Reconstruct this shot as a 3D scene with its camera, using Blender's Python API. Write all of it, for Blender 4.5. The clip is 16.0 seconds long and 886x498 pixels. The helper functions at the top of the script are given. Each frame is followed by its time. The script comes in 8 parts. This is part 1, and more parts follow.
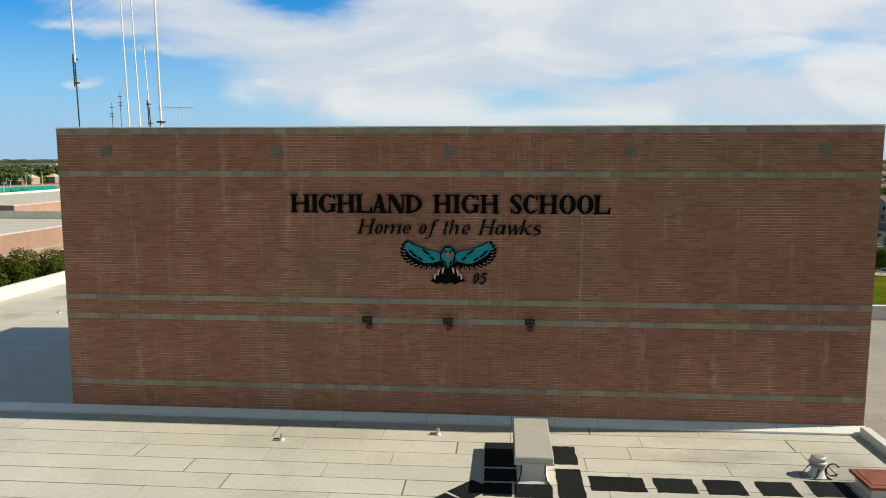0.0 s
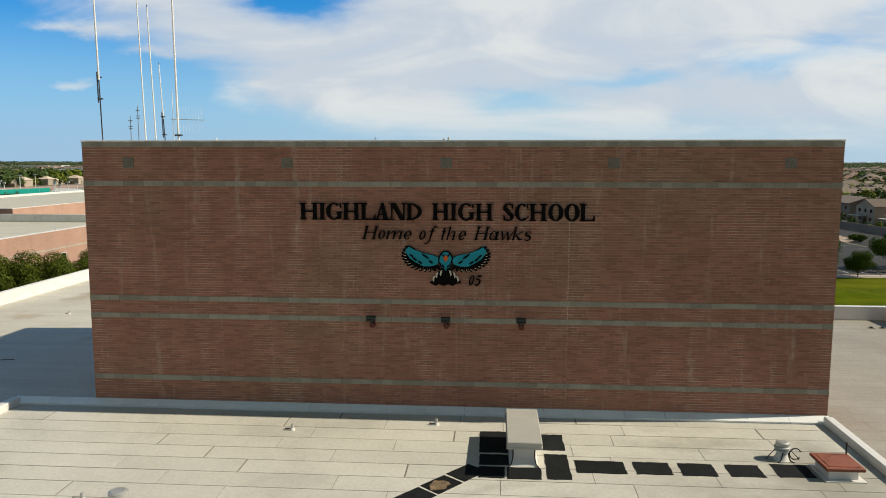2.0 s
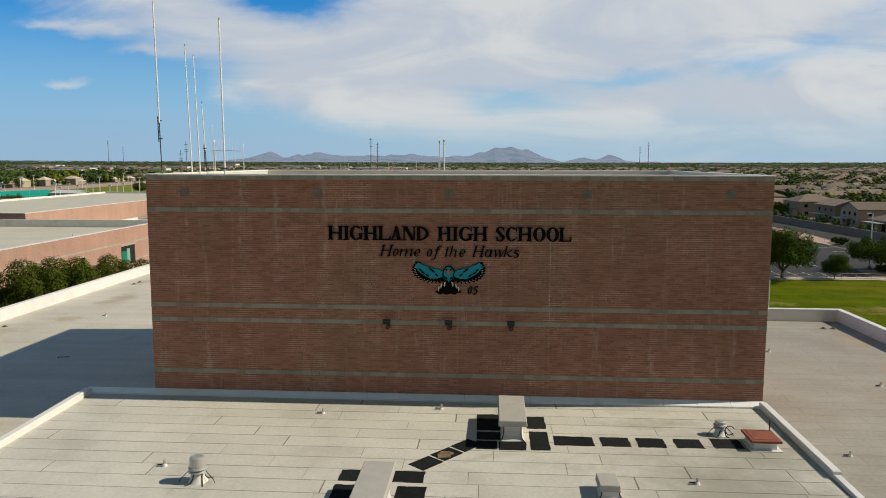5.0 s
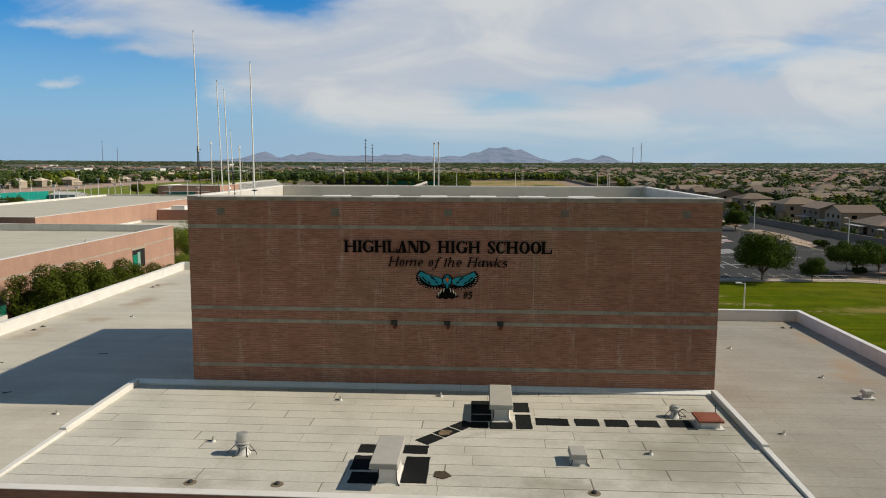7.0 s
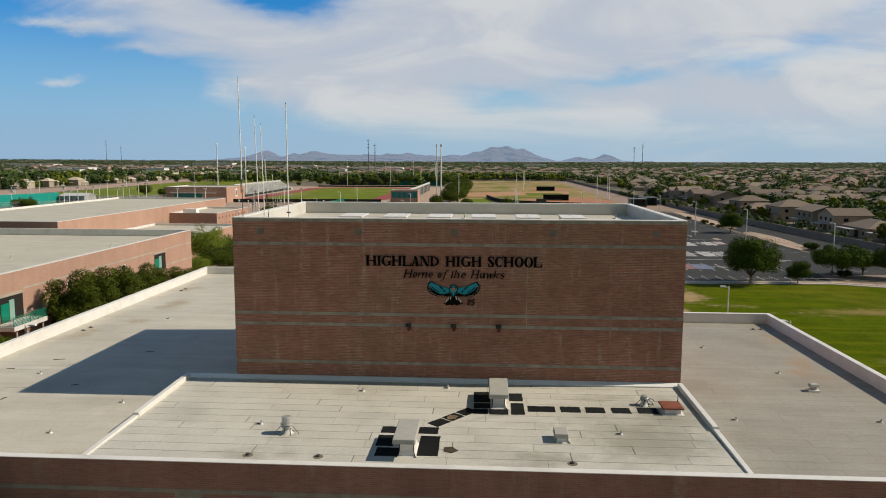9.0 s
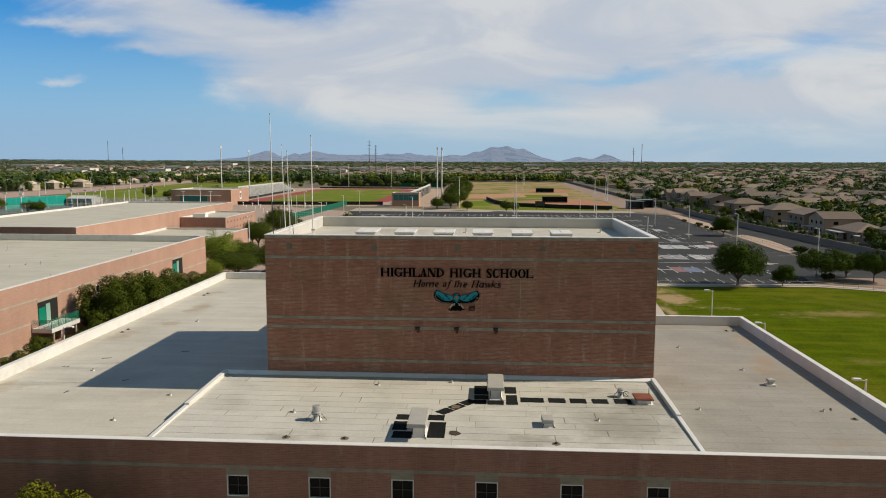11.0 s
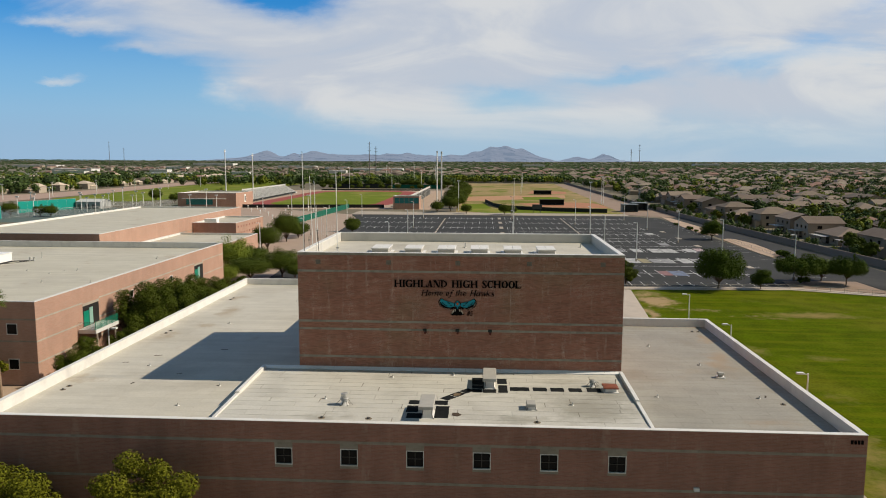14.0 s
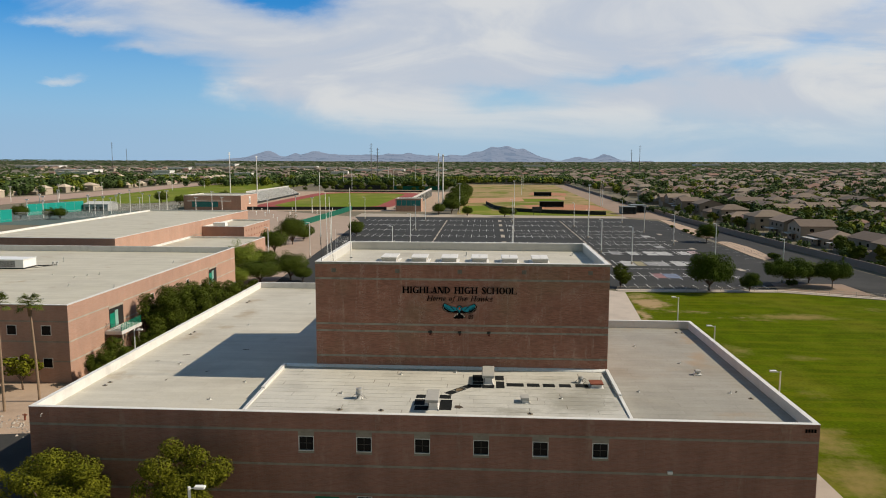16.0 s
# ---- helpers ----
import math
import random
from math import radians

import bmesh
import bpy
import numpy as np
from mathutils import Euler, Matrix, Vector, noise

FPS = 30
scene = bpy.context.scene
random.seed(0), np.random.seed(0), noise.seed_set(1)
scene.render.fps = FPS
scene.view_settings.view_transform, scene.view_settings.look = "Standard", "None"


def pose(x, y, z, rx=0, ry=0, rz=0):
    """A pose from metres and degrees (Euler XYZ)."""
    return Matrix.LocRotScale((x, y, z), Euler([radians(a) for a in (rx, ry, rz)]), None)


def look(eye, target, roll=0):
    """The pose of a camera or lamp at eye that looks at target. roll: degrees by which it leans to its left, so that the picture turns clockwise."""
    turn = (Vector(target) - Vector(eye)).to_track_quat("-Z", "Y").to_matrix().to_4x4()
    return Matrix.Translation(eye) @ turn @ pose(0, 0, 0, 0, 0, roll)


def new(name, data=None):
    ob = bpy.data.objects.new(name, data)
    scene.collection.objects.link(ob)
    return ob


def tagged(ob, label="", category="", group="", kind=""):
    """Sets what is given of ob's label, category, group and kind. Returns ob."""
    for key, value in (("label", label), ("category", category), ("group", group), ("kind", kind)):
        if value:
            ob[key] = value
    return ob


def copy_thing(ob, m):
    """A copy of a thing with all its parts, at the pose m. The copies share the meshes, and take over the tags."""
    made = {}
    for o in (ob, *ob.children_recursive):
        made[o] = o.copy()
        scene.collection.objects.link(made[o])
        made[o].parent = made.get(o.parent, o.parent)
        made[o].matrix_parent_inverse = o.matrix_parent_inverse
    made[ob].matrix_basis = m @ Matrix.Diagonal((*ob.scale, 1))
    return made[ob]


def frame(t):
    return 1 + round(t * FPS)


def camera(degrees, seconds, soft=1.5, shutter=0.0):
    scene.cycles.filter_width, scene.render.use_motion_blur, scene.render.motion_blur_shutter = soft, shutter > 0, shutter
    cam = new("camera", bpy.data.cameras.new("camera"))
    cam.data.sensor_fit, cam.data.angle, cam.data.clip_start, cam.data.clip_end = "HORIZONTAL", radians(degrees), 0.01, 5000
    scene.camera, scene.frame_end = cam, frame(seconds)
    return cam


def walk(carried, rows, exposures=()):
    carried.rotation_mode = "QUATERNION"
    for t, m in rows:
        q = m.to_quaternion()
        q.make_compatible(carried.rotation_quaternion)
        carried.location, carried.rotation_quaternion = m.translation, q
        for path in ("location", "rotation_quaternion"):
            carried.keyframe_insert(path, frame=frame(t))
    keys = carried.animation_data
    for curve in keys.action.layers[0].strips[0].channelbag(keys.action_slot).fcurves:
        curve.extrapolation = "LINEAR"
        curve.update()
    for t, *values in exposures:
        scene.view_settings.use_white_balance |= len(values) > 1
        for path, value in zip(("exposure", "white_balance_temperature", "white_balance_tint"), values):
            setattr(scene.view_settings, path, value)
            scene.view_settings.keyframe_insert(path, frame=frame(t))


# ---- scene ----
cam = camera(62.6, 16.0, soft=1.0)
# seconds, eye, yaw to the left, pitch, roll
PATH = [
    (0, (1.808, -25.728, 19.044), 4.683, -6.950, -0.008),
    (0.5, (1.811, -26.136, 19.091), 4.571, -6.879, -0.012),
    (1, (1.831, -26.620, 19.177), 4.393, -6.865, 0.033),
    (1.5, (1.810, -27.203, 19.257), 4.215, -6.808, 0.048),
    (2, (1.798, -27.871, 19.388), 4.146, -6.777, 0.051),
    (2.5, (1.801, -28.606, 19.567), 4.125, -6.771, 0.055),
    (3, (1.768, -29.429, 19.765), 4.070, -6.730, 0.048),
    (3.5, (1.785, -30.367, 19.950), 4.009, -6.744, 0.060),
    (4, (1.796, -31.372, 20.217), 3.872, -6.801, 0.082),
    (6.5, (1.871, -37.792, 21.768), 3.477, -6.828, 0.123),
    (7, (1.897, -39.360, 22.118), 3.272, -6.829, 0.161),
    (7.5, (1.936, -40.996, 22.546), 3.226, -6.851, 0.180),
    (8, (1.967, -42.723, 22.979), 3.188, -6.885, 0.187),
    (8.5, (1.939, -44.467, 23.457), 3.319, -6.909, 0.184),
    (9, (1.960, -46.225, 23.921), 3.417, -6.923, 0.200),
    (11.5, (2.087, -55.031, 26.202), 3.423, -6.952, 0.164),
    (12, (2.128, -56.820, 26.628), 3.398, -6.968, 0.168),
    (12.5, (2.163, -58.587, 27.084), 3.385, -6.975, 0.160),
    (13, (2.216, -60.356, 27.576), 3.366, -6.972, 0.162),
    (13.5, (2.264, -62.118, 28.034), 3.370, -6.979, 0.174),
    (14, (2.328, -63.896, 28.468), 3.360, -6.987, 0.165),
    (14.5, (2.394, -65.637, 28.926), 3.367, -6.987, 0.156),
    (15, (2.423, -67.381, 29.365), 3.383, -6.997, 0.146),
    (15.5, (2.460, -69.093, 29.835), 3.418, -6.998, 0.155),
    (16, (2.502, -70.808, 30.307), 3.445, -7.001, 0.144),
]
walk(cam, [(t, pose(*eye, 90 + pitch, 0, yaw) @ pose(0, 0, 0, 0, 0, roll)) for t, eye, yaw, pitch, roll in PATH],
     exposures=[(0.0, 0.22, 6600, 6.5), (1.5, 0.16, 6600, 6.5), (3.5, 0.03, 6600, 7.5), (7.0, -0.12, 6600, 9), (16.0, -0.02, 6600, 10)])

# ---- light ----
SUN_DIR = Vector((14.4, 1.15, 11.62)).normalized()


def node(tree, kind, **values):
    n = tree.nodes.new(kind)
    for key, value in values.items():
        n.inputs[key.replace("_", " ")].default_value = value
    return n


def make_world():
    world = bpy.data.worlds.new("world")
    scene.world = world
    world.use_nodes = True
    nt = world.node_tree
    nt.nodes.clear()
    ln = nt.links.new
    out = nt.nodes.new("ShaderNodeOutputWorld")
    bg = node(nt, "ShaderNodeBackground", Strength=0.085)
    sky = nt.nodes.new("ShaderNodeTexSky")
    sky.sky_type = "NISHITA"
    sky.sun_disc = False
    sky.sun_elevation = math.asin(SUN_DIR.z)
    sky.sun_rotation = math.atan2(SUN_DIR.x, SUN_DIR.y)
    sky.air_density, sky.dust_density, sky.ozone_density = 1.0, 0.15, 3.0
    co = nt.nodes.new("ShaderNodeTexCoord")
    sep = nt.nodes.new("ShaderNodeSeparateXYZ")
    ln(co.outputs["Generated"], sep.inputs[0])

    def m(op, a, b=None, c=None, clamp=False):
        n = nt.nodes.new("ShaderNodeMath")
        n.operation, n.use_clamp = op, clamp
        for i, v in enumerate((a, b, c)):
            if v is None:
                continue
            if isinstance(v, (int, float)):
                n.inputs[i].default_value = v
            else:
                ln(v, n.inputs[i])
        return n.outputs[0]

    def ramp(value, lo, hi, to_lo=0.0, to_hi=1.0):
        n = nt.nodes.new("ShaderNodeMapRange")
        n.interpolation_type = "SMOOTHSTEP"
        for key, v in (("From Min", lo), ("From Max", hi), ("To Min", to_lo), ("To Max", to_hi)):
            n.inputs[key].default_value = v
        ln(value, n.inputs["Value"])
        return n.outputs[0]

    def mixed(fac, a, b):
        n = nt.nodes.new("ShaderNodeMix")
        n.data_type = "RGBA"
        ln(fac, n.inputs["Factor"])
        for key, v in (("A", a), ("B", b)):
            if isinstance(v, tuple):
                n.inputs[key].default_value = (*v, 1)
            else:
                ln(v, n.inputs[key])
        return n.outputs["Result"]
    x, y, z = sep.outputs
    # clear deep blue sky
    hsv = node(nt, "ShaderNodeHueSaturation", Saturation=1.68, Value=1.42)
    hsv.inputs["Hue"].default_value = 0.512
    ln(sky.outputs[0], hsv.inputs["Color"])
    # pale haze towards the horizon
    hazy = mixed(ramp(z, 0.0, 0.24, 0.92, 0.06), hsv.outputs[0], mixed(ramp(x, -0.62, 0.02), (2.2, 4.9, 8.5), (3.6, 6.1, 8.6)))
    hazy = mixed(ramp(z, 0.0, 0.09, 0.5, 0.0), hazy, (4.6, 6.2, 7.9))
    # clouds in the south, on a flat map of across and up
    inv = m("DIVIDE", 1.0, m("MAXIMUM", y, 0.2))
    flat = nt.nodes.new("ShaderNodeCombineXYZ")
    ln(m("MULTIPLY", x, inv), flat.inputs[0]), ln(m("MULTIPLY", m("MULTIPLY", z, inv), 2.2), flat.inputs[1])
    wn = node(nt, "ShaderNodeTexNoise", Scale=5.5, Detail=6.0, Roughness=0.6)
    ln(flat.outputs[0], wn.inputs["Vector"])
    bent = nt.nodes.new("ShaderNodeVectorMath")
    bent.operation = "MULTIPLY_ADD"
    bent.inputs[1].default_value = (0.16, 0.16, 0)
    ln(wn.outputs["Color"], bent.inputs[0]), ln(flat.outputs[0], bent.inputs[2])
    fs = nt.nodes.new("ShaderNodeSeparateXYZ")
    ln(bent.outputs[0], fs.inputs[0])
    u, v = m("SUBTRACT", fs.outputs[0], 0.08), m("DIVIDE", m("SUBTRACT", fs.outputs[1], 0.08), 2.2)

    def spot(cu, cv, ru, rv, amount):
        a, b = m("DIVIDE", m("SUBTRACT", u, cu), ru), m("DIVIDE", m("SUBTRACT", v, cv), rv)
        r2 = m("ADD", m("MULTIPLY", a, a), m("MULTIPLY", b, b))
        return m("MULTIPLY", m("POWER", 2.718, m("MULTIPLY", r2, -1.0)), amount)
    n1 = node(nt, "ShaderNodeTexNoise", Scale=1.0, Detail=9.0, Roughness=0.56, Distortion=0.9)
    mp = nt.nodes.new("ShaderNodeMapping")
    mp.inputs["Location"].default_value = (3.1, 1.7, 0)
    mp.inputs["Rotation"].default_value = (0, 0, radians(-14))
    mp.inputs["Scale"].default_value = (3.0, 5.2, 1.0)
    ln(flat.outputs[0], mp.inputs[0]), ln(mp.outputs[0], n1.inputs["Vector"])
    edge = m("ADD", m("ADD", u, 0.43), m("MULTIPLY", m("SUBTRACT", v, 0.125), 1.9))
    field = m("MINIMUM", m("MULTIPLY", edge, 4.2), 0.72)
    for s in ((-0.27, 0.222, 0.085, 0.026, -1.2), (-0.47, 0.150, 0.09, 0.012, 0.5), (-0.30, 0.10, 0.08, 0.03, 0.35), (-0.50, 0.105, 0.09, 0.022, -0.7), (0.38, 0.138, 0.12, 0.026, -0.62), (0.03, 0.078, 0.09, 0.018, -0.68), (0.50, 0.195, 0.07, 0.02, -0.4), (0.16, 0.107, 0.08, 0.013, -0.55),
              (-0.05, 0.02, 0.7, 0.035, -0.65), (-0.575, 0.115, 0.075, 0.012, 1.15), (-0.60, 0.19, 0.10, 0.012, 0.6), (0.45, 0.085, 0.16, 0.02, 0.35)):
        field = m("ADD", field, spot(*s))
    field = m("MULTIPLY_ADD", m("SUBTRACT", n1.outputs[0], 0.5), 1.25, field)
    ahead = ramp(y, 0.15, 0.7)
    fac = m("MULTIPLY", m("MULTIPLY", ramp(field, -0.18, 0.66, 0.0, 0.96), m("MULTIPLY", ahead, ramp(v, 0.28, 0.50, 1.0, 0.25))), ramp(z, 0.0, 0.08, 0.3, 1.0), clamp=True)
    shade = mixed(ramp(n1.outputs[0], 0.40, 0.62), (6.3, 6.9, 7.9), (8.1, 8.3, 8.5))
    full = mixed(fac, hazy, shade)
    # unseen sky, dimmed by an added layer: deep overhead, pale low in the north
    sky_dimmer = mixed(ramp(z, 0.15, 0.75), (2.5, 2.75, 2.75), (0.84, 1.38, 1.14))
    full = mixed(m("MULTIPLY", ramp(y, 0.5, 0.05, 0.0, 0.9), ramp(z, -0.2, 0.1, 1.0, 0.95)), full, sky_dimmer)
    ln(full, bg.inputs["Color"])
    ln(bg.outputs[0], out.inputs[0])


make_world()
sun = new("sun", bpy.data.lights.new("sun", "SUN"))
sun.data.energy, sun.data.angle, sun.data.color = 4.5, radians(0.53), (1.0, 0.885, 0.715)
sun.matrix_world = look(Vector((0, 0, 60)) + SUN_DIR * 50, (0, 0, 60))

# ---- materials ----
MATS = {}


def material(name, color, rough=0.8, metal=0.0, var=0.12, scale=1.5, fine=25.0, bump=0.0, bump_scale=30.0, tint=None,
             stain=0.0, stain_scale=0.15, rand=0.0, spec=0.35, island=False):
    """A plain surface with two scales of variation, stains of a second colour, fine relief."""
    if name in MATS:
        return MATS[name]
    mat = bpy.data.materials.new(name)
    MATS[name] = mat
    mat.use_nodes = True
    nt = mat.node_tree
    ln = nt.links.new
    bsdf = nt.nodes["Principled BSDF"]
    bsdf.inputs["Roughness"].default_value = rough
    bsdf.inputs["Metallic"].default_value = metal
    bsdf.inputs["Specular IOR Level"].default_value = spec
    geo = nt.nodes.new("ShaderNodeNewGeometry")
    big = node(nt, "ShaderNodeTexNoise", Scale=scale, Detail=4.0)
    small = node(nt, "ShaderNodeTexNoise", Scale=fine, Detail=3.0)
    ln(geo.outputs["Position"], big.inputs["Vector"])
    ln(geo.outputs["Position"], small.inputs["Vector"])
    add = nt.nodes.new("ShaderNodeMath")
    add.operation = "ADD"
    ln(big.outputs[0], add.inputs[0]), ln(small.outputs[0], add.inputs[1])
    rng = nt.nodes.new("ShaderNodeMapRange")
    for key, v in (("From Min", 0.6), ("From Max", 1.4), ("To Min", 1 - var), ("To Max", 1 + var)):
        rng.inputs[key].default_value = v
    ln(add.outputs[0], rng.inputs["Value"])
    value = rng.outputs[0]
    if rand:
        src = geo.outputs["Random Per Island"] if island else nt.nodes.new("ShaderNodeObjectInfo").outputs["Random"]
        r2 = nt.nodes.new("ShaderNodeMapRange")
        r2.inputs["To Min"].default_value, r2.inputs["To Max"].default_value = 1 - rand, 1 + rand
        ln(src, r2.inputs["Value"])
        mul = nt.nodes.new("ShaderNodeMath")
        mul.operation = "MULTIPLY"
        ln(value, mul.inputs[0]), ln(r2.outputs[0], mul.inputs[1])
        value = mul.outputs[0]
    col = nt.nodes.new("ShaderNodeRGB")
    col.outputs[0].default_value = (*color, 1)
    color_out = col.outputs[0]
    if stain:
        st = node(nt, "ShaderNodeTexNoise", Scale=stain_scale, Detail=6.0, Roughness=0.6)
        ln(geo.outputs["Position"], st.inputs["Vector"])
        sr = nt.nodes.new("ShaderNodeMapRange")
        sr.interpolation_type = "SMOOTHSTEP"
        for key, v in (("From Min", 0.48), ("From Max", 0.68), ("To Min", 0.0), ("To Max", stain)):
            sr.inputs[key].default_value = v
        ln(st.outputs[0], sr.inputs["Value"])
        mx = nt.nodes.new("ShaderNodeMix")
        mx.data_type = "RGBA"
        ln(sr.outputs[0], mx.inputs["Factor"])
        ln(color_out, mx.inputs["A"])
        mx.inputs["B"].default_value = (*(tint or [c * 0.6 for c in color]), 1)
        color_out = mx.outputs["Result"]
    vm = nt.nodes.new("ShaderNodeVectorMath")
    vm.operation = "SCALE"
    ln(color_out, vm.inputs[0]), ln(value, vm.inputs["Scale"])
    ln(vm.outputs[0], bsdf.inputs["Base Color"])
    if bump:
        bn = node(nt, "ShaderNodeTexNoise", Scale=bump_scale, Detail=4.0)
        ln(geo.outputs["Position"], bn.inputs["Vector"])
        bp = node(nt, "ShaderNodeBump", Strength=bump, Distance=0.05)
        ln(bn.outputs[0], bp.inputs["Height"]), ln(bp.outputs[0], bsdf.inputs["Normal"])
    return mat


def masonry(name, c1, c2, mortar, w=0.406, h=0.203, joint=0.012, swing=0.21):
    """Coursed blockwork on walls that stand along x or y."""
    if name in MATS:
        return MATS[name]
    mat = bpy.data.materials.new(name)
    MATS[name] = mat
    mat.use_nodes = True
    nt = mat.node_tree
    ln = nt.links.new
    bsdf = nt.nodes["Principled BSDF"]
    bsdf.inputs["Roughness"].default_value = 0.88
    bsdf.inputs["Specular IOR Level"].default_value = 0.25
    geo = nt.nodes.new("ShaderNodeNewGeometry")
    sep = nt.nodes.new("ShaderNodeSeparateXYZ")
    ln(geo.outputs["Position"], sep.inputs[0])
    add = nt.nodes.new("ShaderNodeMath")
    add.operation = "ADD"
    ln(sep.outputs[0], add.inputs[0]), ln(sep.outputs[1], add.inputs[1])
    comb = nt.nodes.new("ShaderNodeCombineXYZ")
    ln(add.outputs[0], comb.inputs[0]), ln(sep.outputs[2], comb.inputs[1])
    br = nt.nodes.new("ShaderNodeTexBrick")
    br.inputs["Scale"].default_value = 1.0
    br.inputs["Color1"].default_value = (*c1, 1)
    br.inputs["Color2"].default_value = (*c2, 1)
    br.inputs["Mortar"].default_value = (*mortar, 1)
    br.inputs["Mortar Size"].default_value = joint
    br.inputs["Mortar Smooth"].default_value = 0.3
    br.inputs["Brick Width"].default_value = w
    br.inputs["Row Height"].default_value = h
    ln(comb.outputs[0], br.inputs["Vector"])
    big = node(nt, "ShaderNodeTexNoise", Scale=0.35, Detail=5.0)
    ln(geo.outputs["Position"], big.inputs["Vector"])
    streak = node(nt, "ShaderNodeTexNoise", Scale=1.0, Detail=3.0)
    mp = nt.nodes.new("ShaderNodeMapping")
    mp.inputs["Scale"].default_value = (0.9, 0.12, 1)
    ln(comb.outputs[0], mp.inputs[0]), ln(mp.outputs[0], streak.inputs["Vector"])
    s = nt.nodes.new("ShaderNodeMath")
    s.operation = "ADD"
    ln(big.outputs[0], s.inputs[0]), ln(streak.outputs[0], s.inputs[1])
    rng = nt.nodes.new("ShaderNodeMapRange")
    for key, v in (("From Min", 0.6), ("From Max", 1.4), ("To Min", 1 - swing), ("To Max", 1 + swing)):
        rng.inputs[key].default_value = v
    ln(s.outputs[0], rng.inputs["Value"])
    vm = nt.nodes.new("ShaderNodeVectorMath")
    vm.operation = "SCALE"
    ln(br.outputs["Color"], vm.inputs[0]), ln(rng.outputs[0], vm.inputs["Scale"])
    ln(vm.outputs[0], bsdf.inputs["Base Color"])
    bp = node(nt, "ShaderNodeBump", Strength=0.5, Distance=0.02)
    bp.invert = True
    ln(br.outputs["Fac"], bp.inputs["Height"]), ln(bp.outputs[0], bsdf.inputs["Normal"])
    return mat


def glass(name, color=(0.008, 0.009, 0.01)):
    mat = material(name, color, rough=0.1, var=0.05, spec=0.10)
    return mat


BRICK = masonry("brick_blockwork", (0.39, 0.193, 0.141), (0.317, 0.154, 0.113), (0.377, 0.266, 0.214), 0.406, 0.1017, 0.008)
BRICK_PIECE = material("brick_piece", (0.335, 0.156, 0.107), rough=0.9, var=0.15, scale=0.5, fine=14, rand=0.17, island=True, bump=0.25,
                       stain=0.75, stain_scale=0.14, tint=(0.30, 0.185, 0.115))
BRICK_SINGLE = material("brick_single", (0.335, 0.156, 0.107), rough=0.9, var=0.15, scale=0.5, fine=14, rand=0.17, bump=0.25,
                        stain=0.75, stain_scale=0.14, tint=(0.30, 0.185, 0.115))
SQUARE_BLOCK = material("brown_grey_block", (0.20, 0.18, 0.145), rough=0.9, var=0.38, scale=1.4, fine=18, rand=0.08, bump=0.2)
YARD = material("yard_pavers", (0.40, 0.305, 0.24), rough=0.9, var=0.12, scale=0.25, fine=3, stain=0.5, stain_scale=0.09, tint=(0.38, 0.30, 0.235))
BAND_PIECE = material("grey_block", (0.31, 0.293, 0.238), rough=0.9, var=0.22, scale=1.4, fine=18, rand=0.16, bump=0.2, stain=0.6, stain_scale=0.35, tint=(0.25, 0.21, 0.16))
MORTAR = material("mortar", (0.35, 0.23, 0.168), rough=0.95, var=0.30, scale=0.9, fine=3, stain=0.9, stain_scale=0.5, tint=(0.65, 0.55, 0.43))
BAND = masonry("grey_band", (0.36, 0.317, 0.249), (0.291, 0.253, 0.197), (0.36, 0.317, 0.266))
MEMBRANE = material("roof_membrane", (0.57, 0.543, 0.467), rough=0.75, var=0.10, scale=0.35, fine=6, stain=0.5, stain_scale=0.10,
                    tint=(0.42, 0.385, 0.315), bump=0.1, bump_scale=8)
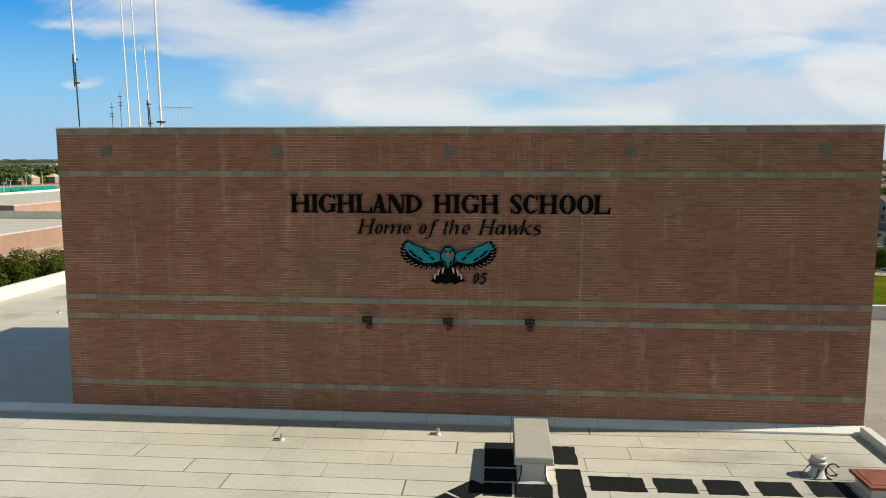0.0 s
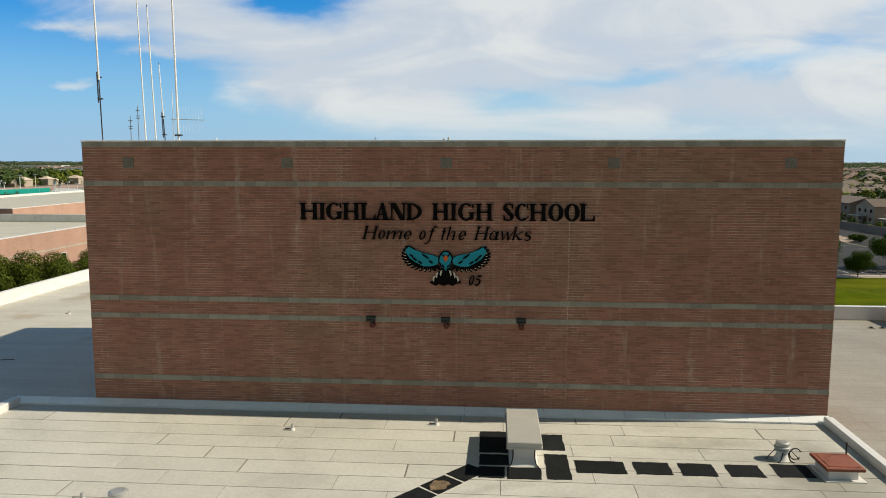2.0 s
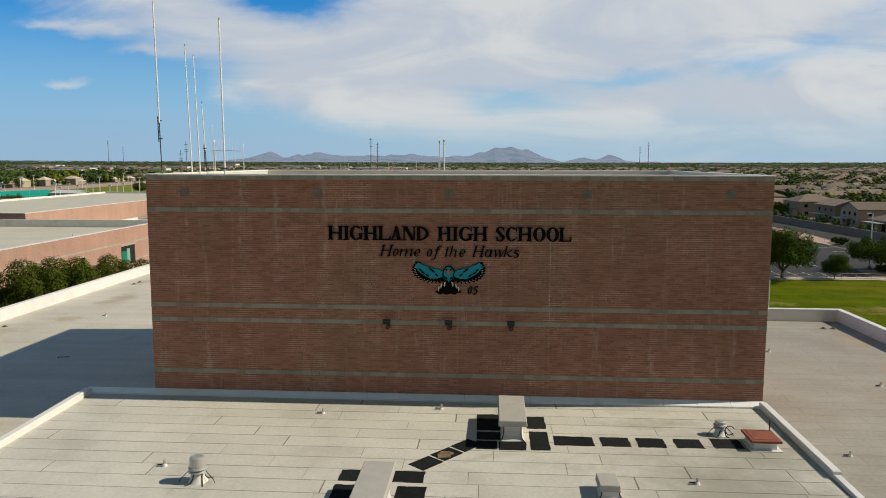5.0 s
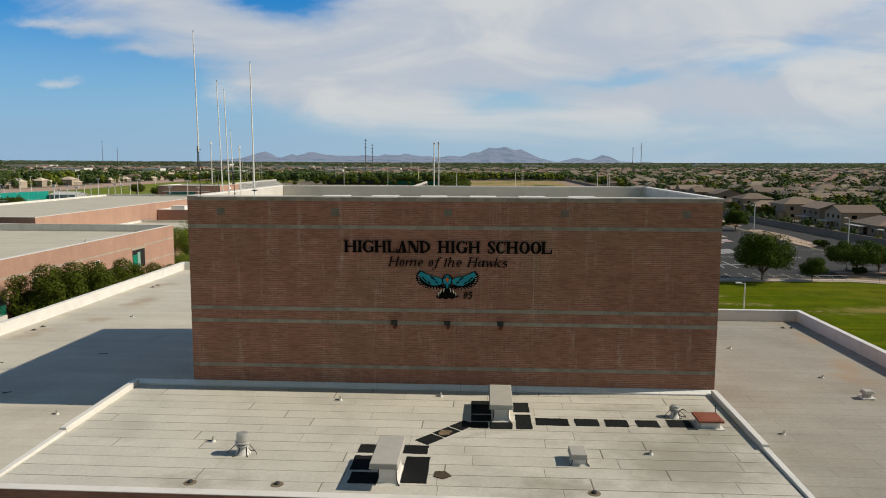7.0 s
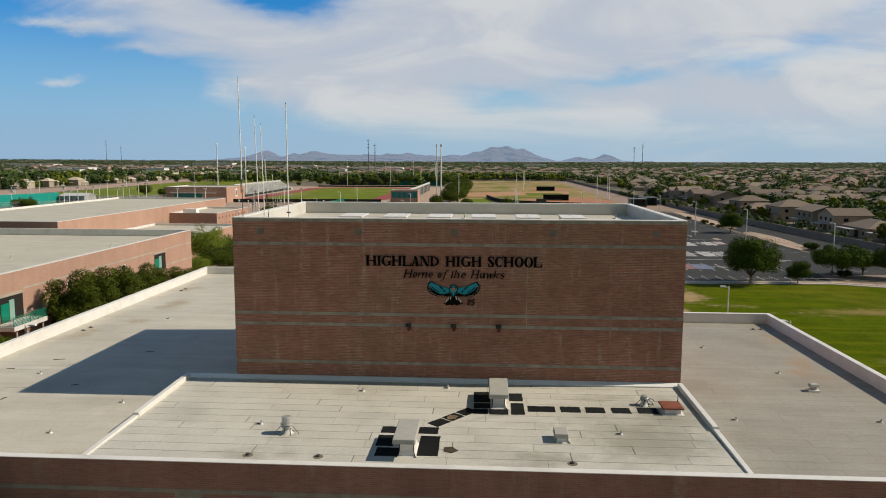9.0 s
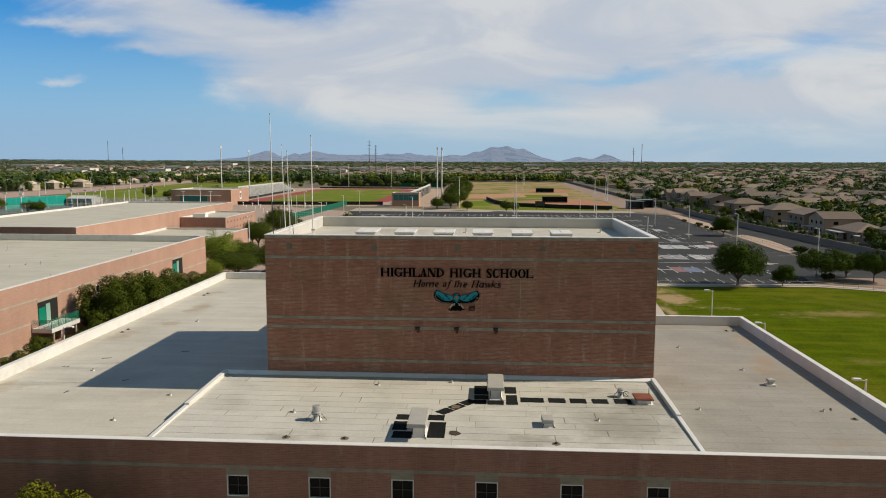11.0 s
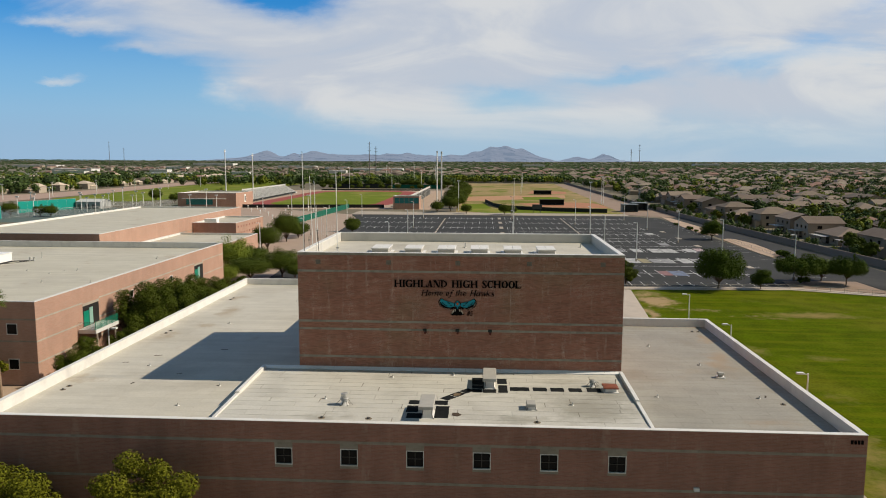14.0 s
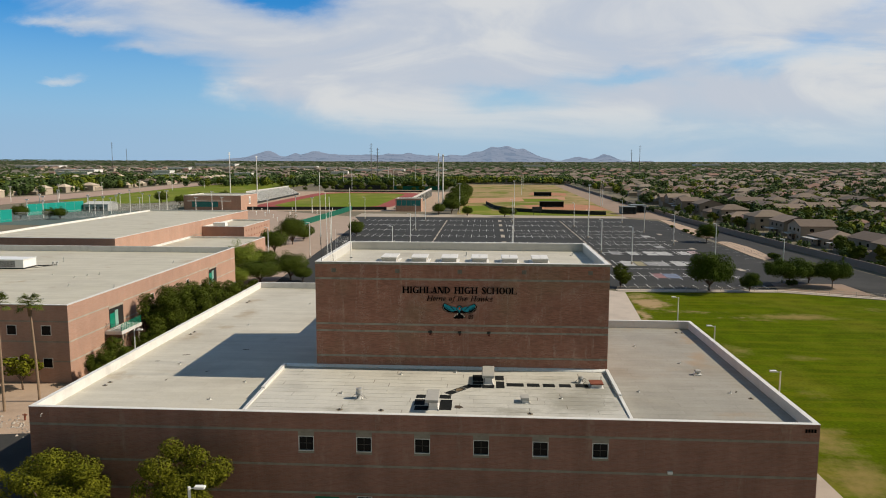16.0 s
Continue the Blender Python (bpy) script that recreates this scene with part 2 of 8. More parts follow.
def add_seams(mat, w, h, strength, dust=0.55):
    """Faint sheet laps on a flat roof."""
    nt = mat.node_tree
    ln = nt.links.new
    bsdf = nt.nodes["Principled BSDF"]
    old = bsdf.inputs["Base Color"].links[0].from_socket
    geo = nt.nodes.new("ShaderNodeNewGeometry")
    warp = node(nt, "ShaderNodeTexNoise", Scale=0.25, Detail=2.0)
    ln(geo.outputs["Position"], warp.inputs["Vector"])
    off = nt.nodes.new("ShaderNodeVectorMath")
    off.operation = "MULTIPLY_ADD"
    off.inputs[1].default_value = (0.25, 0.25, 0)
    ln(warp.outputs["Color"], off.inputs[0]), ln(geo.outputs["Position"], off.inputs[2])
    br = nt.nodes.new("ShaderNodeTexBrick")
    for key, v in (("Scale", 1.0), ("Mortar Size", 0.03), ("Mortar Smooth", 0.6), ("Brick Width", w), ("Row Height", h)):
        br.inputs[key].default_value = v
    br.inputs["Color1"].default_value, br.inputs["Color2"].default_value = (1, 1, 1, 1), (0.94, 0.935, 0.92, 1)
    k = 1 - strength
    br.inputs["Mortar"].default_value = (k, k * 0.97, k * 0.93, 1)
    ln(off.outputs[0], br.inputs["Vector"])
    # long streaks where water runs and dust dries
    st = node(nt, "ShaderNodeTexNoise", Scale=1.0, Detail=5.0)
    mp = nt.nodes.new("ShaderNodeMapping")
    mp.inputs["Scale"].default_value = (0.12, 0.9, 1)
    ln(geo.outputs["Position"], mp.inputs[0]), ln(mp.outputs[0], st.inputs["Vector"])
    sr = nt.nodes.new("ShaderNodeMapRange")
    for key, v in (("From Min", 0.3), ("From Max", 0.7), ("To Min", 0.93), ("To Max", 1.05)):
        sr.inputs[key].default_value = v
    ln(st.outputs[0], sr.inputs["Value"])
    # rusty dust where puddles dry
    pn = node(nt, "ShaderNodeTexNoise", Scale=0.16, Detail=5.0, Roughness=0.65)
    ln(geo.outputs["Position"], pn.inputs["Vector"])
    pr = nt.nodes.new("ShaderNodeMapRange")
    pr.interpolation_type = "SMOOTHSTEP"
    for key, v in (("From Min", 0.60), ("From Max", 0.74), ("To Min", 0.0), ("To Max", dust)):
        pr.inputs[key].default_value = v
    ln(pn.outputs[0], pr.inputs["Value"])
    pm = nt.nodes.new("ShaderNodeMix")
    pm.data_type = "RGBA"
    pm.inputs["B"].default_value = (0.36, 0.27, 0.16, 1)
    ln(pr.outputs[0], pm.inputs["Factor"]), ln(old, pm.inputs["A"])
    old = pm.outputs["Result"]
    v1 = nt.nodes.new("ShaderNodeVectorMath")
    v1.operation = "MULTIPLY"
    ln(old, v1.inputs[0]), ln(br.outputs["Color"], v1.inputs[1])
    v2 = nt.nodes.new("ShaderNodeVectorMath")
    v2.operation = "SCALE"
    ln(v1.outputs[0], v2.inputs[0]), ln(sr.outputs[0], v2.inputs["Scale"])
    ln(v2.outputs[0], bsdf.inputs["Base Color"])


def over_color(mat, color, fac_of):
    """Lays a second colour over a material where the factor built by fac_of says."""
    nt = mat.node_tree
    ln = nt.links.new
    bsdf = nt.nodes["Principled BSDF"]
    old = bsdf.inputs["Base Color"].links[0].from_socket
    geo = nt.nodes.new("ShaderNodeNewGeometry")
    mx = nt.nodes.new("ShaderNodeMix")
    mx.data_type = "RGBA"
    ln(fac_of(nt, ln, geo.outputs["Position"]), mx.inputs["Factor"])
    ln(old, mx.inputs["A"])
    mx.inputs["B"].default_value = (*color, 1)
    ln(mx.outputs["Result"], bsdf.inputs["Base Color"])


def calc(nt, op, a, b=None, c=None):
    n = nt.nodes.new("ShaderNodeMath")
    n.operation = op
    for i, v in enumerate((a, b, c)):
        if v is None:
            continue
        if isinstance(v, (int, float)):
            n.inputs[i].default_value = v
        else:
            nt.links.new(v, n.inputs[i])
    return n.outputs[0]


def smooth(nt, value, lo, hi, to_lo=0.0, to_hi=1.0):
    n = nt.nodes.new("ShaderNodeMapRange")
    n.interpolation_type = "SMOOTHSTEP"
    for key, v in (("From Min", lo), ("From Max", hi), ("To Min", to_lo), ("To Max", to_hi)):
        n.inputs[key].default_value = v
    nt.links.new(value, n.inputs["Value"])
    return n.outputs[0]


def lime_streaks(amount, scale=(0.55, 0.55, 0.10), lo=0.56, hi=0.74):
    """Pale upright lime bloom washed down a wall."""
    def fac(nt, ln, pos):
        mp = nt.nodes.new("ShaderNodeMapping")
        mp.inputs["Scale"].default_value = scale
        ln(pos, mp.inputs[0])
        a = node(nt, "ShaderNodeTexNoise", Scale=1.6, Detail=6.0, Roughness=0.65)
        ln(mp.outputs[0], a.inputs["Vector"])
        b = node(nt, "ShaderNodeTexNoise", Scale=2.3, Detail=4.0, Roughness=0.7)
        ln(pos, b.inputs["Vector"])
        return calc(nt, "MULTIPLY", smooth(nt, a.outputs[0], lo, hi, 0.0, amount), smooth(nt, b.outputs[0], 0.35, 0.62, 0.15, 1.0))
    return fac


def worn_patches(spots, amount, ragged=0.7, grain=0.9, hi=0.85):
    """Bare worn patches at given places, with ragged outlines."""
    def fac(nt, ln, pos):
        wn = node(nt, "ShaderNodeTexNoise", Scale=0.16, Detail=6.0, Roughness=0.65)
        ln(pos, wn.inputs["Vector"])
        bent = nt.nodes.new("ShaderNodeVectorMath")
        bent.operation = "MULTIPLY_ADD"
        bent.inputs[1].default_value = (7, 7, 0)
        ln(wn.outputs["Color"], bent.inputs[0]), ln(pos, bent.inputs[2])
        sp = nt.nodes.new("ShaderNodeSeparateXYZ")
        ln(bent.outputs[0], sp.inputs[0])
        x, y = calc(nt, "SUBTRACT", sp.outputs[0], 3.5), calc(nt, "SUBTRACT", sp.outputs[1], 3.5)
        total = None
        for cx, cy, rx, ry, a in spots:
            p, q = calc(nt, "DIVIDE", calc(nt, "SUBTRACT", x, cx), rx), calc(nt, "DIVIDE", calc(nt, "SUBTRACT", y, cy), ry)
            r2 = calc(nt, "ADD", calc(nt, "MULTIPLY", p, p), calc(nt, "MULTIPLY", q, q))
            g = calc(nt, "MULTIPLY", calc(nt, "POWER", 2.718, calc(nt, "MULTIPLY", r2, -1.0)), a)
            total = g if total is None else calc(nt, "MAXIMUM", total, g)
        fn = node(nt, "ShaderNodeTexNoise", Scale=grain, Detail=6.0, Roughness=0.7)
        ln(pos, fn.inputs["Vector"])
        return smooth(nt, calc(nt, "MULTIPLY_ADD", calc(nt, "SUBTRACT", fn.outputs[0], 0.5), ragged, total), 0.25, hi, 0.0, amount)
    return fac


for m in (BRICK_PIECE, BRICK_SINGLE):
    over_color(m, (0.62, 0.50, 0.40), lime_streaks(0.6, (1.3, 1.3, 0.12), 0.54, 0.74))
over_color(BRICK, (0.58, 0.46, 0.36), lime_streaks(0.35))
over_color(MORTAR, (0.78, 0.72, 0.62), lime_streaks(0.85, lo=0.48, hi=0.66))
add_seams(MEMBRANE, 7.0, 1.0, 0.13)
SHEET = material("roof_sheet", (0.57, 0.555, 0.50), rough=0.75, var=0.13, scale=0.6, fine=8, stain=0.75, stain_scale=0.3, tint=(0.43, 0.415, 0.37), rand=0.045)
UPSTAND = material("membrane_upstand", (0.60, 0.585, 0.545), rough=0.7, var=0.1, scale=0.8, stain=0.4, stain_scale=0.4)
WHITE_CAP = material("white_coping", (0.74, 0.73, 0.70), rough=0.55, var=0.07, scale=1.2, stain=0.3, stain_scale=0.5)
FLASHING = material("tower_flashing", (0.93, 0.95, 0.95), rough=0.28, metal=0.0, var=0.06, scale=1.0, stain=0.3, stain_scale=0.6, spec=0.5)
SEAM = material("dark_seam", (0.21, 0.185, 0.15), rough=0.9)
BLACK_PAD = material("black_walk_pad", (0.012, 0.014, 0.015), rough=0.9, var=0.4, scale=3, rand=0.3, bump=0.4, bump_scale=60, spec=0.15)
PALE_METAL = material("pale_weathered_metal", (0.43, 0.42, 0.39), rough=0.6, metal=0.0, var=0.1, scale=2.5, stain=0.5, stain_scale=1.3, tint=(0.44, 0.42, 0.38))
TAR = material("black_tar", (0.015, 0.015, 0.015), rough=0.6, var=0.3, scale=6)
GALV = material("galvanised_metal", (0.52, 0.52, 0.50), rough=0.45, metal=0.5, var=0.12, scale=2, stain=0.3, stain_scale=1.5)
WHITE_METAL = material("white_painted_metal", (0.84, 0.84, 0.82), rough=0.4, var=0.05)
DARK_METAL = material("dark_metal", (0.035, 0.035, 0.035), rough=0.5)
RUST = material("red_hatch", (0.27, 0.088, 0.05), rough=0.65, var=0.25, scale=2, stain=0.6, stain_scale=1.5, tint=(0.15, 0.05, 0.03))
BLACK = material("black_letter", (0.004, 0.004, 0.004), rough=0.75, var=0.1, spec=0.08)
TEAL = material("teal_paint", (0.0, 0.29, 0.38), rough=0.4, var=0.06)
GREEN_PAINT = material("green_paint", (0.0, 0.21, 0.13), rough=0.5, var=0.1)
ORANGE = material("orange_paint", (0.6, 0.12, 0.02), rough=0.5)
CREAM = material("cream_paint", (0.75, 0.68, 0.55), rough=0.5)
GLASS = glass("dark_glass")
FRAME = material("window_frame", (0.74, 0.72, 0.68), rough=0.5)
ASPHALT = material("asphalt", (0.030, 0.031, 0.029), rough=0.92, var=0.2, scale=0.12, fine=3, stain=0.6, stain_scale=0.05, tint=(0.056, 0.055, 0.051), bump=0.15)
CONCRETE = material("concrete", (0.44, 0.38, 0.31), rough=0.9, var=0.12, scale=0.4, stain=0.4, stain_scale=0.2)
PAINT = material("road_paint", (0.66, 0.66, 0.63), rough=0.7, var=0.2, scale=0.8)
SAND = material("desert_ground", (0.18, 0.155, 0.105), rough=0.95, var=0.2, scale=0.03, fine=0.8, stain=0.9, stain_scale=0.007, tint=(0.07, 0.09, 0.045))
GRAVEL = material("tan_gravel", (0.46, 0.34, 0.25), rough=0.95, var=0.14, scale=0.4, fine=6, stain=0.4, stain_scale=0.15)
EARTH = material("bare_earth", (0.31, 0.225, 0.17), rough=0.95, var=0.15, scale=0.2, fine=3, stain=0.5, stain_scale=0.05, tint=(0.24, 0.19, 0.14))
PALE_WALK = material("pale_walk", (0.52, 0.445, 0.375), rough=0.9, var=0.12, scale=0.4, stain=0.4, stain_scale=0.2)
LAWN = material("lawn", (0.072, 0.105, 0.001), rough=0.95, var=0.40, scale=0.25, fine=2.5, stain=0.6, stain_scale=0.05, tint=(0.135, 0.135, 0.012), spec=0.02)
TURF = material("field_turf", (0.14, 0.19, 0.012), rough=0.95, var=0.15, scale=0.06, fine=1, stain=0.5, stain_scale=0.03, tint=(0.19, 0.18, 0.06), spec=0.1)
DRY = material("dry_field", (0.34, 0.25, 0.12), rough=0.95, var=0.15, scale=0.03, fine=1, stain=0.85, stain_scale=0.018, tint=(0.13, 0.155, 0.02), spec=0.1)
CLAY = material("infield_clay", (0.46, 0.255, 0.14), rough=0.95, var=0.12, scale=0.1, stain=0.3)
CLAY_RED = material("red_infield_clay", (0.43, 0.195, 0.105), rough=0.95, var=0.15, scale=0.1, stain=0.4)
TRACK = material("red_track", (0.30, 0.065, 0.05), rough=0.85, var=0.08, scale=0.1)
BARK = material("bark", (0.12, 0.085, 0.06), rough=0.95, var=0.3, scale=4)
def grass_streaks(nt, ln, pos):
    """Long mowing streaks across the grass."""
    mp = nt.nodes.new("ShaderNodeMapping")
    mp.inputs["Rotation"].default_value = (0, 0, radians(-24))
    mp.inputs["Scale"].default_value = (0.03, 0.30, 1)
    ln(pos, mp.inputs[0])
    a = node(nt, "ShaderNodeTexNoise", Scale=1.6, Detail=5.0, Roughness=0.6)
    ln(mp.outputs[0], a.inputs["Vector"])
    return smooth(nt, a.outputs[0], 0.45, 0.66, 0.0, 0.45)


def dry_streaks(scale, lo, hi, amount):
    """Long bare or watered streaks over a playing field."""
    def fac(nt, ln, pos):
        mp = nt.nodes.new("ShaderNodeMapping")
        mp.inputs["Scale"].default_value = (*scale, 1)
        ln(pos, mp.inputs[0])
        a = node(nt, "ShaderNodeTexNoise", Scale=1.0, Detail=6.0, Roughness=0.6)
        ln(mp.outputs[0], a.inputs["Vector"])
        return smooth(nt, a.outputs[0], lo, hi, 0.0, amount)
    return fac


over_color(LAWN, (0.150, 0.150, 0.006), grass_streaks)
over_color(DRY, (0.13, 0.175, 0.012), dry_streaks((0.03, 0.013), 0.50, 0.62, 0.8))
over_color(DRY, (0.43, 0.29, 0.16), dry_streaks((0.022, 0.016), 0.54, 0.66, 0.85))
over_color(TURF, (0.28, 0.25, 0.06), dry_streaks((0.04, 0.022), 0.48, 0.66, 0.75))
over_color(LAWN, (0.46, 0.315, 0.19), worn_patches(((37.3, 84, 4.2, 6, 1.3), (36.5, 92, 4.0, 4, 0.9), (33.5, 72, 1.6, 7, 1.0), (43, 76, 7, 2.2, 0.6), (52, 71, 7, 1.5, 0.45)), 0.78, 1.9, 0.6, 1.15))
over_color(LAWN, (0.29, 0.215, 0.085), worn_patches(((63, 72.3, 10, 3.0, 1.0), (55, 69, 6, 1.8, 0.6), (51, 42.6, 4, 2.5, 0.6), (42, 46, 4, 6, 0.65), (39.5, 8, 3.6, 7, 0.9),
                                                     (38.5, -3, 4.6, 8, 0.9), (36, 15, 2.0, 9, 0.7), (82, 80, 7, 4, 0.5), (45, 24, 3, 5, 0.5), (57, 85, 6, 2, 0.4), (32, 50, 2.2, 18, 0.7)), 0.8, 1.3, 0.4, 1.15))
LEAF = material("leaf_dark", (0.055, 0.088, 0.007), rough=0.7, var=0.2, scale=0.6, rand=0.45, island=True, spec=0.06)
over_color(SHEET, (0.27, 0.255, 0.205), worn_patches(((10.5, -9, 4.5, 4.0, 0.85), (12.6, -5.5, 2.2, 4, 0.75), (5.5, -7.5, 3.0, 1.2, 0.5), (-9, -12, 3, 1.2, 0.6), (5, -12, 3, 1.0, 0.7), (-1, -9, 2.2, 1.6, 0.4), (2, -6.3, 2.5, 1.0, 0.5), (8.5, -2.6, 4.5, 1.1, 0.6), (9, -7, 6, 6, 0.55)), 0.7))
over_color(MEMBRANE, (0.33, 0.245, 0.145), worn_patches(((-31, 29, 1.6, 4.5, 0.8), (-33.5, 15, 1.2, 3, 0.7), (-33, 38, 1.4, 2.5, 0.7), (-20, -11, 2.0, 1.2, 0.7), (-24, 14, 1.5, 3, 0.5)), 0.6))
LEAF_O = material("leaf_olive", (0.066, 0.088, 0.010), rough=0.7, var=0.2, scale=0.6, rand=0.45, island=True, spec=0.06)
LEAF_Y = material("leaf_yellow_green", (0.112, 0.118, 0.009), rough=0.7, var=0.2, scale=0.6, rand=0.45, island=True, spec=0.06)
LEAF_M = material("leaf_mid", (0.072, 0.100, 0.013), rough=0.7, var=0.2, scale=0.6, rand=0.45, island=True, spec=0.06)
STUCCO = material("stucco", (0.32, 0.265, 0.21), rough=0.9, var=0.08, scale=0.3, rand=0.22)
ROOFTILE = material("roof_tile", (0.20, 0.155, 0.122), rough=0.9, var=0.15, scale=0.5, fine=5, rand=0.3)
FAR_WALL = material("far_wall", (0.36, 0.31, 0.245), rough=0.9, var=0.1, rand=0.25, island=True)
FAR_ROOF = material("far_roof", (0.20, 0.155, 0.125), rough=0.9, var=0.1, rand=0.35, island=True)
FAR_ROOF_ROSY = material("far_roof_rosy", (0.27, 0.165, 0.13), rough=0.9, var=0.1, rand=0.25, island=True)
FAR_ROOF_GREY = material("far_roof_grey", (0.255, 0.215, 0.17), rough=0.9, var=0.1, rand=0.3, island=True)
FAR_LEAF_Y = material("far_leaf_yellow", (0.125, 0.155, 0.02), rough=0.8, var=0.2, scale=0.1, rand=0.4, island=True, spec=0.05)
PALE_ROOF = material("pale_roof", (0.62, 0.52, 0.41), rough=0.9, var=0.12, rand=0.2, island=True)
ROOF_PINK = material("roof_tile_pink", (0.25, 0.155, 0.12), rough=0.9, var=0.15, scale=0.5, fine=5, rand=0.25)
ROOF_TAN = material("roof_tile_tan", (0.22, 0.175, 0.135), rough=0.9, var=0.15, scale=0.5, fine=5, rand=0.25)
FAR_LEAF = material("far_leaf", (0.058, 0.092, 0.028), rough=0.8, var=0.2, scale=0.1, rand=0.45, island=True, spec=0.1)
BLOCKWALL = material("site_wall", (0.25, 0.205, 0.175), rough=0.9, var=0.1, scale=0.3)
FENCE = material("fence_mesh", (0.05, 0.055, 0.05), rough=0.7)
BRICK_PINK = masonry("brick_pink", (0.49, 0.30, 0.225), (0.43, 0.26, 0.19), (0.46, 0.35, 0.28), 0.406, 0.1017, 0.008, 0.10)
MEMBRANE_NEW = material("roof_membrane_new", (0.555, 0.53, 0.44), rough=0.75, var=0.08, scale=0.3, fine=6, stain=0.45, stain_scale=0.08, tint=(0.48, 0.45, 0.38))
MEMBRANE_OLD = material("roof_membrane_old", (0.335, 0.32, 0.28), rough=0.8, var=0.14, scale=0.35, fine=6, stain=0.6, stain_scale=0.13, tint=(0.29, 0.255, 0.20))
add_seams(MEMBRANE_NEW, 9.0, 1.8, 0.10)
add_seams(MEMBRANE_OLD, 5.0, 1.0, 0.24, 0.2)
over_color(MEMBRANE_OLD, (0.36, 0.25, 0.15), worn_patches(((25.5, 9, 1.6, 4, 0.8), (27, 18, 1.0, 2.5, 0.8), (24, -9, 3, 1.4, 0.6)), 0.6))
BENCH_METAL = material("bleacher_metal", (0.62, 0.62, 0.59), rough=0.55, metal=0.1, var=0.1)
# lighter copy of the grey band, with the sunlight put into its colour
BAND_SUNLIT = masonry("sunlit_band", (0.46, 0.42, 0.35), (0.40, 0.365, 0.30), (0.42, 0.38, 0.32))


# ---- tools for building ----
def box(bm, x0, y0, z0, x1, y1, z1):
    v = [bm.verts.new((x, y, z)) for z in (z0, z1) for x, y in ((x0, y0), (x1, y0), (x1, y1), (x0, y1))]
    for f in ((0, 3, 2, 1), (4, 5, 6, 7), (0, 1, 5, 4), (1, 2, 6, 5), (2, 3, 7, 6), (3, 0, 4, 7)):
        bm.faces.new([v[i] for i in f])
    return v


def bevel_all(bm, w, seg=1):
    bmesh.ops.bevel(bm, geom=bm.edges[:], offset=w, segments=seg, affect="EDGES", profile=0.6)


def tube(bm, a, b, r0, r1=None, n=8):
    a, b = Vector(a), Vector(b)
    r1 = r0 if r1 is None else r1
    q = (b - a).to_track_quat("Z", "Y").to_matrix()
    rings = []
    for p, r in ((a, r0), (b, r1)):
        rings.append([bm.verts.new(p + q @ Vector((r * math.cos(2 * math.pi * i / n), r * math.sin(2 * math.pi * i / n), 0))) for i in range(n)])
    for i in range(n):
        bm.faces.new((rings[0][i], rings[0][(i + 1) % n], rings[1][(i + 1) % n], rings[1][i]))
    bm.faces.new(rings[0][::-1]), bm.faces.new(rings[1])


def bent(bm, pts, r, n=6):
    """One bent rod through the points."""
    rings = []
    for i, p in enumerate(pts):
        d = (pts[min(i + 1, len(pts) - 1)] - pts[max(i - 1, 0)]).normalized()
        q = d.to_track_quat("Z", "Y").to_matrix()
        rings.append([bm.verts.new(p + q @ Vector((r * math.cos(2 * math.pi * k / n), r * math.sin(2 * math.pi * k / n), 0))) for k in range(n)])
    for a, b in zip(rings, rings[1:]):
        off = min(range(n), key=lambda o: (a[0].co - b[o].co).length)
        for k in range(n):
            bm.faces.new((a[k], a[(k + 1) % n], b[(k + 1 + off) % n], b[(k + off) % n]))
    bm.faces.new(rings[0][::-1]), bm.faces.new(rings[-1])


def prism(bm, outline, z0, z1):
    """An upright solid on a flat outline that runs anticlockwise."""
    lo = [bm.verts.new((x, y, z0)) for x, y in outline]
    hi = [bm.verts.new((x, y, z1)) for x, y in outline]
    n = len(outline)
    for i in range(n):
        bm.faces.new((lo[i], lo[(i + 1) % n], hi[(i + 1) % n], hi[i]))
    bm.faces.new(hi), bm.faces.new(lo[::-1])


def part(name, bm, mat, parent=None, label="", smooth=False):
    me = bpy.data.meshes.new(name)
    bmesh.ops.recalc_face_normals(bm, faces=bm.faces[:]) if len(bm.faces) < 4000 else None
    bm.to_mesh(me)
    bm.free()
    me.materials.append(mat)
    if smooth:
        for p in me.polygons:
            p.use_smooth = True
    ob = new(name, me)
    if parent:
        ob.parent = parent
    if label:
        ob["label"] = label
    return ob


def boxpart(name, dims, mat, parent=None, label="", bev=0.0):
    bm = bmesh.new()
    box(bm, *dims)
    if bev:
        bevel_all(bm, bev)
    return part(name, bm, mat, parent, label)


def thing(name, place, label, category, group="", kind="", rz=0):
    ob = new(name)
    ob.empty_display_size = 0.3
    ob.matrix_basis = pose(*place, 0, 0, rz)
    return tagged(ob, label, category, group, kind)


def sheet(name, outline, z, mat, label, kind="structure", category="ground", thick=0.03):
    bm = bmesh.new()
    prism(bm, outline, z - thick, z)
    return tagged(part(name, bm, mat), label, category, "", kind)


def rect(x0, y0, x1, y1):
    return [(x0, y0), (x1, y0), (x1, y1), (x0, y1)]

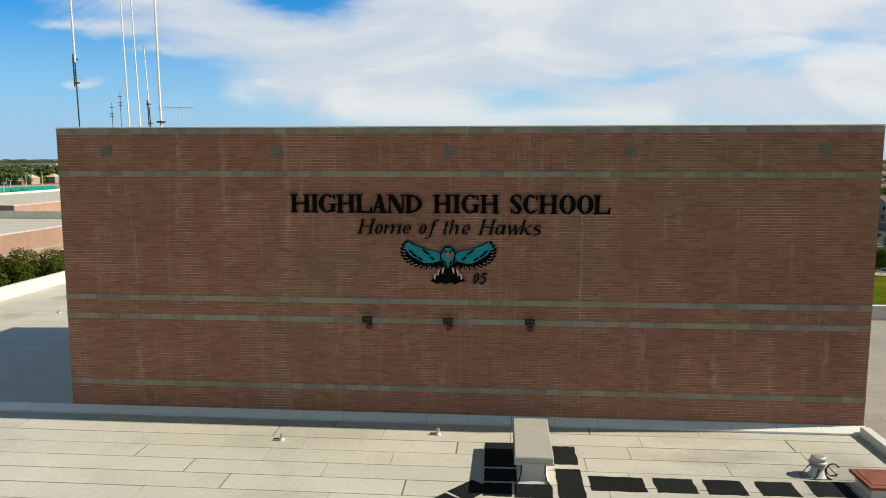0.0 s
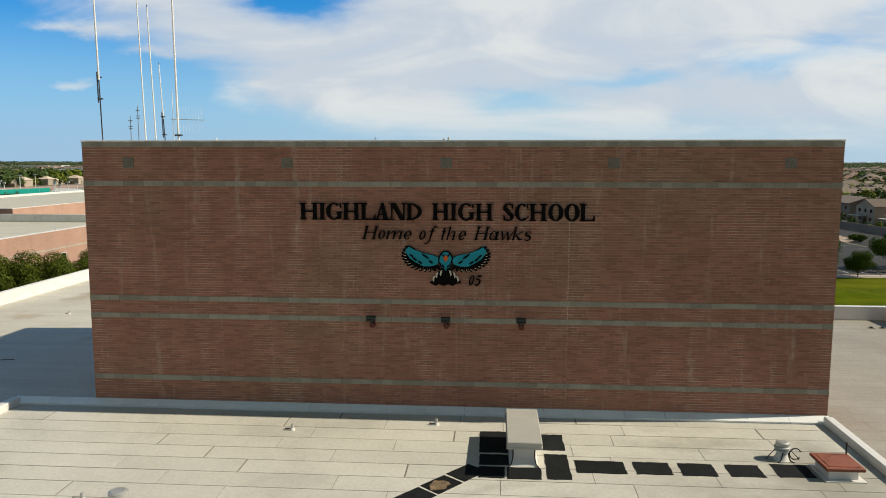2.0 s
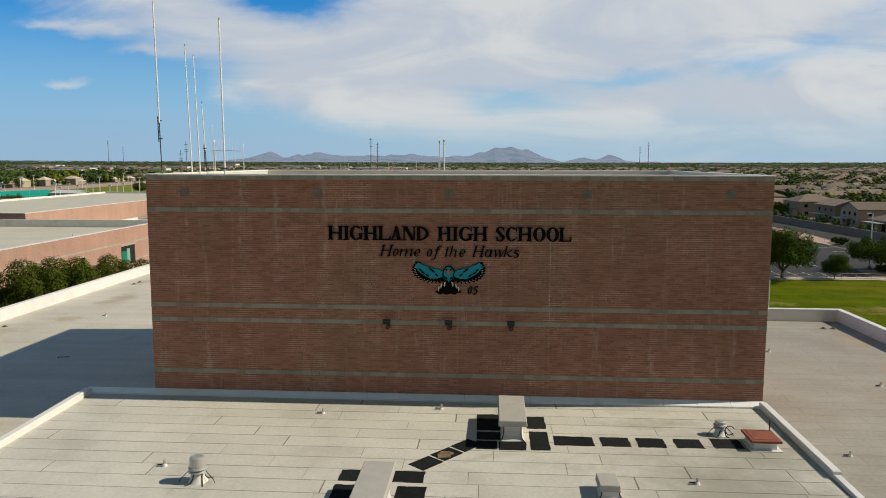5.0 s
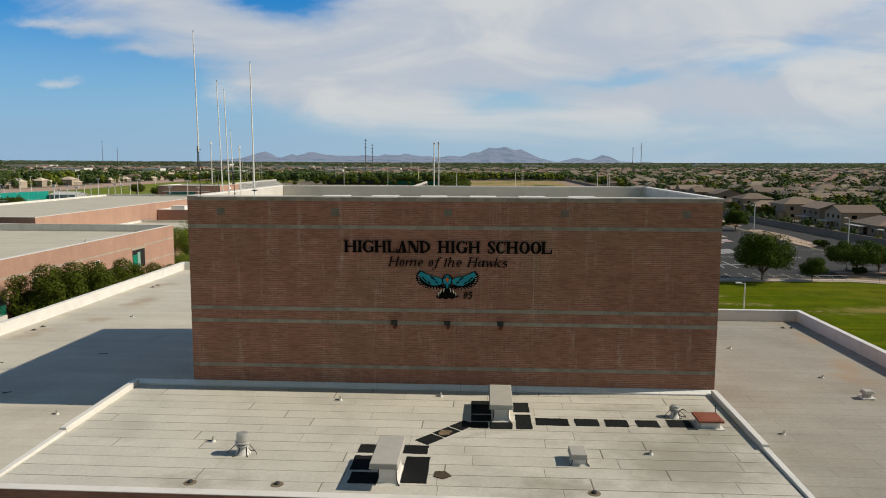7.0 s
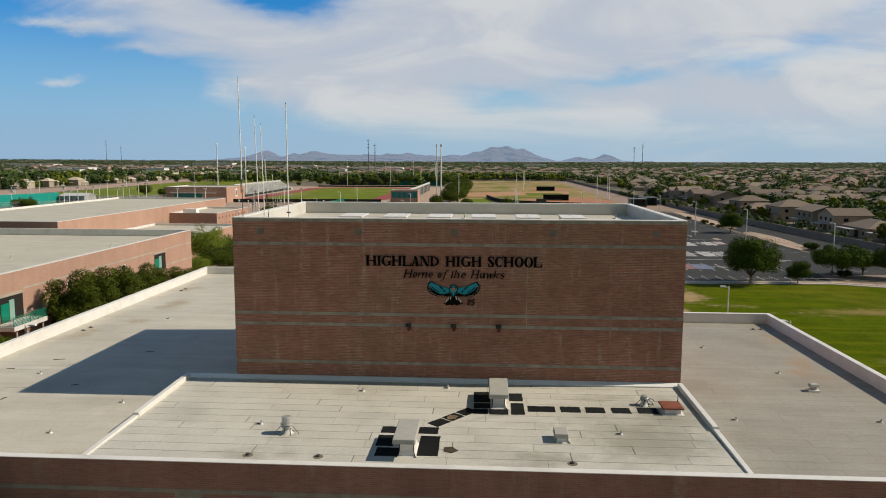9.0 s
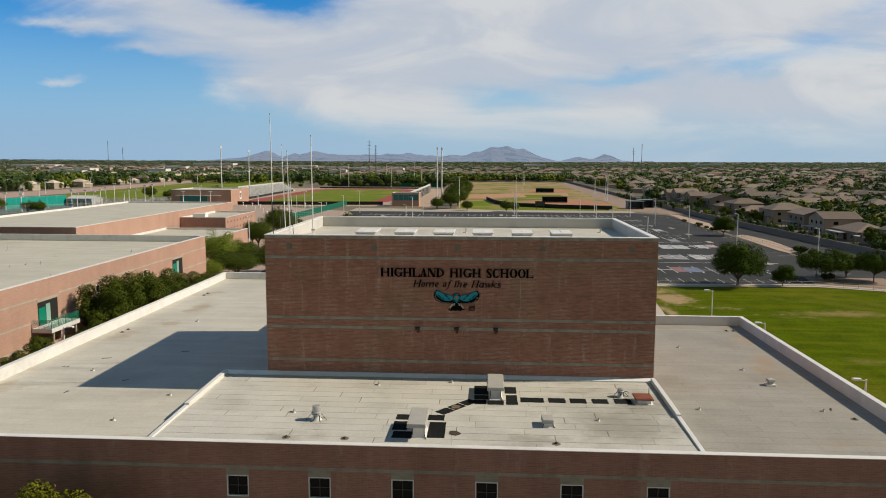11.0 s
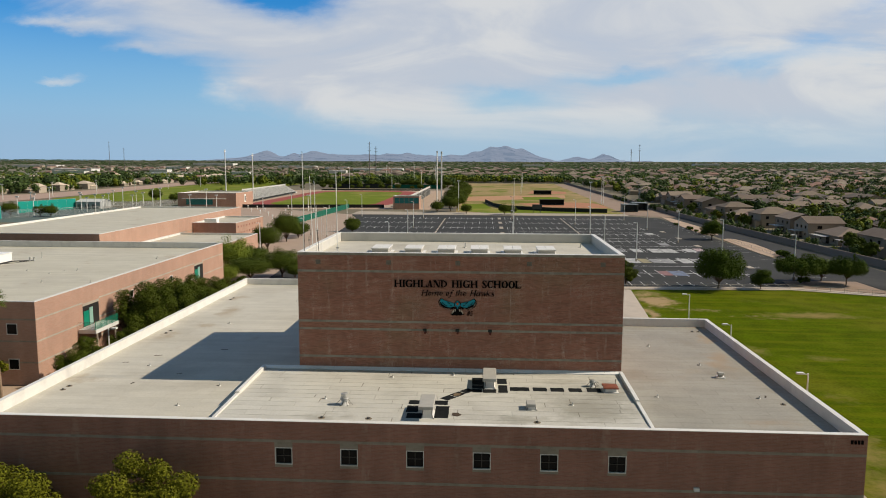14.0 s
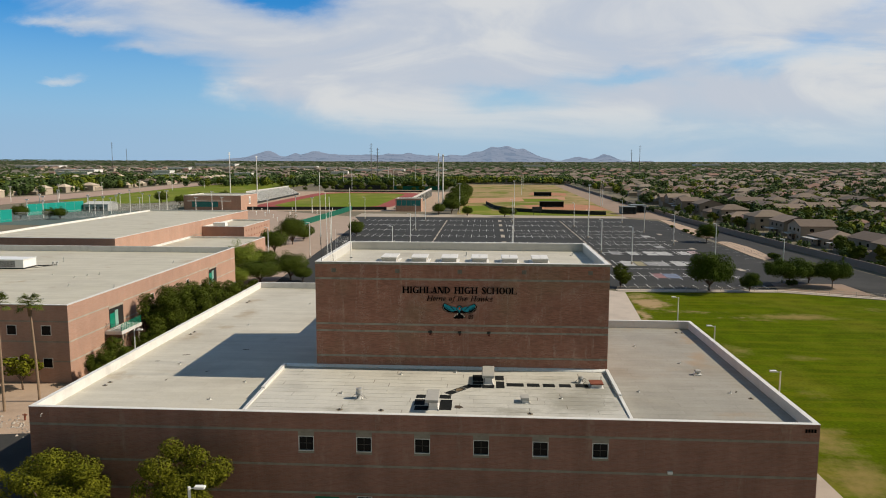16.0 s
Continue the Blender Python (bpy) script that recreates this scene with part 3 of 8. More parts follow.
# ---- ground ----
def make_ground():
    """One sheet to the horizon, which rises a little far out."""
    bm = bmesh.new()
    radii = [0, 150, 400, 800, 1200, 1700, 2300, 3000, 3800, 4700]
    n = 64
    rings = []
    for r in radii:
        z = -0.05 if r < 1300 else -0.05 + 19.0 * ((r - 1300) / 3400) ** 1.5
        rings.append([bm.verts.new((r * math.cos(2 * math.pi * i / n), 100 + r * math.sin(2 * math.pi * i / n), z)) for i in range(n)] if r else [bm.verts.new((0, 100, z))])
    for i in range(n):
        bm.faces.new((rings[0][0], rings[1][i], rings[1][(i + 1) % n]))
    for a, b in zip(rings[1:], rings[2:]):
        for i in range(n):
            bm.faces.new((a[i], b[i], b[(i + 1) % n], a[(i + 1) % n]))
    tagged(part("ground", bm, SAND), "dry sandy desert ground reaching the horizon", "ground", "", "structure")


make_ground()


def ground_z(x, y):
    r = math.hypot(x, y - 100)
    return 0.0 if r < 1300 else 19.0 * ((r - 1300) / 3400) ** 1.5


sheet("lawn", [(29.5, -60), (150, -60), (92, 90), (70, 99), (33, 97), (29.5, 60)], 0.03, LAWN, "green school lawn with dry brown patches", "structure", "lawn")
sheet("pavement_walk", [(25, 24.5), (31.5, 60), (34.5, 97), (28.5, 101), (22, 101), (22, 24.5)], 0.05, PALE_WALK, "pale concrete walk beside the lawn", "structure", "pavement")
sheet("pavement_walk", [(29.3, 20), (33.6, 20), (34.9, -1), (34.9, -45), (29.3, -45)], 0.055, CONCRETE, "pale pinkish concrete walk beside the brick wall", "structure", "pavement")
sheet("parking_lot", [(-50, 101), (92, 101), (86, 160), (88, 300), (74, 312), (-68, 312), (-60, 282)], 0.02, ASPHALT, "large asphalt car park with worn stall lines", "structure", "car park")
sheet("road", [(93, 60), (108, 60), (100, 300), (97, 820), (88, 820), (90, 300), (88, 160)], 0.045, ASPHALT, "asphalt road along a block wall", "structure", "road")
sheet("gravel_path", [(76, 322), (90, 306), (99.5, 306), (98, 512), (96.5, 815), (83, 815), (79.5, 500), (77, 428)], 0.06, EARTH, "pinkish bare earth track beside the ball field", "structure", "path")
sheet("pavement_yard", [(-100, 88), (-50, 88), (-49.5, 101), (-59.5, 282), (-67.5, 312), (-150, 372), (-170, 300), (-120, 210)], 0.04, YARD, "pale paved school yard", "structure", "pavement")
sheet("pavement_strip", [(-68, 313), (76, 313), (76, 326), (-68, 336)], 0.05, CONCRETE, "pale concrete strip beyond the car park", "structure", "pavement")


# ---- auditorium building ----
X0, X1, Y0 = -36.1, 29.1, -13.4          # outer faces
TX0, TX1, TD = -14.5, 14.5, 18.2         # tower
MX0, MX1 = -17.6, 14.3                   # raised middle roof
ROOF, PAR, TTOP = 8.55, 9.5, 20.24

hall = thing("auditorium_building", (0, 0, 0), "brown brick auditorium, pale flat roofs and a tall fly tower", "building")


def wall_with_openings(bm, x0, x1, z0, z1, y, thick, openings):
    """A wall along x with its face at y; openings as (x0, x1, z0, z1)."""
    xs = sorted({x0, x1, *[v for o in openings for v in o[:2]]})
    zs = sorted({z0, z1, *[v for o in openings for v in o[2:]]})
    for a, b in zip(xs, xs[1:]):
        for c, d in zip(zs, zs[1:]):
            if any(o[0] <= a and b <= o[1] and o[2] <= c and d <= o[3] for o in openings):
                continue
            box(bm, a, y, c, b, y + thick, d)
    bmesh.ops.remove_doubles(bm, verts=bm.verts[:], dist=0.0005)
    seen = {}
    for f in bm.faces:
        key = tuple(round(c, 3) for c in f.calc_center_median())
        seen.setdefault(key, []).append(f)
    bmesh.ops.delete(bm, geom=[f for fs in seen.values() if len(fs) > 1 for f in fs], context="FACES_ONLY")


WIN_X = [-12.96 + 4.84 * i for i in range(6)]
front_openings = [(x, x + 1.3, 6.2, 7.5) for x in WIN_X] + [(x, x + 1.3, 1.05, 2.35) for x in WIN_X[1:]] + [(-11.7, -9.6, 0.0, 2.25)]
bm = bmesh.new()
wall_with_openings(bm, X0, X1, 0, PAR - 0.045, Y0, 0.4, front_openings)
part("front_wall", bm, BRICK, hall)
bm = bmesh.new()
box(bm, X0, Y0 + 0.4, 0, X0 + 0.35, 49.7, PAR - 0.12)
part("side_wall", bm, BRICK, hall)
bm = bmesh.new()
box(bm, X1 - 0.35, Y0 + 0.4, 0, X1, 24.1, PAR - 0.12)
part("side_wall", bm, BRICK, hall)
bm = bmesh.new()
box(bm, X0 + 0.35, 49.35, 0, 2, 49.7, PAR - 0.12)
part("back_wall", bm, BRICK, hall)
bm = bmesh.new()
box(bm, 2.35, 23.75, 0, X1 - 0.35, 24.1, PAR - 0.12)
part("back_wall", bm, BRICK, hall)
bm = bmesh.new()
box(bm, 2, 23.75, 0, 2.35, 49.7, PAR - 0.12)
part("back_wall", bm, BRICK, hall)
# grey block courses on the front, left open at the windows
for z in (7.88, 4.9, 2.45):
    boxpart("band", (X0, Y0 - 0.012, z, X1, Y0 + 0.1, z + 0.2), BAND, hall, "grey block course")
# side roofs
bm = bmesh.new()
prism(bm, rect(X0 + 0.35, Y0 + 0.4, MX0, 49.35), ROOF - 0.2, ROOF)
part("roof", bm, MEMBRANE, hall, "pale weathered roof membrane")
bm = bmesh.new()
prism(bm, rect(MX1, Y0 + 0.4, X1 - 0.35, 23.75), ROOF - 0.2, ROOF - 0.002)
part("roof", bm, MEMBRANE_OLD, hall, "pale weathered roof membrane")
bm = bmesh.new()
prism(bm, [(MX0, TD), (2, TD), (2, 49.35), (MX0, 49.35)], ROOF - 0.2, ROOF - 0.004)
prism(bm, [(2, TD), (MX1, TD), (MX1, 23.75), (2, 23.75)], ROOF - 0.2, ROOF - 0.004)
prism(bm, rect(MX0, 0, TX0, TD), ROOF - 0.2, ROOF - 0.004)
part("roof", bm, MEMBRANE, hall, "pale weathered roof membrane")
# white membrane over the parapets, inside and on top
for d in ((X0 - 0.03, Y0 + 0.42, PAR - 0.12, X0 + 0.42, 49.73, PAR), (X1 - 0.42, Y0 + 0.42, PAR - 0.12, X1 + 0.03, 24.13, PAR),
          (X0 + 0.42, 49.3, PAR - 0.12, 2, 49.73, PAR), (2.4, 23.7, PAR - 0.12, X1 - 0.42, 24.13, PAR),
          (X0 - 0.03, Y0 - 0.03, PAR - 0.045, X1 + 0.03, Y0 + 0.42, PAR)):
    boxpart("coping", d, WHITE_CAP, hall, "white parapet coping", 0.012)
for d in ((X0 + 0.35, Y0 + 0.42, ROOF, X0 + 0.40, 49.3, PAR - 0.12), (X1 - 0.40, Y0 + 0.42, ROOF, X1 - 0.35, 23.7, PAR - 0.12),
          (X0 + 0.40, 49.3, ROOF, 2, 49.35, PAR - 0.12), (2.4, 23.7, ROOF, X1 - 0.40, 23.75, PAR - 0.12),
          (X0 + 0.4, Y0 + 0.4, ROOF, MX0 - 0.25, Y0 + 0.43, PAR - 0.12), (MX1 + 0.25, Y0 + 0.4, ROOF, X1 - 0.4, Y0 + 0.43, PAR - 0.12)):
    boxpart("upstand", d, WHITE_CAP, hall, "white membrane upstand")

# middle roof, a little higher, falling to the front
MZ_BACK, MZ_FRONT = 9.55, 9.39


def mid_z(y):
    return MZ_FRONT + (MZ_BACK - MZ_FRONT) * (y - Y0) / (0 - Y0)


bm = bmesh.new()
v = [bm.verts.new(p) for p in ((MX0, Y0 + 0.4, mid_z(Y0 + 0.4)), (MX1, Y0 + 0.4, mid_z(Y0 + 0.4)), (MX1, -0.02, mid_z(0)), (MX0, -0.02, mid_z(0)),
                               (MX0, Y0 + 0.4, 8.4), (MX1, Y0 + 0.4, 8.4), (MX1, -0.02, 8.4), (MX0, -0.02, 8.4))]
for f in ((0, 1, 2, 3), (4, 7, 6, 5), (0, 4, 5, 1), (1, 5, 6, 2), (2, 6, 7, 3), (3, 7, 4, 0)):
    bm.faces.new([v[i] for i in f])
part("middle_roof", bm, SEAM, hall, "off-white sheet roofing with dark laps")


def curb(x, y0, y1, z0, z1, w=0.3):
    bm = bmesh.new()
    vs = [bm.verts.new(p) for p in ((x - w / 2, y0, z0), (x + w / 2, y0, z0), (x + w / 2, y1, z1), (x - w / 2, y1, z1),
                                    (x - w / 2, y0, 8.4), (x + w / 2, y0, 8.4), (x + w / 2, y1, 8.4), (x - w / 2, y1, 8.4))]
    for f in ((0, 1, 2, 3), (4, 7, 6, 5), (0, 4, 5, 1), (1, 5, 6, 2), (2, 6, 7, 3), (3, 7, 4, 0)):
        bm.faces.new([vs[i] for i in f])
    bmesh.ops.bevel(bm, geom=[e for e in bm.edges if e.verts[0].co.z > 9 and e.verts[1].co.z > 9], offset=0.03, segments=1, affect="EDGES")
    return part("curb", bm, WHITE_CAP, hall, "white membrane curb")


for x in (MX0 - 0.1, MX1 + 0.1):
    curb(x, Y0 + 0.42, -7.6, PAR, PAR + 0.12)
    curb(x, -7.6, -0.3, 9.74, 9.86, 0.34)
# flashing in front of the tower wall
for i in range(21):
    a = MX0 - 0.25 + (MX1 - MX0 + 0.5) * i / 21
    b = MX0 - 0.25 + (MX1 - MX0 + 0.5) * (i + 1) / 21 - 0.015
    bm = bmesh.new()
    prof = [(-0.34, 9.4), (-0.36, 9.60), (-0.38, 9.64), (-0.02, 9.80), (-0.02, 9.4)]
    lo, hi = [bm.verts.new((a, y, z)) for y, z in prof], [bm.verts.new((b, y, z)) for y, z in prof]
    for k in range(5):
        bm.faces.new((lo[k], lo[(k + 1) % 5], hi[(k + 1) % 5], hi[k]))
    bm.faces.new(lo), bm.faces.new(hi[::-1])
    part("flashing", bm, FLASHING, hall, "white metal wall flashing")

# fly tower
bm = bmesh.new()
box(bm, TX0 + 0.004, 0.004, ROOF - 0.3, TX1 - 0.004, 0.40, TTOP - 0.1)
tower_core = part("tower_front", bm, MORTAR, hall, "brown brick tower wall")
for d in ((TX0, 0.40, ROOF - 0.3, TX0 + 0.35, TD, TTOP - 0.1), (TX1 - 0.35, 0.40, ROOF - 0.3, TX1, TD, TTOP - 0.1),
          (TX0 + 0.35, TD - 0.35, ROOF - 0.3, TX1 - 0.35, TD, TTOP - 0.1)):
    boxpart("tower_wall", d, BRICK, hall)
for x in (TX0 - 0.01, TX1 - 0.1):
    for z in (18.42, 13.82, 13.14, 10.53):
        boxpart("band", (x, 0.0, z, x + 0.11, TD, z + 0.2), BAND, hall, "grey block course")
# lower block that backs onto the tower
BX1, BY1, BTOP = 1.9, 31.0, 13.72
for d in ((TX0, TD, ROOF - 0.3, TX0 + 0.35, BY1, BTOP - 0.1), (BX1 - 0.35, TD, ROOF - 0.3, BX1, BY1, BTOP - 0.1), (TX0 + 0.35, BY1 - 0.35, ROOF - 0.3, BX1 - 0.35, BY1, BTOP - 0.1)):
    boxpart("rear_wall", d, BRICK, hall)
boxpart("rear_roof", (TX0 + 0.35, TD, BTOP - 0.7, BX1 - 0.35, BY1 - 0.35, BTOP - 0.5), MEMBRANE, hall, "pale flat roof of the rear block")
for d in ((TX0 - 0.03, TD + 0.04, BTOP - 0.1, TX0 + 0.42, BY1 + 0.03, BTOP), (BX1 - 0.42, TD + 0.04, BTOP - 0.1, BX1 + 0.03, BY1 + 0.03, BTOP), (TX0 + 0.42, BY1 - 0.42, BTOP - 0.1, BX1 - 0.42, BY1 + 0.03, BTOP)):
    boxpart("coping", d, WHITE_CAP, hall, "white parapet coping")
TROOF = 19.25
boxpart("tower_roof", (TX0 + 0.35, 0.40, TROOF - 0.2, TX1 - 0.35, TD - 0.35, TROOF), MEMBRANE, hall, "pale flat roof behind the parapet")
for d in ((TX0 - 0.03, 0.42, TTOP - 0.1, TX0 + 0.42, TD + 0.03, TTOP), (TX1 - 0.42, 0.42, TTOP - 0.1, TX1 + 0.03, TD + 0.03, TTOP),
          (TX0 + 0.42, TD - 0.42, TTOP - 0.1, TX1 - 0.42, TD + 0.03, TTOP), (TX0 - 0.03, -0.03, TTOP - 0.05, TX1 + 0.03, 0.42, TTOP)):
    boxpart("coping", d, WHITE_CAP, hall, "white parapet coping", 0.012)
for d in ((TX0 + 0.35, 0.42, TROOF, TX0 + 0.40, TD - 0.4, TTOP - 0.1), (TX1 - 0.40, 0.42, TROOF, TX1 - 0.35, TD - 0.4, TTOP - 0.1),
          (TX0 + 0.40, TD - 0.40, TROOF, TX1 - 0.40, TD - 0.35, TTOP - 0.1), (TX0 + 0.4, 0.40, TROOF, TX1 - 0.4, 0.43, TTOP - 0.1)):
    boxpart("upstand", d, UPSTAND, hall, "white membrane upstand")

# ---- classroom buildings ----
def flat_building(x0, y0, x1, y1, top, label, bands=(), roof_drop=0.55, name="school_building"):
    """A flat-roofed brick block with parapets and grey courses."""
    b = thing(name, ((x0 + x1) / 2, (y0 + y1) / 2, 0), label, "building")
    cx, cy = (x0 + x1) / 2, (y0 + y1) / 2
    a, c, d, e = x0 - cx, y0 - cy, x1 - cx, y1 - cy
    t = 0.35
    for dims in ((a, c, 0, d, c + t, top - 0.1), (a, e - t, 0, d, e, top - 0.1), (a, c + t, 0, a + t, e - t, top - 0.1), (d - t, c + t, 0, d, e - t, top - 0.1)):
        boxpart("wall", dims, BRICK_PINK, b)
    boxpart("roof", (a + t, c + t, top - roof_drop - 0.2, d - t, e - t, top - roof_drop), MEMBRANE_NEW, b, "pale flat roof")
    for dims in ((a - 0.03, c - 0.03, top - 0.1, d + 0.03, c + t + 0.05, top), (a - 0.03, e - t - 0.05, top - 0.1, d + 0.03, e + 0.03, top),
                 (a - 0.03, c + t + 0.05, top - 0.1, a + t + 0.05, e - t - 0.05, top), (d - t - 0.05, c + t + 0.05, top - 0.1, d + 0.03, e - t - 0.05, top)):
        boxpart("coping", dims, WHITE_CAP, b, "pale parapet coping")
    for dims in ((a + t, c + t, top - roof_drop, d - t, c + t + 0.04, top - 0.1), (a + t, e - t - 0.04, top - roof_drop, d - t, e - t, top - 0.1),
                 (a + t, c + t + 0.04, top - roof_drop, a + t + 0.04, e - t - 0.04, top - 0.1), (d - t - 0.04, c + t + 0.04, top - roof_drop, d - t, e - t - 0.04, top - 0.1)):
        boxpart("upstand", dims, WHITE_CAP, b, "white membrane upstand")
    for z in bands:
        boxpart("band", (a - 0.012, c - 0.012, z, d + 0.012, e + 0.012, z + 0.2), BAND, b, "grey block course")
    return b


left_block = flat_building(-150, 21.9, -53.5, 87.0, 10.85, "two-storey brick classroom building with a white flat roof", (), 1.25)
gym = flat_building(-129, 104.5, -90.0, 206, 10.6, "brick gymnasium with a broad pale flat roof", (6.2,))
annex = flat_building(-89.9, 160, -76, 188, 8.6, "low brick block with small square wall openings", ())
link = flat_building(-89.9, 90, -66, 150, 6.4, "single-storey brick link building with a pale roof", ())

# ---- trees ----
def leaf_crown(rnd, lobes, count, size, squash=0.8):
    """Many small leaf clumps on and within uneven lobes."""
    verts, faces = [], []
    vol = [l[3] ** 3 for l in lobes]
    for _ in range(count):
        cx, cy, cz, r = rnd.choices(lobes, vol)[0]
        u, th = rnd.uniform(-1, 1), rnd.uniform(0, 2 * math.pi)
        rr = r * (0.55 + 0.45 * rnd.random() ** 0.4) * rnd.uniform(0.85, 1.1)
        s = math.sqrt(1 - u * u)
        p = Vector((cx + rr * s * math.cos(th), cy + rr * s * math.sin(th), cz + rr * u * squash))
        out = Vector((s * math.cos(th) + rnd.uniform(-0.7, 0.7), s * math.sin(th) + rnd.uniform(-0.7, 0.7), u + 0.35 + rnd.uniform(-0.7, 0.7)))
        q = out.to_track_quat("Z", "Y").to_matrix() @ Matrix.Rotation(rnd.uniform(0, 6.3), 3, "Z")
        w = size * rnd.uniform(0.6, 1.4)
        n = len(verts)
        for a, b, c in ((-w, -0.2 * w, 0), (0, -0.6 * w, 0.12 * w), (w, 0, 0), (0.1 * w, 0.6 * w, 0.15 * w)):
            verts.append(p + q @ Vector((a, b, c)))
        faces.append((n, n + 1, n + 2, n + 3))
    me = bpy.data.meshes.new("crown")
    me.from_pydata([tuple(v) for v in verts], [], faces)
    return me


def make_tree(name, place, label, height, width, trunk_h, mat, seed, count=1600, size=0.3, group="", lobe_count=20, dense=False, broad=False):
    rnd = random.Random(seed)
    tree = thing(name, place, label, "tree", group)
    r = width / 2
    ch = height - trunk_h
    lobes = [(0, 0, trunk_h + ch * 0.48, min(r * 0.62, ch * 0.42))]
    if broad:
        lobes = [(0.33 * r * k * math.cos(i * 6.283 / n + k), 0.33 * r * k * math.sin(i * 6.283 / n + k), trunk_h + ch * (0.56 - 0.06 * k), ch * 0.42)
                 for k, n in ((0, 1), (1, 6), (2, 11)) for i in range(n)]
    if dense:
        for i in range(6):
            lobes.append((r * 0.45 * math.cos(i * 1.05), r * 0.45 * math.sin(i * 1.05), trunk_h + ch * 0.46, ch * 0.40))
    for i in range(lobe_count):
        a = i * 2.4 + rnd.uniform(-0.5, 0.5)
        u = rnd.uniform(-0.75, 0.95)
        d = r * math.sqrt(1 - u * u) * rnd.uniform(0.55, 0.9)
        lr = r * rnd.uniform(0.16, 0.34)
        lobes.append((d * math.cos(a), d * math.sin(a), trunk_h + ch * (0.5 + 0.42 * u), min(lr, ch * 0.3)))
    bm = bmesh.new()
    tr = max(0.09, height * 0.022)
    lean = rnd.uniform(-0.2, 0.2)
    fork = Vector((lean, lean * 0.5, trunk_h * 0.75))
    tube(bm, (0, 0, -0.1), fork, tr * 1.35, tr, 8)
    for l in lobes[1:12]:
        tube(bm, fork - Vector((0, 0, 0.1)), Vector(l[:3]), tr * 0.6, tr * 0.2, 6)
    part("trunk", bm, BARK, tree)
    me = leaf_crown(rnd, lobes, count, size)
    me.materials.append(mat)
    crown = new("crown", me)
    crown.parent = tree
    return tree


def put(tree, x, y, s=1.0, rz=0, z=0.0, sz=None):
    return copy_thing(tree, pose(x, y, z, 0, 0, rz) @ Matrix.Diagonal((s, s, sz or s, 1)))


lawn_tree = make_tree("shade_tree", (54.2, 99.7, 0), "dense round shade tree at the lawn's edge", 8.8, 12.6, 2.0, LEAF, 3, 24000, 0.135, "trees along the lawn fence", 24, True)
put(lawn_tree, 63.4, 99.6, 0.42, 70, sz=0.5)
spread_tree = make_tree("shade_tree", (76.3, 109.5, 0), "broad flat-topped shade tree on bare gravel", 6.5, 12.8, 2.1, LEAF, 63, 26000, 0.125, "trees along the lawn fence", 26, False, True)
put(spread_tree, 85.3, 106.8, 0.74, 200, sz=1.0)
put(lawn_tree, 84.1, 204, 0.75, 30)
round_tree = make_tree("courtyard_tree", (-66.2, 160, 0), "dark green tree between the school buildings", 9.0, 8.6, 1.2, LEAF_M, 8, 24000, 0.115, "trees between the buildings", 20, True)
wall_tree = make_tree("wall_tree", (-47.5, 58.5, 0), "olive-green tree close to the classroom wall", 8.4, 8.6, 1.0, LEAF_O, 28, 24000, 0.098, "trees between the buildings")
for x, y, s, r in ((-48, 52.5, 1.06, 40), (-47.8, 46.5, 1.16, 90), (-48.8, 41.5, 1.2, 120), (-47.5, 36, 0.62, 10), (-46.5, 30, 0.50, 55), (-44.5, 25, 0.42, 80), (-44.5, 34, 0.52, 200), (-44, 40, 0.66, 290), (-43.5, 46, 0.75, 20), (-44.2, 20, 0.34, 250),
                   (-50, 27.5, 0.6, 10), (-49.6, 22.5, 0.56, 140), (-49, 33.5, 0.5, 280), (-47.5, 17.5, 0.36, 30), (-47.6, 65, 0.84, 150), (-46.5, 71, 0.72, 60), (-46.5, 77, 0.62, 210), (-43, 55, 0.7, 330)):
    put(wall_tree, x, y, s, r)
for x, y, s, r, sz in ((-53.3, 103.9, 1.2, 15, 0.74), (-66.8, 184.5, 1.05, 75, 1.27), (-47, 109, 0.97, 210, 0.86), (-43.2, 106.3, 0.52, 20, 0.5), (-66.4, 204, 0.66, 50, 0.66),
                       (-65.6, 196, 0.6, 100, 0.6), (-70.5, 168, 0.7, 130, 0.7), (-58, 122, 0.85, 190, 0.75)):
    put(round_tree, x, y, s, r, sz=sz)
bright_tree = make_tree("courtyard_tree", (-60.7, 112, 0), "bright yellow-green tree between the school buildings", 10.0, 9.4, 1.6, material("leaf_bright", (0.16, 0.21, 0.018), rough=0.7, var=0.2, scale=0.6, rand=0.45, island=True, spec=0.2), 18, 23000, 0.115, "trees between the buildings", 20, True)
put(bright_tree, -56.5, 98, 0.5, 80)
bare_shrub = make_tree("bare_shrub", (-51.2, 40.2, 0), "tall bare purple-brown shrub beside the balcony", 7.6, 3.4, 0.6, material("dry_twig", (0.075, 0.05, 0.045), rough=0.9, var=0.3, scale=1.0, rand=0.4, island=True, spec=0.05), 77, 3800, 0.10, "", 16)
front_tree = make_tree("front_tree", (-21.2, -18.0, 0), "yellow-green ash tree in front of the brick facade", 8.6, 7.2, 1.0, LEAF_Y, 21, 27000, 0.088, "trees before the facade", 26)
put(front_tree, -30.6, -18.2, 1.2, 130, sz=0.93)
put(front_tree, -38.5, -19.0, 0.95, 250, sz=0.85)

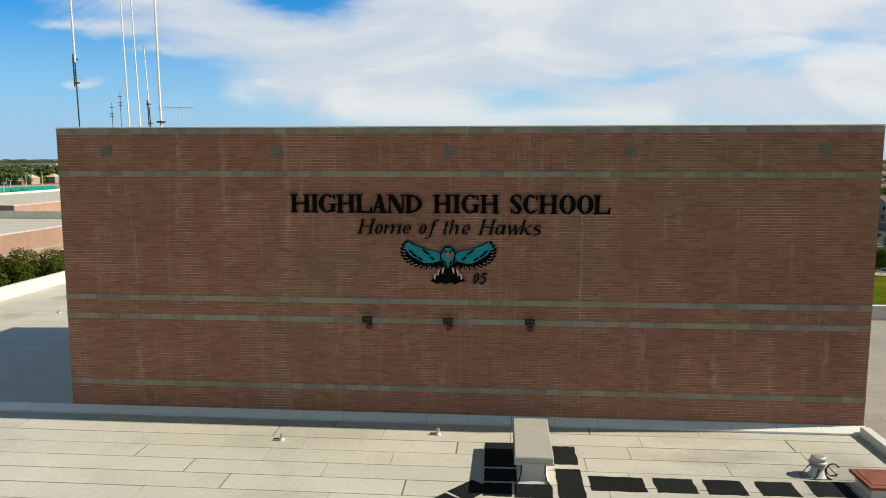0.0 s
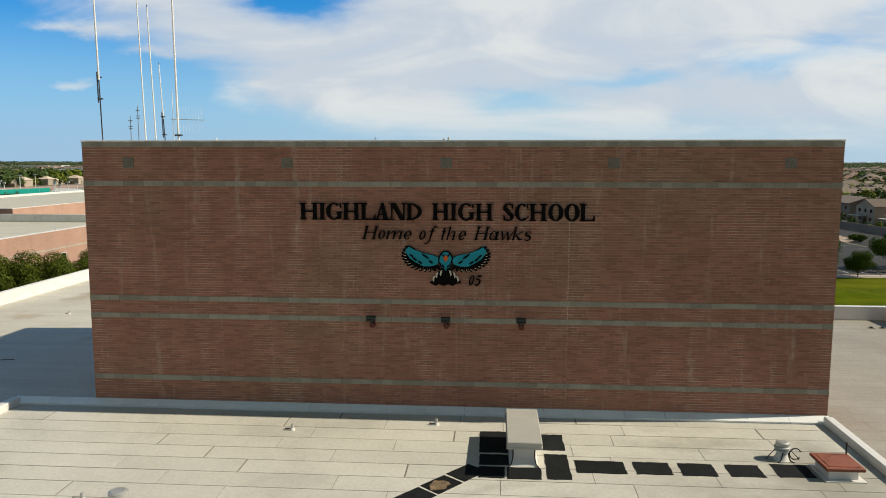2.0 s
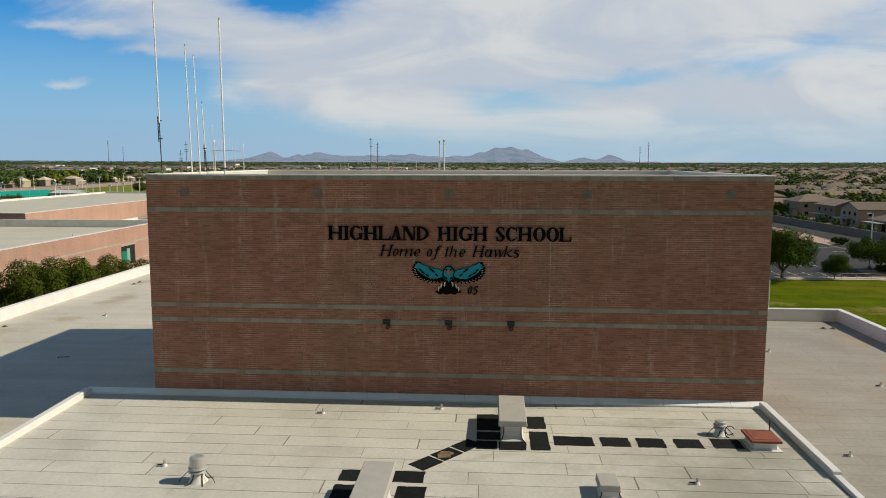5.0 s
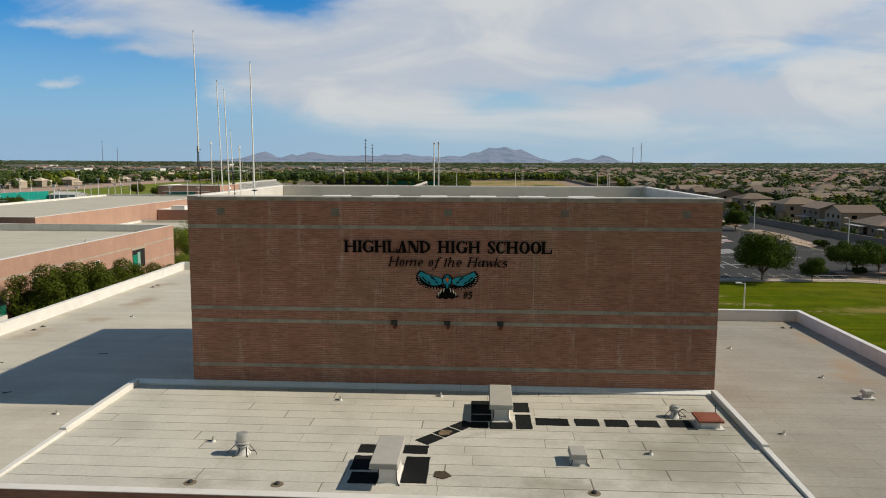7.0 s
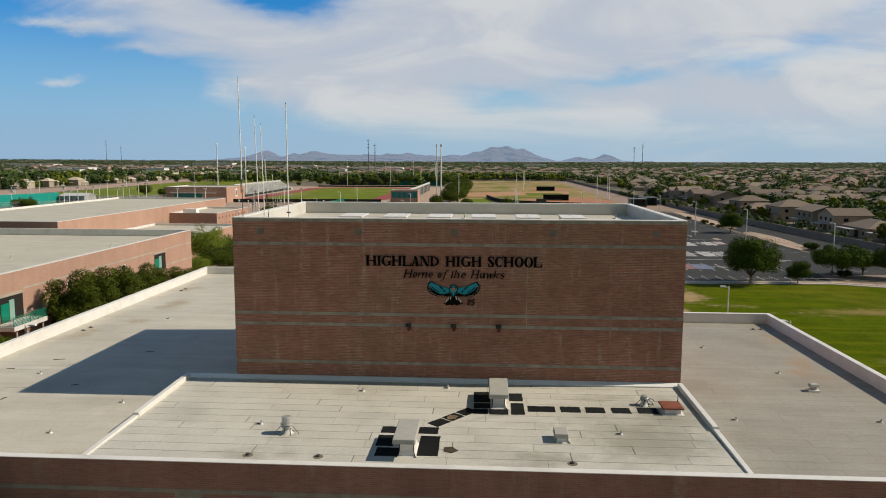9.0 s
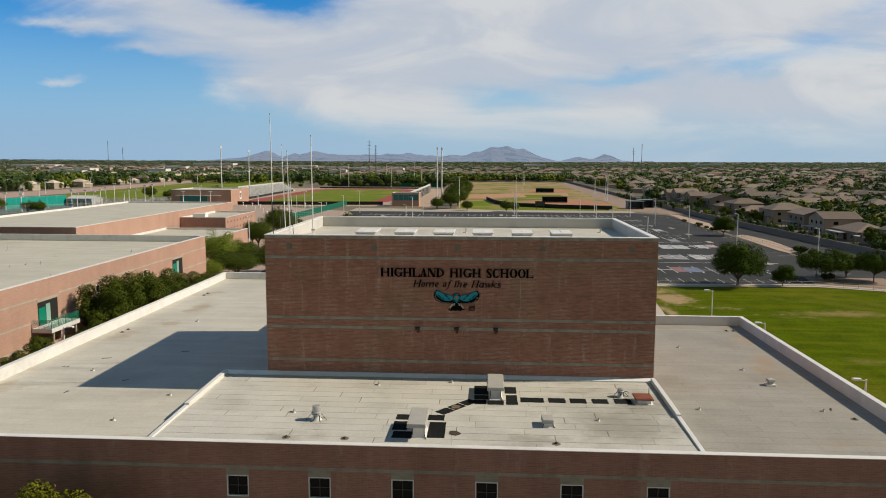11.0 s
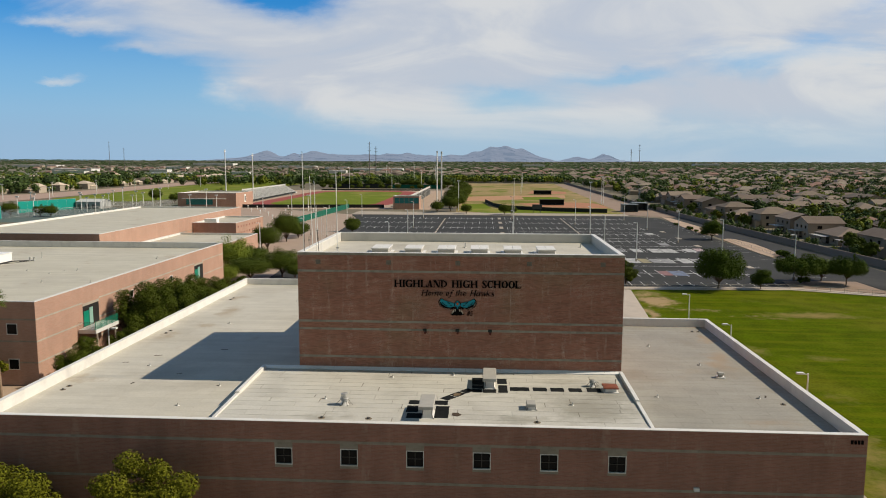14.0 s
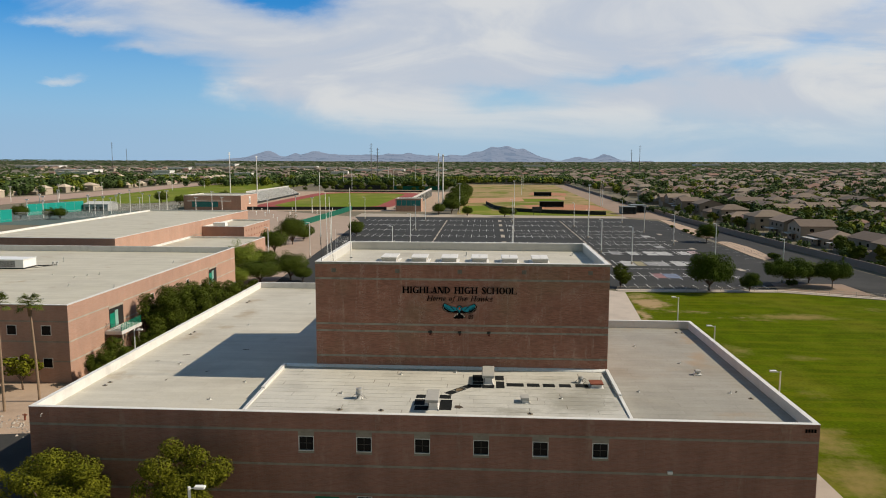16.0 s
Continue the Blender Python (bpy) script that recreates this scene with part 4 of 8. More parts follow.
# ---- lamp posts ----
def make_lamp(place, h, label, group, arm=0.9, rz=0, base=0.0, r=0.13):
    lamp = thing("lamp_post", place, label, "lamp post", group, rz=rz)
    bm = bmesh.new()
    tube(bm, (0, 0, 0), (0, 0, h), r, r * 0.8, 8)
    part("pole", bm, WHITE_METAL, lamp)
    bm = bmesh.new()
    tube(bm, (0, 0, h - 0.12), (arm * 0.6, 0, h - 0.05), 0.035, 0.035, 6)
    part("arm", bm, WHITE_METAL, lamp)
    boxpart("lamp_head", (arm * 0.35, -0.2, h - 0.1, arm * 0.35 + 0.75, 0.2, h + 0.1), WHITE_METAL, lamp, "", 0.03)
    if base:
        bm = bmesh.new()
        tube(bm, (0, 0, 0), (0, 0, base), 0.3, 0.3, 10)
        part("footing", bm, CONCRETE, lamp)
    return lamp


lot_lamp = make_lamp((73, 157, 0), 11.0, "white steel car park lamp post on a concrete footing", "car park lamp posts", 0.9, 180, 0.8)
for x, y in ((76, 113), (45, 143.5), (40.2, 170), (68.8, 240), (69.3, 193), (68.1, 287), (10, 143), (12, 190), (14, 240), (15, 290), (-25, 140), (-25, 190), (-28, 240), (-28, 290), (42, 215), (42, 262),
             (-52, 150), (-56, 200), (-58, 250), (-60, 300), (-59.9, 133)):
    copy_thing(lot_lamp, pose(x, y, 0, 0, 0, 180))
lawn_lamp = make_lamp((36.4, 58, 0), 6.3, "white angular lawn lamp post", "lawn lamp posts", 1.3, 180, 0.0, 0.10)
for x, y in ((35.9, 35.6), (36.3, 12.6)):
    copy_thing(lawn_lamp, pose(x, y, 0, 0, 0, 180))
copy_thing(lawn_lamp, pose(-47.2, 27.4, 0, 0, 0, 0))

# ---- houses ----
def gable(bm, x0, y0, x1, y1, z, rise, along_x=True, over=0.45):
    """A pitched roof slab with a ridge and real eaves."""
    x0, y0, x1, y1 = x0 - over, y0 - over, x1 + over, y1 + over
    t = 0.16
    if along_x:
        ym = (y0 + y1) / 2
        lo = [(x0, y0, z), (x1, y0, z), (x1, ym, z + rise), (x0, ym, z + rise), (x0, y1, z), (x1, y1, z)]
    else:
        xm = (x0 + x1) / 2
        lo = [(x0, y1, z), (x0, y0, z), (xm, y0, z + rise), (xm, y1, z + rise), (x1, y1, z), (x1, y0, z)]
    b = [bm.verts.new(p) for p in lo]
    u = [bm.verts.new((p[0], p[1], p[2] + t)) for p in lo]
    for f in ((0, 1, 2, 3), (3, 2, 5, 4)):
        bm.faces.new([u[i] for i in f]), bm.faces.new([b[i] for i in f[::-1]])
    for i, j in ((0, 1), (1, 2), (2, 5), (5, 4), (4, 3), (3, 0)):
        bm.faces.new((b[i], b[j], u[j], u[i]))


def gable_wall(bm, x0, y0, x1, y1, z, rise, along_x):
    """The masonry under a pitched roof, with its pointed ends."""
    if along_x:
        pts = [(y0, 0), (y1, 0), (y1, z), ((y0 + y1) / 2, z + rise), (y0, z)]
        a, b = [bm.verts.new((x0, p, q)) for p, q in pts], [bm.verts.new((x1, p, q)) for p, q in pts]
    else:
        pts = [(x0, 0), (x1, 0), (x1, z), ((x0 + x1) / 2, z + rise), (x0, z)]
        a, b = [bm.verts.new((p, y0, q)) for p, q in pts], [bm.verts.new((p, y1, q)) for p, q in pts]
    for i in range(5):
        bm.faces.new((a[i], a[(i + 1) % 5], b[(i + 1) % 5], b[i]))
    bm.faces.new(a[::-1]), bm.faces.new(b)


def hipped(bm, x0, y0, x1, y1, z, rise, over=0.5):
    """A roof that slopes on four sides to a short ridge, with a thin fascia."""
    x0, y0, x1, y1 = x0 - over, y0 - over, x1 + over, y1 + over
    w, d = x1 - x0, y1 - y0
    k = min(w, d) / 2 * 0.92
    ridge = [(x0 + k, (y0 + y1) / 2), (x1 - k, (y0 + y1) / 2)] if w >= d else [((x0 + x1) / 2, y0 + k), ((x0 + x1) / 2, y1 - k)]
    lo = [bm.verts.new((x, y, z - 0.16)) for x, y in rect(x0, y0, x1, y1)]
    hi = [bm.verts.new((x, y, z)) for x, y in rect(x0, y0, x1, y1)]
    a, b = [bm.verts.new((x, y, z + rise)) for x, y in ridge]
    for i in range(4):
        bm.faces.new((lo[i], lo[(i + 1) % 4], hi[(i + 1) % 4], hi[i]))
    bm.faces.new(lo[::-1])
    if w >= d:
        fs = ((hi[0], hi[1], b, a), (hi[1], hi[2], b), (hi[2], hi[3], a, b), (hi[3], hi[0], a))
    else:
        fs = ((hi[0], hi[1], a), (hi[1], hi[2], b, a), (hi[2], hi[3], b), (hi[3], hi[0], a, b))
    for f in fs:
        bm.faces.new(f)


def make_house(place, w, d, h, wing, along_x, label, rz=0, tiles=None, hip=False):
    """A stuccoed house with a pitched tile roof and a lower wing."""
    house = thing("house", place, label, "house", "houses beyond the road", rz=rz)
    rise = (d if along_x else w) * 0.19
    tiles = tiles or ROOFTILE
    bm = bmesh.new()
    if hip:
        box(bm, -w / 2, -d / 2, 0, w / 2, d / 2, h)
    else:
        gable_wall(bm, -w / 2, -d / 2, w / 2, d / 2, h, rise, along_x)
    part("wall", bm, STUCCO, house)
    bm = bmesh.new()
    if hip:
        hipped(bm, -w / 2, -d / 2, w / 2, d / 2, h + 0.16, min(w, d) * 0.21)
    else:
        gable(bm, -w / 2, -d / 2, w / 2, d / 2, h - 0.08, rise, along_x)
    part("roof", bm, tiles, house)
    wx0, wx1, wy0, wy1, wh = wing
    bm = bmesh.new()
    gable_wall(bm, wx0, wy0, wx1, wy1, wh, (wx1 - wx0) * 0.18, False)
    part("wing", bm, STUCCO, house)
    bm = bmesh.new()
    gable(bm, wx0, wy0, wx1, wy1, wh - 0.08, (wx1 - wx0) * 0.18, False)
    part("wing_roof", bm, tiles, house)
    for z in ((0.9, 3.6) if h > 4.5 else (0.9,)):
        for x in (-w * 0.30, w * 0.27) if z < 3 else (-w * 0.32, -w * 0.02, w * 0.29):
            for s in (-1, 1):
                if s < 0 and wx0 - 0.8 < x < wx1 + 0.8 and z < wh:
                    continue
                boxpart("window", (x - 0.6, s * d / 2 - 0.05, z, x + 0.6, s * d / 2 + 0.05, z + 1.1), GLASS, house, "dark window")
        for s in (-1, 1):
            for y in (-d * 0.22,) if z < 3 else (d * 0.18,):
                boxpart("window", (s * w / 2 - 0.05, y - 0.8, z, s * w / 2 + 0.05, y + 0.8, z + 1.1), GLASS, house, "dark window")
    # patio cover at the back
    px0, px1, py = -w * 0.18, w * 0.40, d / 2
    boxpart("patio_cover", (px0, py + 0.02, 2.45, px1, py + 3.2, 2.62), PALE_METAL, house, "pale flat patio cover", 0.02)
    for x in (px0 + 0.2, (px0 + px1) / 2, px1 - 0.2):
        boxpart("patio_post", (x - 0.09, py + 2.9, 0, x + 0.09, py + 3.08, 2.45), STUCCO, house)
    boxpart("patio_door", (px0 + 1.2, py - 0.05, 0.05, px0 + 3.4, py + 0.05, 2.1), GLASS, house, "dark glazed patio door")
    return house


rnd = random.Random(5)
house_types = [make_house((127, 236, 0), 15, 11, 5.7, (-7.2, -10.5, -0.5, -5.5, 3.0), True, "two-storey tan stucco house with a brown tile roof", 90),
               make_house((127, 216, 0), 12, 13, 5.6, (-1.0, -10.5, 5.8, -6.5, 2.9), False, "two-storey beige stucco house with a gabled tile roof", 90),
               make_house((127, 196, 0), 17, 12, 3.0, (-8.2, -11.0, -1.2, -6.0, 2.8), True, "low tan stucco house with a hipped brown tile roof", 90, None, True),
               make_house((127, 178, 0), 14, 12, 3.2, (-6.8, -10.0, -0.6, -6.0, 2.8), True, "low stucco house with a hipped pinkish tile roof", 90, ROOF_PINK, True),
               make_house((160, 92, 0), 13, 12, 5.6, (-0.5, -10.0, 6.2, -6.0, 2.9), True, "two-storey stucco house with a pale tan tile roof", 270, ROOF_TAN),
               make_house((160, 118, 0), 15, 12, 5.6, (-7.0, -9.5, -0.5, -6.0, 3.0), True, "two-storey stucco house with a hipped grey-tan roof", 270, ROOF_TAN, True)]
street_tree = make_tree("garden_tree", (116, 168, 0), "green garden tree among the houses", 6.5, 6.5, 1.0, LEAF_M, 52, 5000, 0.20, "garden trees")
street_tree_y = make_tree("garden_tree", (140, 178, 0), "light yellow-green garden tree among the houses", 7.5, 6.0, 1.2, LEAF_Y, 53, 5000, 0.20, "garden trees")


def near_houses():
    for j, x in enumerate((127, 160, 180, 214, 234, 268, 288)):
        y = 96 + (j % 3) * 6
        while y < 440:
            if not (j == 0 and 168 < y < 248) and not (j == 1 and y < 132) and y > x * 0.6 - 20:
                h = house_types[rnd.choice((0, 1, 2, 2, 3, 3, 4, 5, 5))]
                turn = (90 if j % 2 == 0 else 270) + rnd.choice((0, 0, 90, 180, 270)) + rnd.uniform(-5, 5)
                copy_thing(h, pose(x + rnd.uniform(-2, 2), y, 0, 0, 0, turn) @ Matrix.Scale(rnd.uniform(0.92, 1.08), 4))
                for k in range(4 if y < 300 else 2):
                    t = rnd.choice((street_tree, street_tree, street_tree_y))
                    put(t, x + rnd.choice((-13, 12, -11, 11)) + rnd.uniform(-2, 2), y + rnd.uniform(-10, 10), rnd.uniform(0.5, 0.9) if j == 0 else rnd.uniform(0.7, 1.2), rnd.uniform(0, 360))
            y += rnd.uniform(16.5, 20)


near_houses()


def far_mesh():
    """Distant roofs and woods as two joined meshes."""
    wv, wf, pv, pf = [], [], [], []
    brown, rosy, grey = ([], []), ([], []), ([], [])
    green, bright = ([], []), ([], [])
    rnd = random.Random(11)

    def far_house(x, y, rv=None, rf=None):
        if rv is None:
            rv, rf = rnd.choice((brown, brown, rosy, grey, grey))
        z, w, d, h = ground_z(x, y), rnd.uniform(10, 15), rnd.uniform(9, 13), rnd.choice((2.8, 3.0, 3.0, 5.2))
        n = len(wv)
        wv.extend([(x + sx * w / 2, y + sy * d / 2, zz) for zz in (z - 1, z + h) for sx, sy in ((-1, -1), (1, -1), (1, 1), (-1, 1))])
        wf.extend([(n, n + 1, n + 5, n + 4), (n + 1, n + 2, n + 6, n + 5), (n + 2, n + 3, n + 7, n + 6), (n + 3, n, n + 4, n + 7)])
        n = len(rv)
        k = rnd.uniform(0.05, 0.3) * w
        rv.extend([(x + sx * (w / 2 + 0.5), y + sy * (d / 2 + 0.5), z + h) for sx, sy in ((-1, -1), (1, -1), (1, 1), (-1, 1))] + [(x - k, y, z + h + 2.6), (x + k, y, z + h + 2.6)])
        rf.extend([(n, n + 1, n + 5, n + 4), (n + 1, n + 2, n + 5), (n + 2, n + 3, n + 4, n + 5), (n + 3, n, n + 4)])

    def far_tree(x, y, s, clumps=8, spread=1.0, size=1.0):
        z = ground_z(x, y)
        tv, tf = bright if rnd.random() < (0.5 if 838 < y < 905 and x < 112 else 0.2) and y < 1100 else green
        if y < 760:
            # near enough to show single sprays of leaves
            near = y < 470
            sprays = int((190 if near else 85) + 10 * s)
            for _ in range(sprays):
                u, a = rnd.uniform(-1, 1), rnd.uniform(0, 6.283)
                rr = s * 0.42 * rnd.random() ** 0.45 * (1.0 + 0.25 * math.sin(3 * a + x))
                q = math.sqrt(1 - u * u)
                c = (x + rr * q * math.cos(a), y + rr * q * math.sin(a), z + s * 0.52 + rr * u * 1.05)
                w = s * rnd.uniform(0.045, 0.10 if near else 0.125)
                out = (q * math.cos(a) + rnd.uniform(-0.5, 0.5), q * math.sin(a) + rnd.uniform(-0.5, 0.5), u + 0.25 + rnd.uniform(-0.5, 0.5))
                m = math.hypot(out[0], out[1]) + 1e-6
                e = (-w * out[1] / m, w * out[0] / m, w * rnd.uniform(-0.3, 0.3))
                k = math.sqrt(m * m + out[2] * out[2])
                f = (-w * out[0] * out[2] / (m * k), -w * out[1] * out[2] / (m * k), w * m / k)
                n = len(tv)
                tv.extend([(c[0] + i * e[0] + k * f[0], c[1] + i * e[1] + k * f[1], c[2] + i * e[2] + k * f[2]) for i, k in ((-1, -0.5), (0.4, -0.7), (1, 0.4), (-0.3, 0.8))])
                tf.append((n, n + 1, n + 2, n + 3))
            return
        for _ in range(clumps):
            a, u = rnd.uniform(0, 6.3), rnd.uniform(0, 1)
            c = Vector((x + s * 0.38 * spread * math.cos(a), y + s * 0.38 * spread * math.sin(a), z + s * (0.22 + 0.5 * u)))
            r = s * size * rnd.uniform(0.18, 0.32)
            n = len(tv)
            for v in ((1, 0, 0), (0, 1, 0), (-1, 0, 0), (0, -1, 0), (0, 0, 0.8), (0, 0, -0.9)):
                k = r * rnd.uniform(0.7, 1.25)
                tv.append((c.x + v[0] * k * spread, c.y + v[1] * k * spread, c.z + v[2] * k))
            tf.extend([(n + a, n + (a + 1) % 4, n + 4) for a in range(4)] + [(n + (a + 1) % 4, n + a, n + 5) for a in range(4)])
    placed = 0
    while placed < 1350:
        y = 150 + 1900 * rnd.random() ** 1.2
        x = rnd.uniform(-0.62, 0.75) * (y + 100)
        if x > 0 and (x < 300 and y < 440):
            continue
        if -380 < x < 118 and y < 830 or (x < -250 and 900 < y < 1600 and rnd.random() < 0.8):
            continue
        far_house(x, y)
        placed += 1
    for row in range(24):
        y = 448 + 21 * row
        x = 122 + rnd.uniform(0, 12)
        while x < 300 + 0.75 * (y - 200):
            if rnd.random() < 0.85:
                far_house(x, y + rnd.uniform(-3, 3))
            x += rnd.uniform(17, 24) + (11 if rnd.random() < 0.25 else 0)
    for i in range(210):
        y = rnd.uniform(420, 980)
        far_house(-374 - 260 * rnd.random() ** 1.4, y, pv, pf)
    for i in range(430):
        y = rnd.uniform(380, 950)
        far_tree(-378 - 330 * rnd.random(), y, rnd.uniform(6, 12), 28, 1.0, 0.55)
    # big old trees before the houses in the west
    for i in range(150):
        y = rnd.uniform(400, 800)
        far_tree(-382 - 95 * rnd.random() ** 1.3, y, rnd.uniform(9, 14.5))
    # yards behind the long wall
    for i in range(110):
        y = rnd.uniform(100, 480)
        far_tree(112.5 - 0.045 * (y - 60) + rnd.uniform(0, 5), y, rnd.uniform(1.6, 4.2), 26, 1.0, 0.6)
    # gardens among the nearer houses
    for i in range(620):
        far_tree(rnd.choice((143, 150, 170, 197, 224, 251, 278, 305)) + rnd.uniform(-9, 9), rnd.uniform(140, 445), rnd.uniform(4, 9), 30, 1.0, 0.55)
    placed = 0
    while placed < 23500:
        y = 150 + 4300 * rnd.random() ** 1.7
        x = rnd.uniform(-0.7, 0.8) * (y + 120)
        if -372 < x < 112 and y < 880:
            continue
        if x < -240 and y < 480:
            continue
        if x > 0 and y < 440 and x < 300:
            continue
        if x > 112 and y < 960 and rnd.random() < 0.5:
            continue
        if x < -120 and 900 < y < 2600 and rnd.random() < 0.62:
            continue
        if y < 1100:
            far_tree(x, y, rnd.uniform(4.5, 10), 16, 1.0, 0.7)
        elif y < 2000:
            far_tree(x, y, rnd.uniform(3.0, 6), 7, 1.5)
        else:
            far_tree(x, y, rnd.uniform(1.6, 3.2), 6, 5.5)
        placed += 1
    # belt of trees beyond the football field
    for i in range(170):
        far_tree(rnd.uniform(-330, -32), rnd.uniform(706, 838), rnd.uniform(7, 12.5), 24, 1.0, 0.6)
    for i in range(260):
        far_tree(rnd.uniform(-150, 110), rnd.uniform(842, 900), rnd.uniform(7, 12), 24, 1.0, 0.6)
    for name, v, f, mat, label in (("far_house_walls", wv, wf, FAR_WALL, "distant pale house walls"), ("far_roofs", *brown, FAR_ROOF, "distant brown tile roofs"),
                                   ("far_rosy_roofs", *rosy, FAR_ROOF_ROSY, "distant rosy tile roofs"), ("far_grey_roofs", *grey, FAR_ROOF_GREY, "distant grey-tan tile roofs"),
                                   ("far_trees", *green, FAR_LEAF, "distant dark green suburban trees"), ("far_bright_trees", *bright, FAR_LEAF_Y, "distant yellow-green suburban trees"), ("far_pale_roofs", pv, pf, PALE_ROOF, "distant pale tan roofs")):
        me = bpy.data.meshes.new(name)
        me.from_pydata(v, [], f)
        me.materials.append(mat)
        tagged(new(name, me), label, "far houses" if "tree" not in name else "far trees", "", "stuff")


far_mesh()

# ---- mountains ----
def make_mountains():
    mat = bpy.data.materials.new("far_mountain_haze_glow")
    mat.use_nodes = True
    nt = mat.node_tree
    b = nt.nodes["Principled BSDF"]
    # bluish emission puts the distance haze into the mountains' own colour
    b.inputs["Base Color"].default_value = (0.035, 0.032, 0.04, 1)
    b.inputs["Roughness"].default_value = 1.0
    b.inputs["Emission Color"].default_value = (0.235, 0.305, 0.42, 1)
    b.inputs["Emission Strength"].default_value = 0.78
    D = 4750
    peaks = [(-1650, 12, 120), (-1462, 48, 95), (-1280, 28, 90), (-1120, 40, 110), (-960, 26, 110), (-800, 26, 110), (-640, 28, 100), (-520, 34, 90), (-370, 22, 100), (-230, 26, 100),
             (-80, 34, 90), (30, 46, 80), (127, 58, 85), (240, 46, 90), (340, 16, 80), (595, 22, 70), (763, 33, 60), (700, 6, 200)]
    verts, faces = [], []
    nx, ny = 420, 24
    for j in range(ny):
        for i in range(nx):
            x = -2400 + 3700 * i / (nx - 1)
            s = j / (ny - 1)
            h = sum(p[1] * math.exp(-abs((x - p[0]) / p[2]) ** 1.6) for p in peaks)
            h += 9 * noise.fractal(Vector((x * 0.006, s * 2.0, 4.0)), 0.9, 2.1, 5)
            prof = 1 - (1 - s) ** 1.5
            verts.append((x + 40 * noise.noise(Vector((x * 0.004, s * 3, 1))), D - 330 + 330 * s + 50 * noise.fractal(Vector((x * 0.010, s * 4, 9)), 0.9, 2.0, 3), 13 + max(0, h) * 1.38 * prof))
    for j in range(ny - 1):
        for i in range(nx - 1):
            n = j * nx + i
            faces.append((n, n + 1, n + nx + 1, n + nx))
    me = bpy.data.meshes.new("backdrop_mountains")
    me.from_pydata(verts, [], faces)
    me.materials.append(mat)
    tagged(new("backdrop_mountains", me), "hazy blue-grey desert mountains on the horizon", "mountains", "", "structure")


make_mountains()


# ---- tower front: bricks, block courses, sign ----
COURSE = 0.1017
BANDS = {0: 2, 15: 2, 60: 2, 67: 2, 92: 2}      # first course from the top: courses high
JOINTS = (-5.05, 4.6)
SQUARES = (-12.64, -6.28, -0.1, 6.2, 12.63)


def z_of(k):
    return 20.18 - COURSE * k


def tower_bricks():
    """All bricks of the tower front; those under the sign are parts, the rest one mesh of separate blocks."""
    rnd = random.Random(2)
    verts, faces = [], []
    bm = bmesh.new()
    box(bm, -0.199, 0, 0, 0.199, 0.07, COURSE - 0.0144)
    single = bpy.data.meshes.new("brick")
    bm.to_mesh(single)
    bm.free()
    single.materials.append(BRICK_SINGLE)
    skip = {k + i for k, n in BANDS.items() for i in range(n)}
    for k in range(106):
        if k in skip:
            continue
        z1, z0 = z_of(k) - 0.0072, z_of(k + 1) + 0.0072
        x = TX0
        first = True
        while x < TX1 - 0.01:
            w = 0.203 if first and k % 2 else 0.406
            first = False
            g = 0.004 if JOINTS[0] < x < JOINTS[1] else 0.0015
            a, b = x + g, min(x + w, TX1) - g
            x += w
            if 6 <= k < 10 and any(abs((a + b) / 2 - s) < 0.23 + (b - a) / 2 - 0.01 for s in SQUARES):
                for s in SQUARES:
                    if a < s - 0.22 < b:
                        b = s - 0.22
                    elif a < s + 0.22 < b:
                        a = s + 0.22
                if any(s - 0.22 <= (a + b) / 2 <= s + 0.22 for s in SQUARES) or b - a < 0.02:
                    continue
            pieces = [(a, b)]
            for j in JOINTS:
                if a < j < b:
                    pieces = [(a, j - 0.004), (j + 0.004, b)]
            y = rnd.uniform(-0.005, 0.001)
            for a, b in pieces:
                if b - a < 0.02:
                    continue
                if 46 <= k < 60 and a > -4.4 and b < 4.4 and b - a > 0.39:
                    ob = new("brick", single)
                    ob.parent = hall
                    ob.location = ((a + b) / 2, y, z0)
                    continue
                n = len(verts)
                verts.extend([(a, y, z0), (b, y, z0), (b, y, z1), (a, y, z1), (a, 0.07, z0), (b, 0.07, z0), (b, 0.07, z1), (a, 0.07, z1)])
                faces.extend([(n, n + 1, n + 2, n + 3), (n + 4, n, n + 3, n + 7), (n + 1, n + 5, n + 6, n + 2), (n + 3, n + 2, n + 6, n + 7), (n + 4, n + 5, n + 1, n)])
    me = bpy.data.meshes.new("bricks")
    me.from_pydata(verts, [], faces)
    me.materials.append(BRICK_PIECE)
    ob = new("bricks", me)
    ob.parent = hall
    tagged(ob, "red-brown face bricks in thin courses", "", "", "stuff")


tower_bricks()


def tower_blocks():
    def block(w, h, mat):
        bm = bmesh.new()
        box(bm, -w / 2, -0.014, 0, w / 2, 0.07, h)
        bevel_all(bm, 0.003)
        me = bpy.data.meshes.new("block")
        bm.to_mesh(me)
        bm.free()
        me.materials.append(mat)
        return me
    long_me, square_me = block(0.4055, 2 * COURSE - 0.008, BAND_PIECE), block(0.44, 4 * COURSE - 0.006, SQUARE_BLOCK)
    for k in (0, 15, 60, 67, 92):
        for i in range(71):
            x = TX0 + 0.205 + 0.4085 * i
            ob = new("block", long_me)
            ob.parent = hall
            ob.location = (x, 0, z_of(k + 2) + 0.004)
    for s in SQUARES:
        ob = new("square_block", square_me)
        ob.parent = hall
        ob.location = (s, 0, z_of(10) + 0.003)


tower_blocks()


